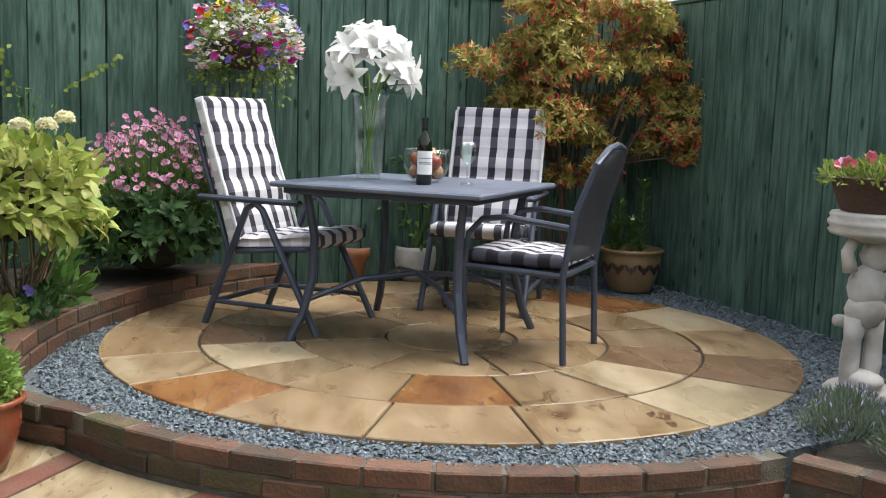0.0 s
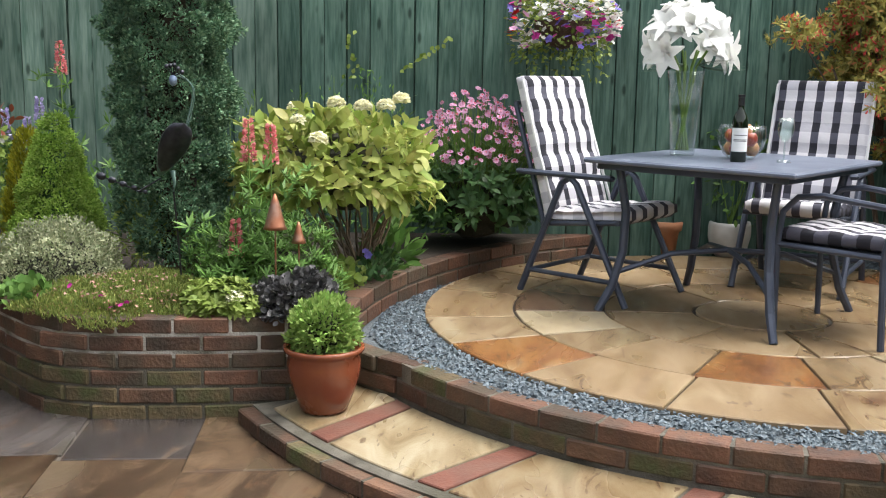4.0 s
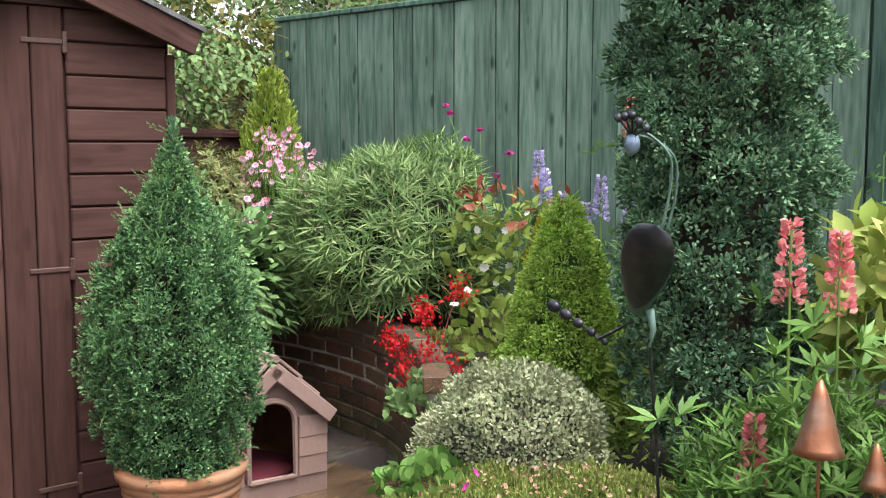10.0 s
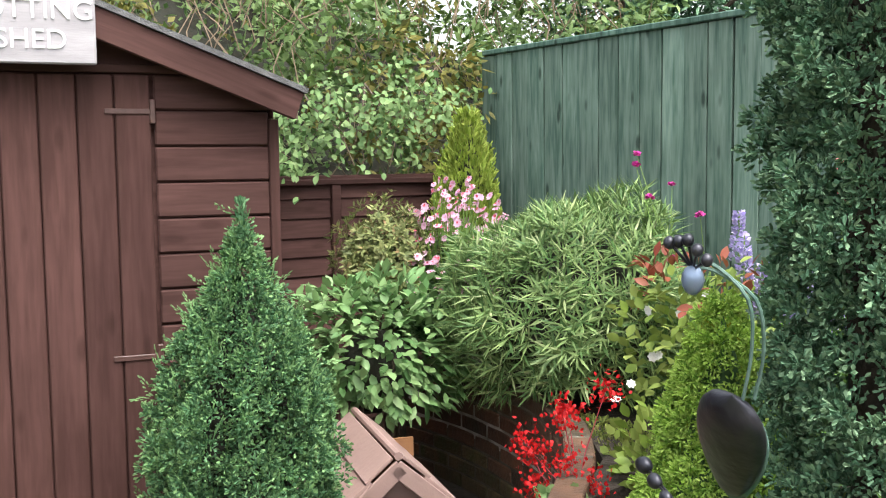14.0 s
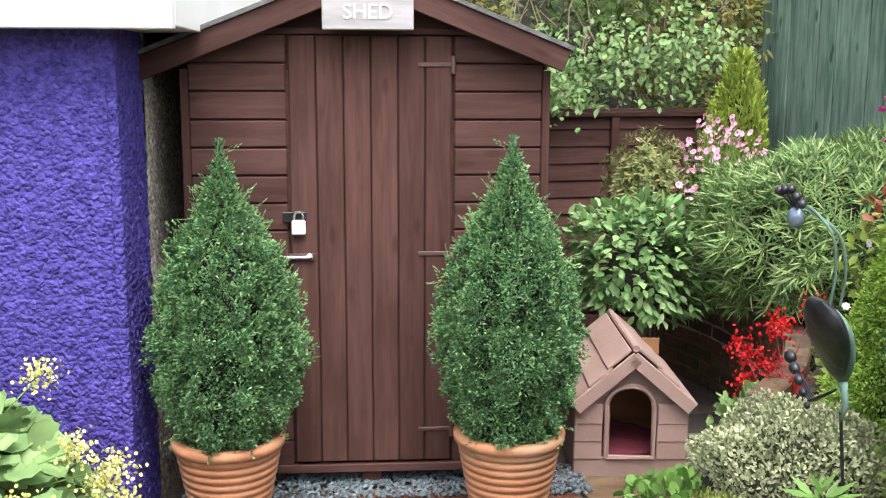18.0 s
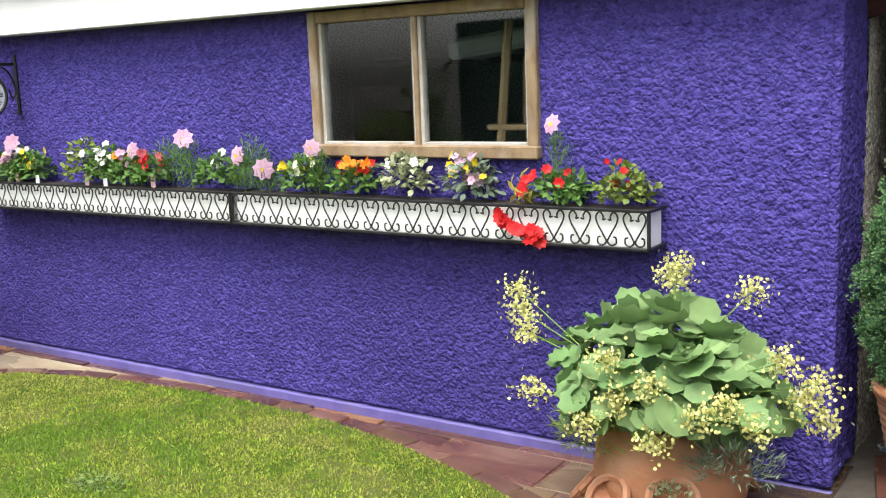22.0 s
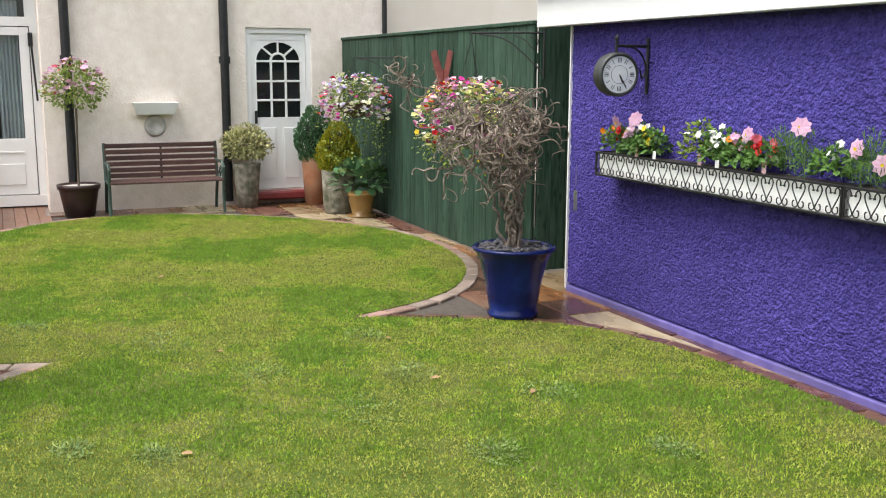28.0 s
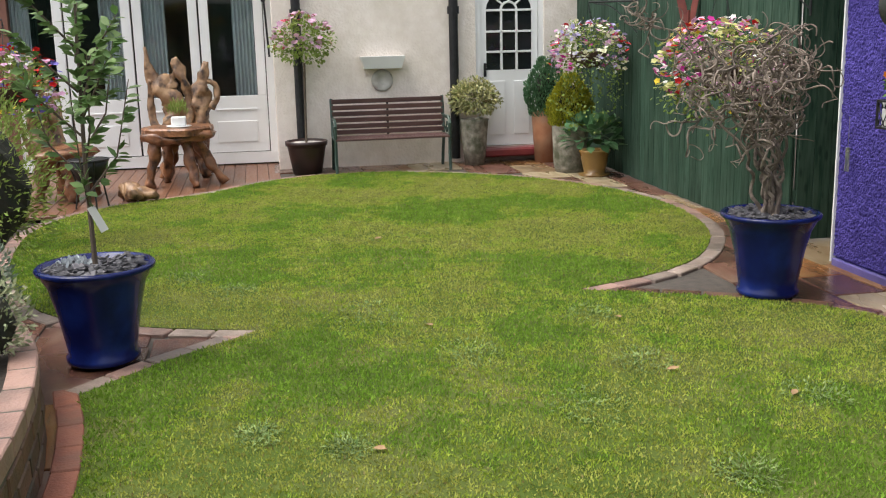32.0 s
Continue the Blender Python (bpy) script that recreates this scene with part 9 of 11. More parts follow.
stems(ROSEB, STEMGREEN, [(2.95, 0.3, 0.5)] * 10, [tuple(np.array((2.95, 0.3, 1.05)) + RS.normal(0, 0.12, 3)) for _ in range(10)], 0.004, 0.06)
KNAU = plant("thin_stemmed_scabious", "magenta button flowers on thin tall stems", "flower")
tips = [(2.94, 0.61, 1.46), (3.0, 0.8, 1.58), (3.05, 0.45, 1.4), (3.02, 0.5, 1.3), (2.9, 0.4, 1.25), (3.1, 0.7, 1.5), (3.1, 0.95, 1.62)]
stems(KNAU, STEMGREEN, [(3.05, 0.55, 0.7)] * len(tips), tips, 0.002, 0.08)
for c in tips:
    flowers(KNAU, P_MAG, np.array(c) + sphere_dirs(16, -0.4) * 0.012, 0.01, 5, name="flower")

SHR = plant("broad_leaved_shrub", "glossy broad-leaved green shrub behind the kennel", "shrub")
P, D = mound(1500, (2.12, 1.38, 0.8), (0.36, 0.3, 0.34), 35, -0.6, 0.2, 3, 0.4)
foliage(SHR, leaf("fresh_green_leaf", (0.09, 0.19, 0.065), (0.22, 0.34, 0.14), 0.3, 0.4, 0.25), P, jitter(D * 0.8 + np.array([0, 0, -0.3]), 0.4), jitter(UP + D, 0.3), RS.uniform(0.05, 0.085, len(P)), RS.uniform(0.025, 0.042, len(P)), "oval")
core(SHR, (2.12, 1.4, 0.72), (0.15, 0.13, 0.18), 3, DARKCORE)
stems(SHR, BARK, [(2.12, 1.4, 0.0)] * 6, [(2.12 + 0.15 * math.cos(i), 1.4 + 0.12 * math.sin(i), 0.8) for i in range(6)], 0.009, 0.05)
ACER = plant("bronze_acer", "small bronze-green feathery acer by the low fence", "shrub")
P, D = mound(1800, (2.28, 1.74, 1.12), (0.21, 0.17, 0.28), 36, -0.6, 0.35, 3.5, 0.5)
rosettes(ACER, L_ACER, P, unit(D + UP * 0.3), 4, 0.04, 0.3)
stems(ACER, BARK, [(2.3, 1.75, 0.0)] * 5, [(2.3 + 0.12 * math.cos(i * 1.3), 1.73 + 0.1 * math.sin(i * 1.3), 1.1) for i in range(5)], 0.01, 0.05)
THU = plant("golden_thuja", "narrow yellow-green thuja at the fence corner", "shrub")
P, D = column(5200, (2.92, 2.28), 0.9, 1.84, lambda t: 0.15 * math.sin(math.pi * min(0.95, 0.3 + t * 0.66)) + 0.015, 37, 0.25, 5)
foliage(THU, leaf("golden_thuja_leaf", (0.19, 0.28, 0.04), (0.36, 0.43, 0.09), 0.25, 0.5, 0.25), P, jitter(D * 0.35 + UP, 0.3), jitter(D, 0.6), RS.uniform(0.03, 0.06, len(P)), 0.014, "tuft")
core(THU, (2.92, 2.28, 1.3), (0.09, 0.09, 0.42), 4, DARKCORE)

VIO = plant("violet_pansy", "single violet pansy at the foot of the hydrangea", "flower")
flowers(VIO, P_BLUE, [(2.62, -1.98, 0.6), (2.6, -2.0, 0.585)], 0.022, 6, (-0.8, -0.3, 0.4))
foliage(VIO, L_MID, np.array((2.63, -1.97, 0.46)) + RS.normal(0, 0.03, (40, 3)), jitter(np.tile(UP, (40, 1)), 0.6), RS.normal(size=(40, 3)), 0.05, 0.02, "oval")

# ---- shrubs and trees beyond the fences ----
HEDGE = plant("wild_hedge", "tangled wild shrubs and climbers beyond the low fence", "hedge", kind="stuff")
n = 4200
xs, ys = RS.uniform(-1.6, 5.2, n), 3.0 + 2.4 * RS.rand(n) ** 1.4
top = 2.55 + 0.5 * np.sin(xs * 1.9 + 0.5) + 0.35 * np.sin(xs * 4.3 + ys) + 0.5 * (ys - 3.0)
zs = 0.6 + (top - 0.6) * RS.rand(n) ** 0.6
P = np.stack([xs, ys + 0.3 * np.sin(xs * 3 + zs * 4), zs], 1)
P = P[np.sin(xs * 5.1 + zs * 3.3) + np.sin(zs * 6.7 - xs * 2.9 + ys * 3) + RS.normal(0, 0.6, n) > -0.1]
kindof = np.sin(P[:, 0] * 3.1 + 1.0) + np.sin(P[:, 2] * 4.3 + P[:, 0]) + RS.normal(0, 0.7, len(P))
L_HEDGE = leaf("hedge_leaf", (0.03, 0.066, 0.015), (0.1, 0.16, 0.04), 0.3, 0.5, 0.25)
L_HEDGE_PALE = leaf("pale_hedge_leaf", (0.08, 0.155, 0.048), (0.21, 0.295, 0.115), 0.25, 0.5, 0.3)
L_HEDGE_OLD = leaf("yellowing_hedge_leaf", (0.075, 0.08, 0.017), (0.19, 0.175, 0.042), 0.3, 0.55, 0.25)
for nm, mat, sel in (("foliage", L_HEDGE, np.abs(kindof) <= 0.9), ("pale_foliage", L_HEDGE_PALE, kindof > 0.9), ("yellowing_foliage", L_HEDGE_OLD, kindof < -0.9)):
    C = P[sel]
    Q, A, N, t = clumps(C, np.tile([0, -0.8, 0.5], (len(C), 1)), 18, 0.2, 0.0)
    m = len(Q)
    foliage(HEDGE, mat, Q, unit(A + np.array([0, 0, -0.35])), jitter(np.tile([0, -0.7, 0.8], (m, 1)), 0.5), RS.uniform(0.045, 0.095, m), RS.uniform(0.022, 0.045, m), "blade", nm)
# Dark solid fill that stands in for shade deep in the hedge.
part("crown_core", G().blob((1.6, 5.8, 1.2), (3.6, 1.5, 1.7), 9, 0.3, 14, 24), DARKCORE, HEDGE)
g = G()
rnd = random.Random(19)
for i in range(220):
    x, y, z = rnd.uniform(1.2, 4.5), rnd.uniform(2.95, 3.8), rnd.uniform(1.9, 3.4)
    pts = [Vector((x, y, z))]
    for k in range(4):
        pts.append(pts[-1] + Vector((rnd.uniform(-0.14, 0.14), rnd.uniform(-0.08, 0.08), rnd.uniform(-0.22, -0.04))))
    g.tube(pts, 0.004, 4, False)
part("dry_tangle", g, PALE_TWIG, HEDGE, "dry tangled climber stems")
OVER = plant("overhanging_climber", "pale green climber hanging over the low fence", "plant")
CLIMB = leaf("pale_climber_leaf", (0.0814, 0.1628, 0.0518), (0.2072, 0.296, 0.1184), 0.2, 0.5, 0.25)
for cx, cy, cz in ((1.75, 2.2, 1.68), (2.1, 2.28, 1.8), (1.6, 2.1, 1.75), (2.5, 2.4, 1.82), (2.8, 2.55, 1.9)):
    P = np.stack([RS.normal(cx, 0.16, 300), RS.normal(cy, 0.05, 300), RS.normal(cz, 0.12, 300)], 1)
    foliage(OVER, CLIMB, P, jitter(np.tile([-0.2, -0.6, -0.5], (len(P), 1)), 0.5), jitter(np.tile([0, -0.6, 0.8], (len(P), 1)), 0.4), RS.uniform(0.032, 0.06, len(P)), RS.uniform(0.02, 0.033, len(P)), "oval", "trailing_spray_mass")
    stems(OVER, BARK, [(cx, cy + 0.3, cz + 0.2)] * 3, [(cx - 0.15, cy, cz - 0.1), (cx, cy, cz - 0.18), (cx + 0.15, cy, cz - 0.05)], 0.004, 0.05, "trailing_stem")


def tree(name, label, at, h, r, seed, n, mat, size, crown_h, needle=False):
    o = plant(name, label, "tree")
    part("trunk", G().tube([(at[0], at[1], 0), (at[0] + 0.1, at[1], h * 0.4), (at[0], at[1] + 0.1, h * 0.75)], [0.16, 0.12, 0.06], 10), BARK, o)
    for i in range(9):
        a = i * 2.4
        z = h * (0.4 + 0.04 * i)
        part("limb", G().tube([(at[0], at[1], z), (at[0] + r * 0.5 * math.cos(a), at[1] + r * 0.5 * math.sin(a), z + 0.4), (at[0] + r * 0.85 * math.cos(a), at[1] + r * 0.85 * math.sin(a), z + 0.6)], [0.05, 0.03, 0.012], 6), BARK, o)
    Ps, Ds = [], []
    for i in range(16):
        a, q = i * 2.4, math.sqrt((i + 0.5) / 16)
        c = (at[0] + r * q * 0.75 * math.cos(a), at[1] + r * q * 0.75 * math.sin(a), h - crown_h * (0.15 + 0.7 * ((i * 7) % 16) / 16))
        P, D = mound(n // 16, c, (r * 0.42, r * 0.42, crown_h * 0.24), seed + i, -0.9, 0.3, 2.5, 0.5)
        Ps.append(P)
        Ds.append(D)
    P, D = np.concatenate(Ps), np.concatenate(Ds)
    foliage(o, mat, P, jitter(D + np.array([0, 0, -0.3]), 0.6), jitter(UP + D, 0.6), RS.uniform(0.7, 1.2, len(P)) * size, RS.uniform(0.7, 1.2, len(P)) * size * (0.25 if needle else 0.6), "tuft" if needle else "blade", "crown")
    return o


tree("garden_tree", "dense broadleaf tree with yellowing leaves beyond the fence", (2.4, 7.2), 5.2, 1.9, 51, 36000, leaf("yellowing_tree_leaf", (0.0518, 0.0777, 0.0178), (0.1554, 0.1702, 0.0481), 0.4, 0.5, 0.3, c3=(0.222, 0.148, 0.0518)), 0.085, 3.6)
tree("garden_tree", "dense broadleaf tree beyond the garage", (-0.9, 7.6), 4.6, 1.5, 52, 14000, L_TREE, 0.12, 3.2)
tree("dark_conifer_tree", "dark blue-green conifer beyond the tall fence", (5.6, 4.6), 4.6, 1.2, 53, 14000, L_BLUE, 0.12, 3.4, True)

# ---- patio planting ----
FUC = plant("fuchsia_bush", "large bronze-green bush covered in small red flowers", "shrub")
Ps, Ds, twigs = [], [], []
for i, (dx, dy, dz, s) in enumerate(((0, 0, 0.3, 0.42), (-0.05, 0.5, 0.05, 0.36), (0.05, -0.5, 0.1, 0.4), (0.0, -0.75, 0.0, 0.25), (-0.1, 0.1, -0.1, 0.4), (0.0, -0.3, 0.4, 0.32), (0, 0.3, 0.38, 0.32), (-0.1, -0.6, -0.3, 0.22), (-0.1, 0.0, -0.42, 0.24))):
    for k, d in enumerate(sphere_dirs(7, -0.8)):
        c = np.array((4.22 + dx, -5.0 + dy, 1.62 + dz)) + d * s * np.array((0.6, 0.78, 0.7))
        r = s * RS.uniform(0.3, 0.46)
        P, D = mound(int(60 + 900 * r * r), c, (r, r, r * 0.75), 60 + i * 7 + k, -0.7, 0.35, 3, 0.55)
        Ps.append(P)
        Ds.append(D)
        twigs.append(tuple(c))
P, D = np.concatenate(Ps), np.concatenate(Ds)
rosettes(FUC, L_FUCH, P, unit(D + UP * 0.3), 6, 0.055, 0.3, "blade")
stems(FUC, BARK, [(4.3, -5.0 + 0.5 * (c[1] + 5.0), 1.15) for c in twigs], twigs, 0.005, 0.05, "twig")
sel = (RS.rand(len(P)) < 0.8) & (np.sin(P[:, 1] * 11 + P[:, 2] * 7) + np.sin(P[:, 2] * 13 - P[:, 1] * 5) > -0.5)
C = P[sel] + D[sel] * 0.03
foliage(FUC, leaf("rust_red_petal", (0.5, 0.055, 0.045), (0.66, 0.13, 0.1), 0.2, 0.5, 0.25), C, jitter(np.tile([0, 0, -1.0], (len(C), 1)), 0.7), RS.normal(size=(len(C), 3)), 0.036, 0.02, "tuft", "flower", "small drooping red flowers")
g = G()
rnd = random.Random(4)
for i in range(12):
    a = i * 0.9
    tx, ty = 4.22 + 0.25 * math.cos(a), -5.0 + 0.5 * math.sin(a)
    part("limb", G().tube([(4.35 + 0.05 * math.cos(a), -5.0 + 0.05 * math.sin(a), 0.3), (4.3 + 0.1 * math.cos(a), -5.0 + 0.2 * math.sin(a), 0.9), (tx, ty, 1.55)], [0.016, 0.012, 0.006], 6), BARK, FUC)

LP = plant("potted_lily_plant", "upright leafy lily stems in the stoneware pot", "plant")
for dx, dy, h in ((0.0, -0.06, 1.05), (0.03, 0.08, 0.9), (-0.04, 0.02, 0.8), (0.02, 0.12, 0.78)):
    n2 = 130
    t = RS.rand(n2)
    C = np.stack([4.12 + dx + 0 * t, -5.38 + dy + 0 * t, 0.56 + t * (h - 0.56)], 1)
    a = RS.uniform(0, 6.28, n2)
    foliage(LP, L_MID, C, np.stack([np.cos(a), np.sin(a), 0.6 + 0 * a], 1), np.tile(UP, (n2, 1)), 0.075, 0.014)
    stems(LP, STEMGREEN, [(4.12 + dx, -5.38 + dy, 0.54)], [(4.12 + dx, -5.38 + dy, h)], 0.004, 0.01, "stem")
    flowers(LP, P_CREAM, [(4.12 + dx, -5.38 + dy, h)], 0.014, 5, name="bud")
WP = plant("potted_green_plant", "leafy green plant growing in the white pot", "plant")
P, D = mound(260, (4.5, -4.02, 0.85), (0.16, 0.2, 0.36), 71, -0.8, 0.3, 3, 0.6)
foliage(WP, L_MID, P, jitter(D, 0.6), jitter(UP + D, 0.5), 0.055, 0.028, "oval")
stems(WP, STEMGREEN, [(4.5, -4.02, 0.52)] * 7, [(4.5 + 0.1 * math.cos(i), -4.02 + 0.13 * math.sin(i), 1.0) for i in range(7)], 0.004, 0.03)
BOXP = plant("box_bush", "small round yellow-green box bush in the glazed pot", "shrub")
P, D = mound(3000, (1.455, -2.06, 0.5), (0.125, 0.125, 0.12), 72, -0.75, 0.2, 5, 0.35)
foliage(BOXP, leaf("pale_edged_box_leaf", (0.13, 0.25, 0.045), (0.33, 0.45, 0.13), 0.25, 0.45, 0.25), P, jitter(D + UP * 0.4, 0.5), jitter(D, 0.6), RS.uniform(0.02, 0.034, len(P)), RS.uniform(0.009, 0.014, len(P)), "oval")
core(BOXP, (1.455, -2.06, 0.5), (0.09, 0.09, 0.09), 3, DARKCORE)
part("stem", G().tube([(1.455, -2.06, 0.39), (1.455, -2.06, 0.5)], 0.012, 8), BARK, BOXP)


def basket(name, label, c, r, seed, trail=0.2, mix=((P_WHITE, 60), (P_PINK, 30), (P_MAG, 22), (P_RED, 14), (P_YEL, 14), (P_BLUE, 22)), bracket=None, hang=0.42):
    o = thing(name, label, "hanging basket", c, group="hanging baskets")
    part("bowl", G().lathe([(0.0, -0.16), (0.1, -0.14), (0.17, -0.05), (0.18, 0.0), (0.16, 0.0)], 20), WICKER, o)
    P, D = mound(1300, (0, 0, 0), (r * 0.92, r * 0.92, r * 0.72), seed, -0.75, 0.3, 3, 0.5)
    P[:, 2] -= trail * RS.rand(len(P)) ** 2 * (P[:, 2] < 0)
    foliage(o, L_LIME, P, jitter(D, 0.7), jitter(UP + D, 0.6), RS.uniform(0.02, 0.045, len(P)), RS.uniform(0.014, 0.026, len(P)), "oval")
    off = seed
    for k, (mat, few) in enumerate(mix):
        n2 = few * 2
        D2 = sphere_dirs(n2 * 3, -0.6)
        w = np.sin(D2 @ np.array([2.3 + k, 1.7 - k * 0.6, 2.9]) + k * 1.9 + off)
        D2 = D2[np.argsort(-w)[:n2]]
        C = D2 * np.array([r, r, r * 0.8]) * RS.uniform(0.92, 1.12, (n2, 1))
        flowers(o, mat, C, 0.029 if k else 0.019, 5, None, "flower", cup=0.3)
    g = G()
    for k in range(3):
        a = k * 2.1
        g.tube([(0.17 * math.cos(a), 0.17 * math.sin(a), 0.0), (0, 0, hang)], 0.003, 4)
    part("chain_set", g, IRON, o)
    if bracket:
        bx, by = bracket
        g = G().tube([(0, 0, hang), (0, 0, hang + 0.04), (bx, by, hang + 0.04)], 0.008, 6).tube([(bx, by, hang + 0.08), (bx, by, hang - 0.3)], 0.009, 6)
        g.tube(smooth_path([(bx * 0.1, by * 0.1, hang + 0.03), (bx * 0.5, by * 0.5, hang - 0.02), (bx, by, hang - 0.26)], 5), 0.006, 5)
        g.tube(smooth_path([(bx * 0.6, by * 0.6, hang + 0.02), (bx * 0.75, by * 0.75, hang - 0.02), (bx * 0.85, by * 0.85, hang - 0.08), (bx * 0.92, by * 0.92, hang - 0.02), (bx * 0.8, by * 0.8, hang + 0.01)], 4), 0.004, 5)
        part("bracket", g, IRON, o, "scrolled black iron bracket")
    return o


basket("hanging_basket", "hanging basket overflowing with white, pink and purple flowers", (3.97, -2.9, 1.8), 0.31, 3, 0.2,
       ((P_WHITE, 160), (P_MAG, 26), (P_BLUE, 30), (P_RED, 14), (P_YEL, 12), (P_WHITE, 22), (P_PINK, 18)), (0.3, 0.06))
basket("hanging_basket", "hanging basket of pink, white and yellow petunias on the fence", (-6.35, -0.34, 1.17), 0.4, 5, 0.22,
       ((P_WHITE, 50), (P_PINK, 44), (P_MUSTARD, 80), (P_MAG, 40), (P_RED, 22), (P_PALE, 40), (P_YEL, 10)), (0.34, 0.44), 0.63)
basket("hanging_basket", "hanging basket of white, pink and lilac flowers by the house", (-9.35, -0.28, 1.22), 0.36, 7, 0.6,
       ((P_WHITE, 60), (P_PINK, 40), (P_LILAC, 36), (P_MAG, 24), (P_CREAM, 30), (P_RED, 14)), (0.3, 0.38))
basket("hanging_basket", "hanging basket of petunias in red, white and violet", (-7.4, -5.12, 1.14), 0.34, 9, 0.25,
       ((P_WHITE, 50), (P_RED, 36), (P_BLUE, 40), (P_PINK, 26), (P_YEL, 12)), (0.0, -0.4))
POLE = thing("basket_pole", "dark wooden post carrying a hanging basket", "post", (-7.4, -5.56, 0.0))
part("post", G().box((-0.035, -0.035, 0), (0.035, 0.035, 1.66), 0.006), BROWN, POLE)

PAN = plant("pansies", "pansies and trailing leaves in the wicker basket", "flower")
P, D = mound(800, (1.6, -5.42, 1.22), (0.18, 0.18, 0.08), 81, -0.2, 0.25, 3, 0.4)
foliage(PAN, L_LIME, P, jitter(D + UP * 0.5, 0.6), jitter(UP + D, 0.5), 0.035, 0.014, "oval")
D2 = sphere_dirs(16, 0.1)
flowers(PAN, P_ROSE, np.array((1.6, -5.42, 1.25)) + D2[:8] * np.array([0.16, 0.16, 0.08]), 0.024, 5, (-0.9, 0.3, 0.3), "flower")
flowers(PAN, P_PINK, np.array((1.6, -5.42, 1.25)) + D2[8:] * np.array([0.16, 0.16, 0.08]), 0.02, 5, (-0.9, 0.3, 0.3), "flower")
for i, (lx, ly, s) in enumerate(((1.12, -5.06, 1.0), (0.85, -5.2, 1.1), (1.3, -5.18, 0.8), (0.5, -5.35, 1.2))):
    o = plant("lavender", "wispy grey-green lavender with pale lilac spikes", "shrub", "lavender clumps")
    P, D = mound(900, (lx, ly, 0.34), (0.15 * s, 0.15 * s, 0.12 * s), 82 + i, -0.1, 0.2, 3, 0.6)
    foliage(o, L_GREY, P, jitter(D * 0.6 + UP, 0.35), jitter(D, 0.8), 0.045, 0.006)
    C = np.array((lx, ly, 0.35)) + sphere_dirs(70, 0.3)[:26] * np.array([0.17, 0.17, 0.16]) * s
    foliage(o, P_LILAC, C, jitter(np.tile(UP, (26, 1)), 0.4), RS.normal(size=(26, 3)), 0.022, 0.008, "tuft", "flower_spike_mass")["kind"] = "stuff"

# ---- lady's mantle on the planter ----
ALC = plant("ladys_mantle", "large scalloped soft green leaves with yellow-green froth", "plant")
P, D = mound(420, (-0.42, -0.47, 0.47), (0.43, 0.38, 0.31), 91, -0.15, 0.12, 2.5, 0.55)
TD = np.stack([D[:, 0] * D[:, 2], D[:, 1] * D[:, 2], -(D[:, 0] ** 2 + D[:, 1] ** 2)], 1) + D * 0.25
LV = leaf_mesh("foliage", L_ALCH, P - D * 0.03 - TD * 0.05, jitter(TD, 0.5), jitter(D + UP * 0.45, 0.36), RS.uniform(0.07, 0.135, len(P)), RS.uniform(0.08, 0.15, len(P)), "scallop")
part("foliage", LV, None, ALC)
core(ALC, (-0.42, -0.47, 0.46), (0.2, 0.2, 0.2), 3, L_DARK)
cl = [(-0.95, -0.5, 0.72), (-0.9, -0.55, 0.66), (-0.98, -0.45, 0.78), (-0.4, -0.42, 0.9), (-0.42, -0.4, 0.86), (-0.15, -0.42, 0.84), (-0.35, -0.8, 0.6), (-0.45, -0.82, 0.55), (-0.5, -0.78, 0.66), (-0.2, -0.78, 0.52), (-0.12, -0.75, 0.56), (-0.05, -0.72, 0.5), (0.06, -0.6, 0.56), (0.12, -0.58, 0.5), (0.1, -0.6, 0.62), (-0.55, -0.82, 0.46), (-0.32, -0.84, 0.45), (-0.8, -0.7, 0.5), (0.0, -0.62, 0.68)]
C = np.concatenate([np.array(c) + RS.normal(0, 1, (150, 3)) * np.array([0.03, 0.023, 0.025]) for c in cl])
foliage(ALC, P_MUSTARD, C, jitter(np.tile(UP, (len(C), 1)), 1.0), RS.normal(size=(len(C), 3)), 0.0125, 0.0125, "disc", "flower_froth", "yellow-green flower sprays")
stems(ALC, STEMGREEN, [(-0.42, -0.5, 0.45)] * len(cl), cl, 0.003, 0.05)
patch_plant("trailing_grass", "pale grassy leaves hanging from a planter pocket", (-0.58, -0.72, 0.36), (0.09, 0.05, 0.16), L_LIME, 160, 0.09, 0.06, "blade", 92)
patch_plant("grey_santolina", "grey needle-leaved plant in a planter pocket", (-0.12, -0.68, 0.33), (0.13, 0.08, 0.12), L_GREY, 700, 0.035, 0.14, "blade", 93)
patch_plant("grey_santolina", "grey needle-leaved plant in a planter pocket", (-0.7, -0.5, 0.28), (0.1, 0.1, 0.14), L_GREY, 500, 0.035, 0.14, "blade", 94)
patch_plant("houseleek", "small pale rosette plant in the front pocket", (-0.3, -0.74, 0.24), (0.06, 0.03, 0.05), L_VARI, 120, 0.02, 0.5, "oval", 95)

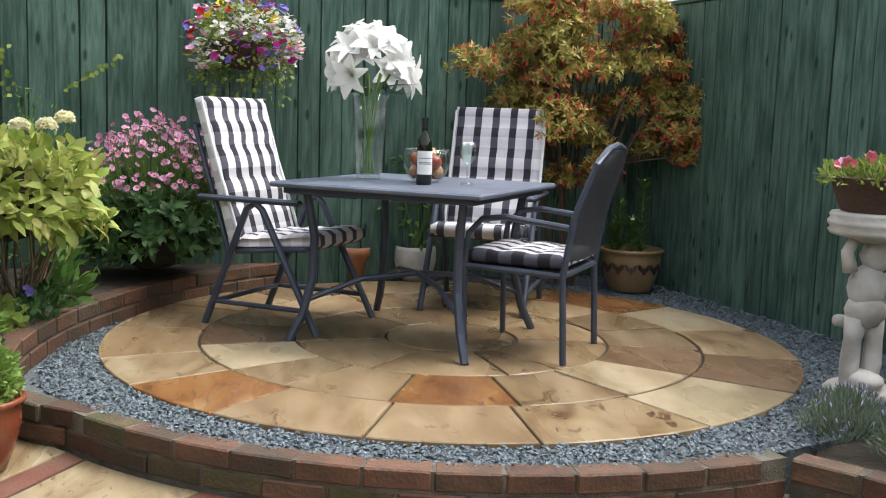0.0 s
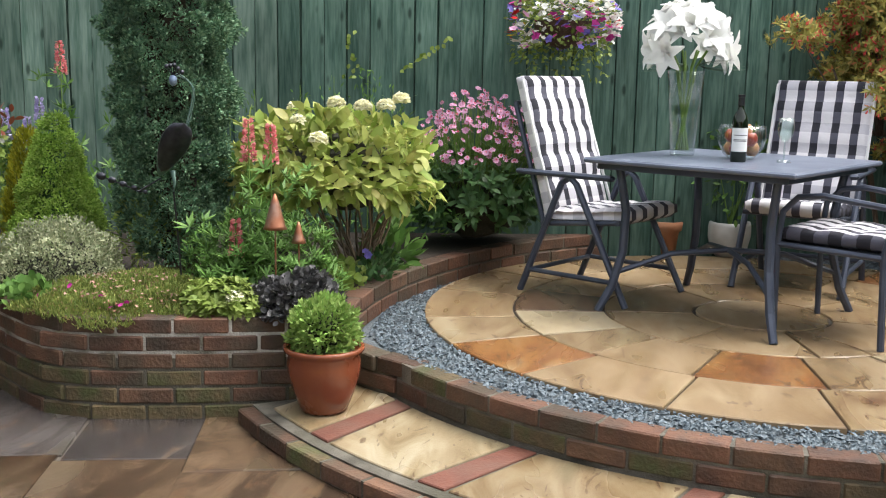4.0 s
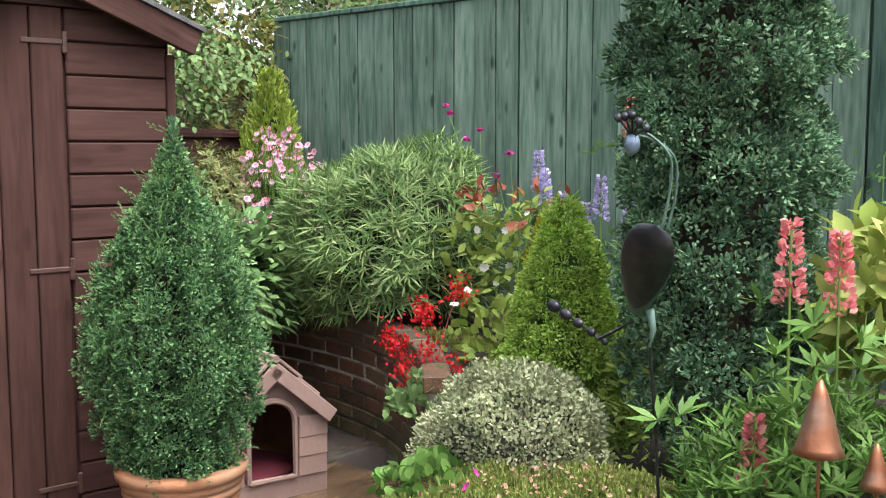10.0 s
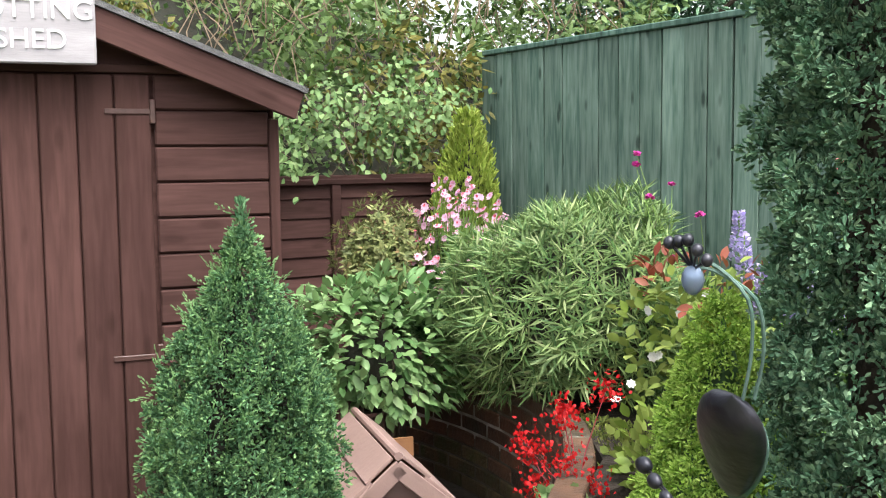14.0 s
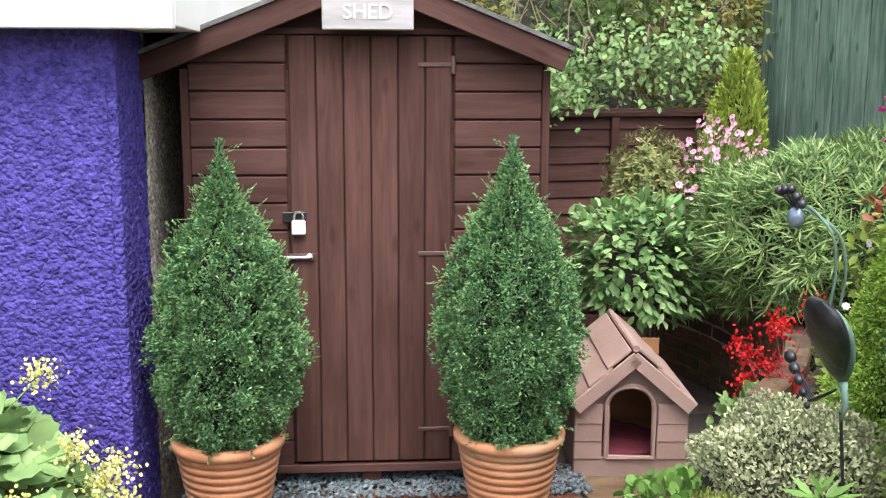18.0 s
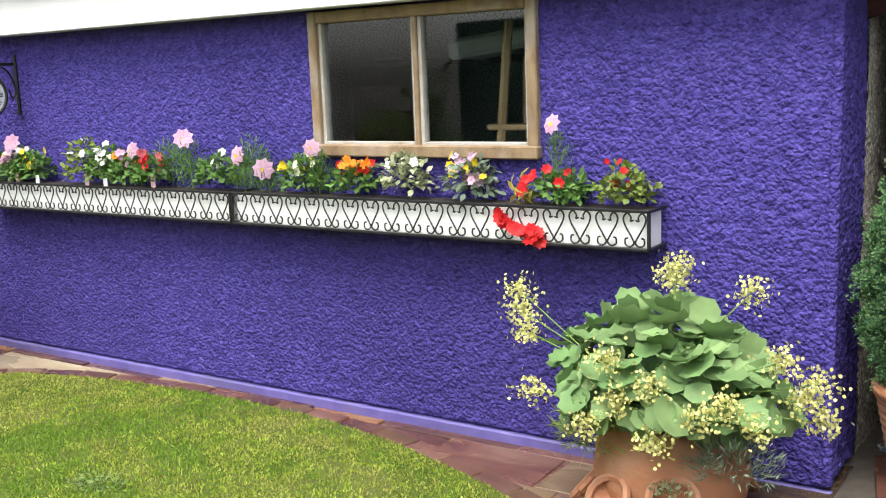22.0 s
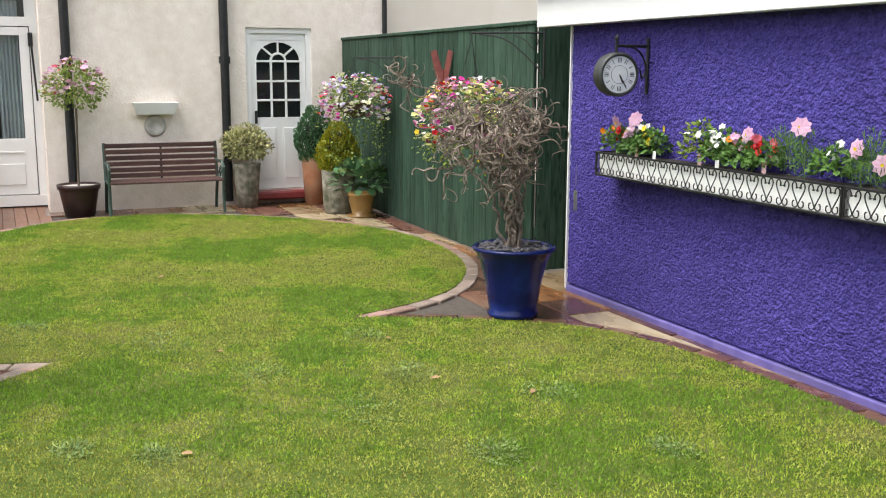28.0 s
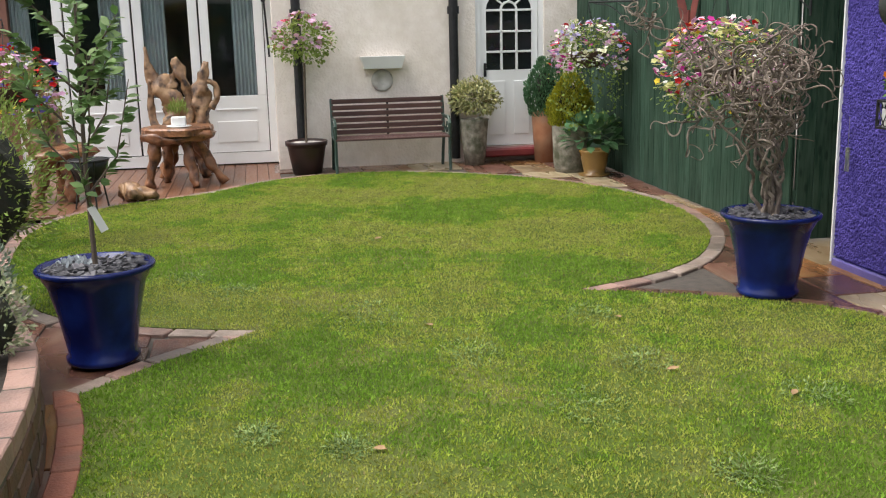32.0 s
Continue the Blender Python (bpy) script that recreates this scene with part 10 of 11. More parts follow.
# ---- window box flowers ----
def box_plant(x, label, fol, mats, h=0.16, n=7, w=0.11, size=0.022, feather=False):
    o = plant("bedding_plant", label, "flower", "window box flowers")
    P, D = mound(240 if not feather else 420, (x, -0.1, 1.06 + h * 0.3), (w, 0.07, h * 0.6), int(abs(x) * 100), -0.3, 0.25, 3, 0.6)
    if feather:
        foliage(o, fol, P, jitter(D * 0.4 + UP, 0.6), jitter(D, 0.8), 0.045, 0.005)
    else:
        foliage(o, fol, P, jitter(D, 0.6), jitter(UP + D, 0.5), RS.uniform(0.025, 0.045, len(P)), RS.uniform(0.016, 0.028, len(P)), "oval")
    for m in mats:
        C = np.array((x, -0.12, 1.08 + h * 0.62)) + np.clip(RS.normal(0, 1, (n, 3)), -1.5, 1.5) * np.array([w * 0.55, 0.03, h * 0.2])
        flowers(o, m, C, size, 6, (0.1, -0.9, 0.5), "flower")
    return o


def cosmos(x, z, mat=P_PALE):
    o = plant("cosmos", "tall pale pink cosmos with feathery leaves", "flower", "cosmos in the window boxes")
    n2 = 260
    t = RS.rand(n2)
    C = np.stack([x + RS.normal(0, 0.045, n2) * (1.1 - t), -0.1 + RS.normal(0, 0.03, n2), 1.05 + t * (z - 1.05) * 0.85], 1)
    foliage(o, L_MID, C, jitter(np.tile(UP, (n2, 1)), 0.7), RS.normal(size=(n2, 3)), 0.045, 0.004)
    stems(o, STEMGREEN, [(x, -0.1, 1.04)], [(x, -0.12, z)], 0.0025, 0.01, "stem")
    flowers(o, mat, [(x, -0.14, z)], 0.048, 8, (0.1, -1, 0.15), "flower", cup=0.1)
    flowers(o, P_YEL, [(x, -0.152, z + 0.0)], 0.009, 5, (0.1, -1, 0.15), "flower_centre")


for args in ((-4.68, "red and orange bedding plants in the trough", L_MID, (P_RED, P_ORA)), (-4.45, "white and pink bedding flowers in the trough", L_MID, (P_WHITE, P_PALE)), (-4.3, "yellow pansies in the trough", L_MID, (P_YEL,)),
             (-3.85, "bushy light green plant with a white flower", L_LIME, (P_WHITE,), 0.24, 2), (-3.68, "white petunias in the trough", L_MID, (P_WHITE, P_WHITE), 0.2), (-3.5, "pink and orange bedding flowers in the trough", L_MID, (P_PINK, P_ORA)),
             (-3.3, "red and pink busy flowers in the trough", L_MID, (P_ROSE, P_RED)), (-2.85, "green plant with small white flowers in the trough", L_MID, (P_WHITE,), 0.16, 3),
             (-2.3, "yellow and cream pansies in the trough", L_MID, (P_YEL, P_CREAM)), (-2.0, "orange and red marigolds in the trough", L_MID, (P_ORA, P_ORA, P_RED), 0.14), (-1.72, "variegated leaves with white flowers in the trough", L_VARI, (P_WHITE,), 0.2, 3),
             (-1.4, "pale lilac and yellow primulas in the trough", L_GREY, (P_PALE, P_PALE, P_YEL), 0.17, 8), (-0.98, "green leaves with a red flower in the trough", L_MID, (P_RED,), 0.12, 3), (-0.72, "bushy begonia with red flowers at the trough's end", L_LIME, (P_RED,), 0.15, 6, 0.1, 0.018)):
    box_plant(*args)
for x in (-3.15, -2.6):
    box_plant(x, "feathery green plant in the trough", L_MID, (), 0.24, feather=True)
for x, z in ((-4.62, 1.24), (-4.42, 1.27), (-3.4, 1.24), (-3.02, 1.3), (-2.66, 1.22), (-2.5, 1.16), (-2.2, 1.26), (-1.0, 1.36), (-4.5, 1.2)):
    cosmos(x, z)
PINK_TAG = surf("pale_pink_card", (0.518, 0.296, 0.3108), (0.5624, 0.37, 0.37), 8, 0.5, 0.0, 40)
for x, z, mat, lab in ((-4.38, 1.07, PINK_TAG, "pale pink plant label in the trough"), (-4.2, 1.06, WHITE, "white plant label in the trough"), (-3.77, 1.08, PINK_TAG, "pale pink plant label in the trough"), (-3.25, 1.085, PINK_TAG, "pale pink plant label in the trough"), (-3.62, 1.07, WHITE, "white plant label in the trough")):
    o = thing("plant_label", lab, "label", (x, -0.152, z), group="plant labels")
    part("card", G().box((-0.016, -0.001, -0.03), (0.016, 0.001, 0.035), 0.0), mat, o)
    part("spike", G().box((-0.005, -0.001, -0.08), (0.005, 0.001, -0.03), 0.0), mat, o)
BEG = plant("trailing_begonia", "trailing scarlet begonia hanging over the trough", "flower")
C = np.array((-1.16, -0.2, 1.02)) + np.stack([np.linspace(-0.06, 0.14, 14), RS.normal(0, 0.015, 14), -np.linspace(0.02, 0.1, 14)], 1) + RS.normal(0, 0.012, (14, 3))
flowers(BEG, P_RED, C, 0.034, 8, (0, -1, 0.3), "flower")
flowers(BEG, P_RED, np.array((-1.12, -0.14, 1.14)) + RS.normal(0, 0.03, (8, 3)), 0.024, 6, (0, -1, 0.5), "flower")
foliage(BEG, L_FUCH, np.array((-1.14, -0.12, 1.08)) + RS.normal(0, 0.03, (40, 3)), jitter(np.tile(UP, (40, 1)), 0.8), RS.normal(size=(40, 3)), 0.05, 0.02, "oval")

# ---- contorted hazel and apple sapling ----
TWIG = surf("grey_brown_twigs", (0.065, 0.047, 0.036), (0.25, 0.2, 0.158), 14, 0.85, 0.5, 60)
HAZ = plant("contorted_hazel", "bare twisted contorted hazel growing in a blue pot", "shrub")
rnd = random.Random(23)


def curl(p, way, length, r0, r1, kap=26.0, pull=0.06, step=0.012):
    """A looping shoot from p that drifts along way."""
    way = Vector(way).normalized()
    d, ax = way.copy(), Vector((rnd.uniform(-1, 1), rnd.uniform(-1, 1), rnd.uniform(-1, 1))).normalized()
    line = [Vector(p)]
    for _ in range(max(4, int(length / step))):
        ax = (ax + Vector((rnd.gauss(0, 0.22), rnd.gauss(0, 0.22), rnd.gauss(0, 0.22)))).normalized()
        d = (Matrix.Rotation(kap * step * rnd.uniform(0.3, 1.5), 3, ax) @ d + way * pull).normalized()
        line.append(line[-1] + d * step)
    m2 = len(line)
    return line, [r0 + (r1 - r0) * k / m2 for k in range(m2)]


base = Vector((POT_D[0], POT_D[1], 0.42))
goals = [(-0.62, 0.02, 0.86), (-0.34, -0.1, 0.82), (-0.2, -0.3, 0.7), (-0.3, 0.16, 0.8), (0.0, -0.24, 0.72), (-0.05, 0.1, 0.86), (0.12, -0.16, 0.74), (0.1, 0.06, 0.8), (0.2, -0.12, 0.68), (0.0, 0.12, 0.76), (-0.14, -0.12, 0.6), (-0.2, 0.05, 0.68), (0.18, -0.2, 0.56), (0.02, -0.02, 0.84)]
twigs = G()
for i, gl in enumerate(goals):
    root = base + Vector((rnd.uniform(-0.035, 0.035), rnd.uniform(-0.035, 0.035), 0))
    knee = base + Vector((gl[0] * 0.3, gl[1] * 0.35, gl[2] * 0.45))
    stem = smooth_path([root, root.lerp(knee, 0.5) + Vector((rnd.uniform(-0.03, 0.03), rnd.uniform(-0.03, 0.03), 0)), knee, knee.lerp(base + Vector(gl), 0.5) + Vector((rnd.uniform(-0.05, 0.05), rnd.uniform(-0.05, 0.05), rnd.uniform(-0.03, 0.04))), base + Vector(gl)], 6)
    m2 = len(stem)
    stem = [p + Vector((math.sin(k * 1.3 + i), math.cos(k * 1.1 + i * 2), math.sin(k * 0.9 + i * 3))) * 0.024 * min(1.0, 0.15 + 1.4 * k / m2) for k, p in enumerate(stem)]
    part("limb", G().tube(stem, [0.0125 - 0.0075 * k / m2 for k in range(m2)], 6, False), TWIG, HAZ)
    tail, rad = curl(stem[-1], Vector((-1, 0.02, -0.1)) if i == 0 else Vector(gl) - Vector((0, 0, 0.5)), 0.9 if i == 0 else 0.34, 0.0072, 0.0034, 15 if i == 0 else 26, 0.13)
    twigs.tube(tail, rad, 4, False)
    stem = stem + (tail * 2 if i == 0 else tail[::3])
    for q in range(22 if i == 0 else 10):
        k = int(len(stem) * rnd.uniform(0.46, 0.99))
        s = stem[k]
        way = Vector((rnd.uniform(-1, 1), rnd.uniform(-1, 1), rnd.uniform(-0.5, 0.8)))
        tw, rad = curl(s, way, rnd.uniform(0.18, 0.45), 0.007, 0.0038, 27)
        twigs.tube(tw, rad, 4, False)
        for r2 in range(2):
            t2, rad = curl(tw[int(len(tw) * rnd.uniform(0.2, 0.95))], (rnd.uniform(-1, 1), rnd.uniform(-1, 1), rnd.uniform(-0.6, 0.6)), rnd.uniform(0.1, 0.24), 0.0044, 0.0026, 34)
            twigs.tube(t2, rad, 3, False)
tagged(part("twig_tangle", twigs, TWIG, HAZ), kind="stuff")
flowers(HAZ, P_YEL, [(POT_D[0] - 0.1, POT_D[1] - 0.2, 1.0), (POT_D[0] + 0.1, POT_D[1] - 0.15, 1.05)], 0.02, 5, name="fallen_flower")

APP = plant("apple_sapling", "young apple sapling with pale leaves in a blue pot", "tree")
b0 = Vector((POT_E[0], POT_E[1], 0.42))
part("trunk", G().tube([b0, b0 + Vector((0.01, 0.0, 0.5)), b0 + Vector((0.0, 0.02, 1.2))], [0.012, 0.01, 0.005], 8), BARK, APP)
Cs, As = [], []
for k in range(12):
    a, z0 = k * 2.2, 0.3 + 0.065 * k
    p0 = b0 + Vector((0, 0, z0))
    p1 = p0 + Vector((0.12 * math.cos(a), 0.16 * math.sin(a), 0.16))
    p2 = p0 + Vector((0.2 * math.cos(a), 0.25 * math.sin(a), 0.5 if z0 < 0.6 else 0.26))
    part("limb", G().tube([p0, p1, p2], [0.006, 0.004, 0.002], 5, False), BARK, APP)
    for j in range(34):
        t = rnd.random() ** 0.7
        q = p0.lerp(p1, t * 2) if t < 0.5 else p1.lerp(p2, t * 2 - 1)
        Cs.append(tuple(q))
        As.append((math.cos(a) + rnd.uniform(-1.2, 1.2), math.sin(a) + rnd.uniform(-1.2, 1.2), rnd.uniform(-0.3, 0.7)))
for j in range(60):
    Cs.append(tuple(b0 + Vector((0, 0, rnd.uniform(0.7, 1.22)))))
    As.append((rnd.uniform(-1, 1), rnd.uniform(-1, 1), rnd.uniform(0.0, 0.8)))
foliage(APP, leaf("pale_apple_leaf", (0.074, 0.1554, 0.037), (0.222, 0.3108, 0.1258), 0.25, 0.45, 0.25), Cs, As, jitter(np.tile(UP, (len(Cs), 1)), 0.5), RS.uniform(0.05, 0.085, len(Cs)), RS.uniform(0.026, 0.042, len(Cs)), "oval", "crown")
part("label_tag", G().box((0, -0.018, 0), (0.002, 0.018, 0.125), 0.0, Matrix.Translation(b0 + Vector((0.02, 0.06, 0.2))) @ Matrix.Rotation(radians(25), 4, "X")), PAPER, APP, "white plastic plant label")
SILV = plant("silver_rosette", "small silver-leaved plant at the edge of the blue pot", "plant")
P, D = mound(120, (POT_E[0] - 0.05, POT_E[1] - 0.1, 0.45), (0.07, 0.07, 0.03), 96, 0, 0.2, 3, 0.5)
foliage(SILV, leaf("silver_leaf", (0.4, 0.44, 0.46), (0.6, 0.63, 0.65), 0.15, 0.5, 0.1), P, jitter(D + UP, 0.6), jitter(UP + D, 0.6), 0.03, 0.014, "oval")

# ---- south border ----
for i, (x, y, s, mat, lab) in enumerate(((-5.5, -4.92, 0.4, L_LIME, "bushy fine-leaved green shrub in the south border"), (-3.7, -4.46, 0.14, L_VARI, "small variegated plant at the border's edge"), (-4.22, -4.62, 0.16, L_GREY, "low grey-green plant at the border's edge"),
                                         (-5.3, -5.55, 0.3, L_MID, "rounded green shrub in the south border"), (-6.6, -6.1, 0.4, L_DARK, "dark green shrub in the south border"))):
    o = plant("border_shrub", lab, "shrub", "south border shrubs")
    P, D = mound(2600 if s > 0.2 else 700, (x, y, 0.3 + s * 1.1), (s, s, s * 1.2), 101 + i, -0.8, 0.2, 3, 0.4)
    foliage(o, mat, P, jitter(D + UP * 0.4, 0.5), jitter(D, 0.6), 0.045 if s > 0.2 else 0.03, 0.012, "blade")
    core(o, (x, y, 0.3 + s), (s * 0.7, s * 0.7, s * 0.8), 3, DARKCORE)

# ---- planting by the house ----
ROSE = plant("standard_rose", "standard rose with a round head of pink blooms", "tree")
part("trunk", G().tube([(-10.62, -2.95, 0.3), (-10.6, -2.94, 0.8), (-10.62, -2.93, 1.15)], 0.012, 8), BARK, ROSE)
P, D = mound(900, (-10.6, -2.93, 1.36), (0.28, 0.3, 0.26), 111, -0.8, 0.25, 3, 0.5)
foliage(ROSE, L_LIME, P, jitter(D, 0.6), jitter(UP + D, 0.5), 0.045, 0.026, "oval", "crown")
D2 = sphere_dirs(120, -0.3)
flowers(ROSE, P_PALE, np.array((-10.6, -2.93, 1.38)) + D2[:80] * np.array([0.29, 0.31, 0.28]), 0.032, 7, None, "bloom")
flowers(ROSE, P_ROSE, np.array((-10.6, -2.93, 1.38)) + D2[80:] * np.array([0.28, 0.3, 0.27]), 0.024, 6, None, "bloom")
VB = plant("variegated_bush", "cream variegated bush growing in the concrete pot", "shrub")
P, D = mound(1800, (-10.72, -1.12, 0.72), (0.26, 0.27, 0.2), 112, -0.8, 0.25, 3, 0.5)
foliage(VB, leaf("yellow_variegated_leaf", (0.16, 0.19, 0.07), (0.5, 0.46, 0.22), 0.25, 0.5, 0.2), P, jitter(D, 0.6), jitter(UP + D, 0.5), 0.045, 0.022, "oval")
GB = plant("golden_conifer", "golden dome-shaped conifer in the buff tub", "shrub")
P, D = column(3600, (-9.86, -0.3), 0.46, 0.98, lambda t: 0.2 * math.sin(math.pi * min(0.94, 0.32 + t * 0.62)) + 0.01, 113, 0.15, 4)
foliage(GB, L_GOLD, P, jitter(D * 0.4 + UP, 0.4), jitter(D, 0.6), 0.04, 0.014, "tuft")
core(GB, (-9.86, -0.3, 0.68), (0.13, 0.13, 0.2), 3, DARKCORE)
DB = plant("dark_conifer", "dark green conifer in the orange pot", "shrub")
P, D = column(2600, (-10.7, -0.32), 0.5, 1.12, lambda t: 0.2 * math.sin(math.pi * min(0.94, 0.3 + t * 0.62)) + 0.01, 114, 0.2, 4)
foliage(DB, L_CONE, P, jitter(D * 0.4 + UP, 0.4), jitter(D, 0.6), 0.045, 0.016, "tuft")
core(DB, (-10.7, -0.32, 0.75), (0.13, 0.13, 0.22), 3, DARKCORE)
HO = plant("hosta", "broad-leaved hosta in the ochre pot", "plant")
P, D = mound(130, (-9.5, -0.16, 0.36), (0.26, 0.26, 0.2), 115, -0.3, 0.1, 3, 0.4)
foliage(HO, leaf("hosta_leaf", (0.06, 0.14, 0.06), (0.14, 0.26, 0.12), 0.3, 0.4, 0.2), P, jitter(D * 0.9, 0.3), jitter(UP + D * 0.4, 0.2), 0.12, 0.09, "oval")
BUT = thing("metal_butterfly", "rusty red metal butterfly on the fence", "ornament", (-7.68, 0.0, 1.52), 42)
RUST = surf("rust_red_metal", (0.1184, 0.0222, 0.0185), (0.1924, 0.0444, 0.0333), 16, 0.6, 0.3, 50)
for s in (-1, 1):
    g = G().add([(0, 0, -0.06), (s * 0.06, -0.02, -0.02), (s * 0.11, -0.03, 0.2), (s * 0.06, -0.02, 0.22), (s * 0.02, -0.005, 0.08), (0, 0.004, -0.06), (s * 0.06, -0.016, -0.02), (s * 0.11, -0.026, 0.2), (s * 0.06, -0.016, 0.22), (s * 0.02, -0.001, 0.08)],
                [(0, 1, 2, 3, 4), (9, 8, 7, 6, 5)])
    part("upper_wing", g, RUST, BUT)
    g = G().blob((s * 0.045, -0.012, -0.1), (0.04, 0.006, 0.07), 1, 0.2)
    part("lower_wing", g, RUST, BUT)
part("body", G().tube([(0, 0, -0.14), (0, -0.005, 0.05)], 0.01, 6), RUST, BUT)

# ---- driftwood furniture on the deck ----
DRIFT = surf("polished_root_wood", (0.12, 0.045, 0.02), (0.3, 0.135, 0.06), 7, 0.35, 0.9, 26, stain=(0.03, 0.012, 0.006), stain_scale=11, stain_amt=1.0)
DRIFT_TAN = surf("tan_root_wood", (0.15, 0.075, 0.036), (0.38, 0.23, 0.12), 8, 0.4, 0.9, 26, stain=(0.028, 0.013, 0.007), stain_scale=11, stain_amt=1.0)


def gnarl(ctrl, radii, seed=0, thin=0.6, seg=12, n=6):
    """A gnarled root: an uneven limb along a soft line, thinner from front to back than across."""
    rs = np.random.RandomState(seed)
    path = smooth_path([Vector(c) for c in ctrl], n)
    rad = np.interp(np.linspace(0, len(ctrl) - 1, len(path)), range(len(ctrl)), radii)
    ph, vs, fs = rs.uniform(0, 6.28, 6), [], []
    for i, p in enumerate(path):
        t = (path[min(i + 1, len(path) - 1)] - path[max(i - 1, 0)]).normalized()
        u = (Vector((1, 0.15, 0.1)) - t * t.dot(Vector((1, 0.15, 0.1)))).normalized()
        w = t.cross(u)
        for k in range(seg):
            q = 2 * math.pi * k / seg
            f = 1 + 0.26 * math.sin(2 * q + ph[0] + i * 0.5) + 0.18 * math.sin(3 * q + ph[1] - i * 0.7) + 0.12 * math.sin(i * 1.1 + ph[2]) + rs.normal(0, 0.07)
            vs.append(tuple(p + (u * math.cos(q) * thin + w * math.sin(q)) * float(rad[i]) * f))
    m2 = len(path)
    for i in range(m2 - 1):
        for k in range(seg):
            j = (k + 1) % seg
            fs.append((i * seg + k, i * seg + j, (i + 1) * seg + j, (i + 1) * seg + k))
    fs += [tuple(range(seg))[::-1], tuple((m2 - 1) * seg + k for k in range(seg))]
    return G().add(vs, fs)


DT = thing("root_table", "polished tree-root side table on the deck", "table", (-10.2, -4.22, 0.012))
rim = [(0.3 * math.cos(q) * (1 + 0.12 * math.sin(3 * q + 1) + 0.06 * math.sin(5 * q)), 0.37 * math.sin(q) * (1 + 0.1 * math.sin(2 * q + 2) + 0.05 * math.sin(7 * q))) for q in [2 * math.pi * k / 28 for k in range(28)]]
part("tabletop", G().prism(rim, 0.5, 0.575, 0.018), DRIFT, DT)
part("top_burl", gnarl([(0.2, -0.34, 0.49), (0.24, -0.1, 0.47), (0.24, 0.12, 0.48), (0.16, 0.33, 0.5)], [0.035, 0.05, 0.045, 0.03], 2, 0.7), DRIFT, DT, smooth=True)
for k, (fx, fy, hx, hy) in enumerate(((0.16, -0.3, 0.08, -0.2), (0.26, 0.16, 0.1, 0.06), (0.05, 0.42, 0.05, 0.14), (-0.22, -0.16, -0.1, -0.1))):
    part("leg", gnarl([(hx, hy, 0.52), (hx + (fx - hx) * 0.35, hy + (fy - hy) * 0.3, 0.33), (hx + (fx - hx) * 0.75, hy + (fy - hy) * 0.7, 0.14), (fx, fy, 0.0)], [0.07, 0.05, 0.042, 0.046], 5 + k, 0.85), DRIFT, DT, smooth=True)
DC = thing("root_chair", "polished tree-root armchair with antler-like back", "chair", (-10.8, -4.2, 0.012), 0, "root armchairs")
part("seat", G().blob((0, 0, 0.42), (0.3, 0.34, 0.08), 5, 0.3, 8, 18), DRIFT, DC, smooth=True)
for k, (ctrl, rad) in enumerate((([(-0.16, -0.1, 0.42), (-0.19, -0.08, 0.72), (-0.2, -0.2, 0.92), (-0.22, -0.32, 1.06), (-0.24, -0.36, 1.34)], [0.11, 0.13, 0.11, 0.055, 0.014]),
                                 ([(-0.14, -0.26, 0.42), (-0.18, -0.33, 0.62), (-0.2, -0.33, 0.82), (-0.21, -0.31, 1.0)], [0.06, 0.035, 0.03, 0.05]),
                                 ([(-0.16, 0.05, 0.45), (-0.2, 0.07, 0.75), (-0.2, 0.03, 0.95), (-0.22, -0.03, 1.1), (-0.24, -0.07, 1.22)], [0.09, 0.05, 0.045, 0.06, 0.03]),
                                 ([(-0.19, -0.1, 0.9), (-0.21, -0.1, 1.0), (-0.21, -0.05, 1.08)], [0.05, 0.03, 0.03]),
                                 ([(-0.14, 0.16, 0.42), (-0.18, 0.19, 0.68), (-0.2, 0.18, 0.86), (-0.22, 0.22, 1.02), (-0.25, 0.26, 1.17)], [0.1, 0.09, 0.095, 0.06, 0.02]),
                                 ([(-0.2, 0.22, 0.98), (-0.22, 0.33, 0.93), (-0.2, 0.35, 0.8), (-0.17, 0.28, 0.68)], [0.03, 0.03, 0.026, 0.045]))):
    part("back_root", gnarl(ctrl, rad, 20 + k, 0.5), DRIFT_TAN, DC, smooth=True)
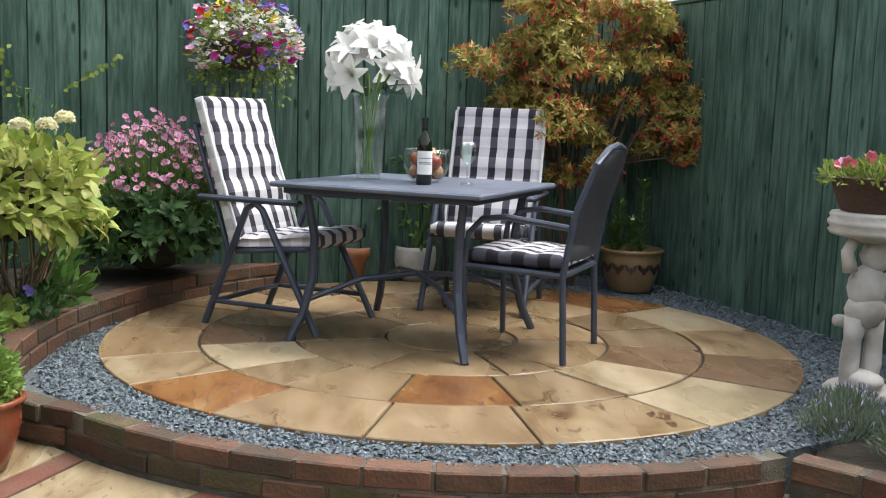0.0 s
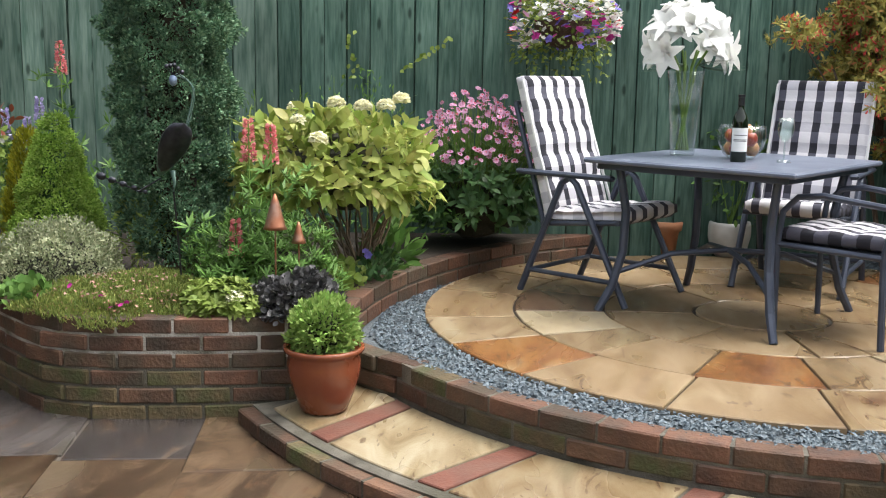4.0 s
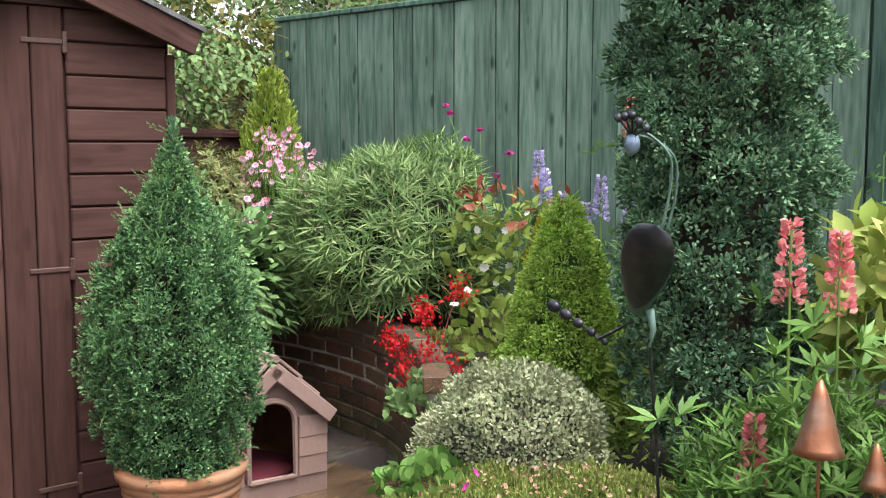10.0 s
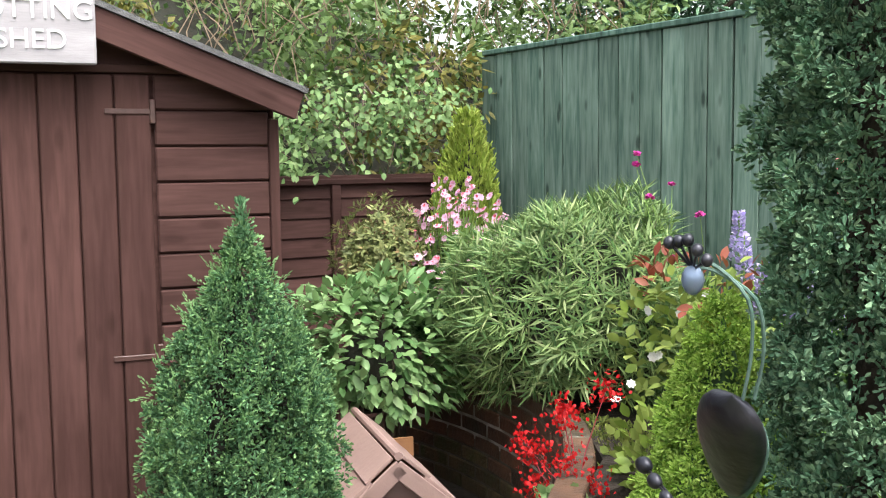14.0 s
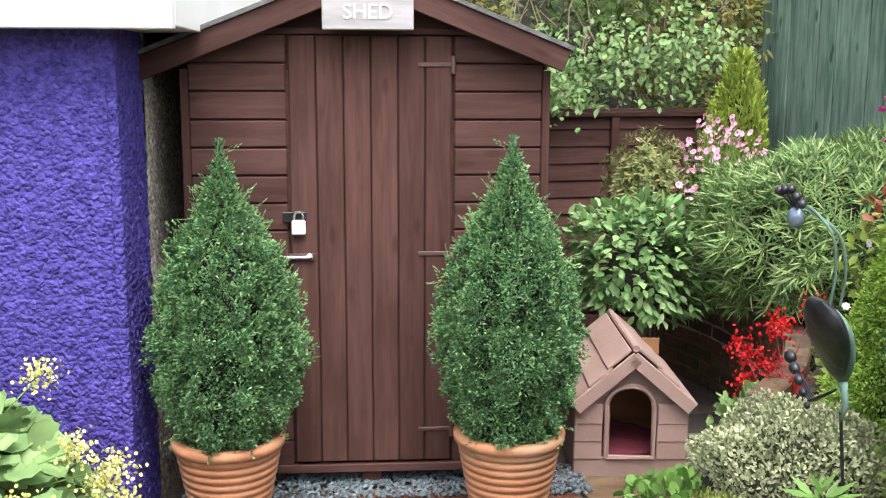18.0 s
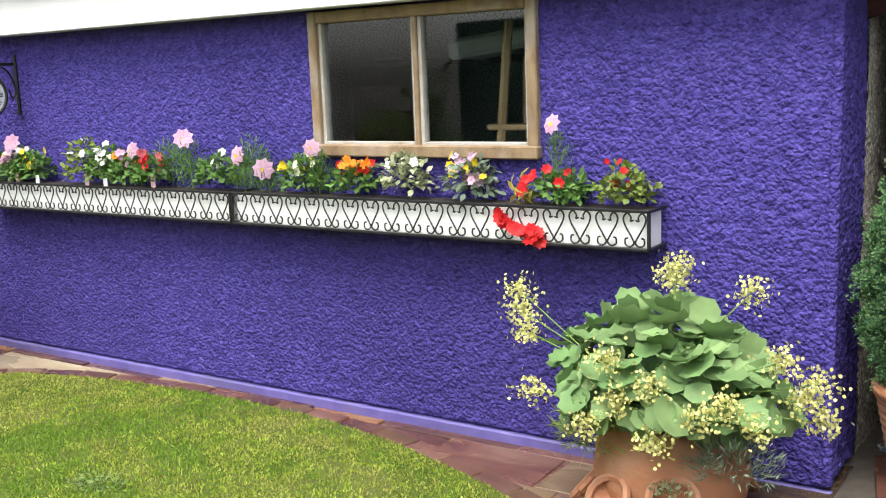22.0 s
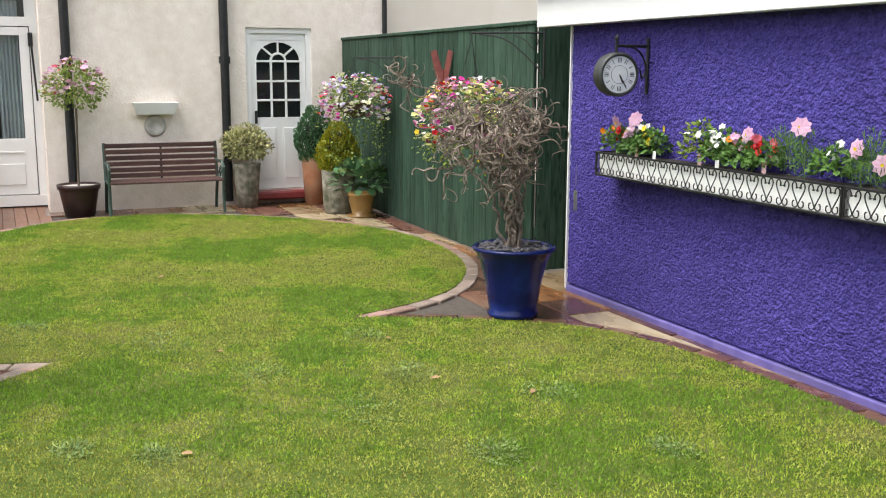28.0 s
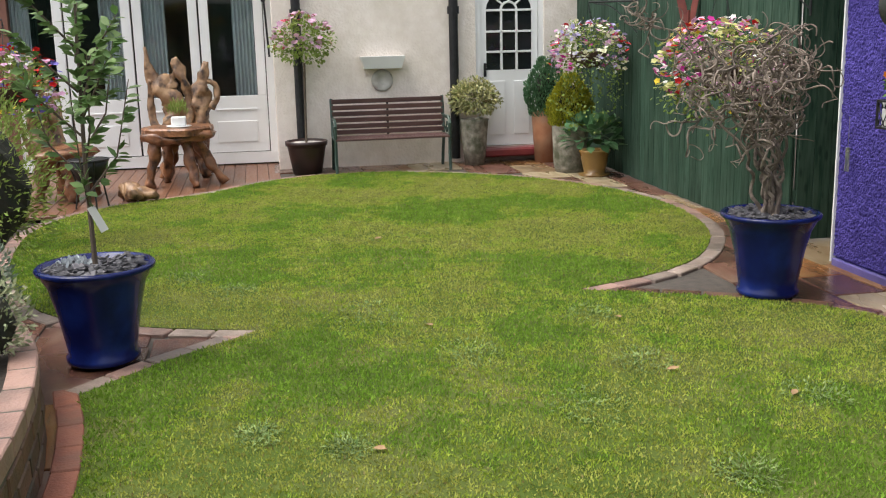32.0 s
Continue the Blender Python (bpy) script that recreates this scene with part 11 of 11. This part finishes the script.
for k, a in enumerate((45, 135, 225, 315)):
    ca, sa = math.cos(radians(a)), math.sin(radians(a))
    part("leg", gnarl([(0.15 * ca, 0.17 * sa, 0.42), (0.2 * ca, 0.24 * sa, 0.2), (0.24 * ca, 0.3 * sa, 0.0)], [0.09, 0.06, 0.055], 41 + k, 0.9), DRIFT, DC, smooth=True)
copy_thing(DC, pose(-9.6, -5.2, 0.015, 0, 0, 70))
for (x, y, a, s) in ((-9.3, -4.62, 25, 1.0), (-9.22, -4.5, 70, 0.8)):
    LG = thing("root_log", "short sawn tree-root log lying on the deck", "log", (x, y, 0.012), a, "root logs")
    part("log", gnarl([(-0.17 * s, 0, 0.07 * s), (0, 0.02, 0.085 * s), (0.17 * s, 0, 0.065 * s)], [0.055 * s, 0.08 * s, 0.05 * s], 51, 0.9), DRIFT_TAN, LG, smooth=True)
STAND = thing("wire_stand", "black wire plant stand on the deck", "plant stand", (-9.0, -4.9, 0.012))
for k in range(4):
    a = k * math.pi / 2 + 0.4
    part("leg", G().tube([(0.14 * math.cos(a), 0.14 * math.sin(a), 0.0), (0.11 * math.cos(a), 0.11 * math.sin(a), 0.2), (0.17 * math.cos(a), 0.17 * math.sin(a), 0.42)], 0.008, 6), IRON, STAND)
for z, r in ((0.42, 0.17), (0.24, 0.12)):
    part("ring", G().tube([(r * math.cos(radians(t)), r * math.sin(radians(t)), z) for t in range(0, 361, 20)], 0.008, 6), IRON, STAND)
part("basin", G().lathe([(0.0, 0.22), (0.1, 0.24), (0.15, 0.34), (0.165, 0.42), (0.15, 0.42), (0.0, 0.3)], 24), IRON, STAND, smooth=True)
CUP = thing("planter_cup", "white cup planter on a saucer with grassy plant", "plant pot", (-10.12, -4.2, 0.587))
part("cup", G().box((-0.06, -0.07, 0.01), (0.06, 0.07, 0.1), 0.01), WHITE, CUP)
part("saucer", G().lathe([(0.06, 0.0), (0.12, 0.006), (0.12, 0.012), (0.0, 0.012)], 24), WHITE, CUP)
P, D = mound(200, (0, 0, 0.13), (0.09, 0.09, 0.1), 118, -0.1, 0.2, 3, 0.5)
foliage(CUP, L_LIME, P, jitter(D * 0.5 + UP, 0.3), jitter(D, 0.7), 0.07, 0.008, "blade", "grassy_plant")
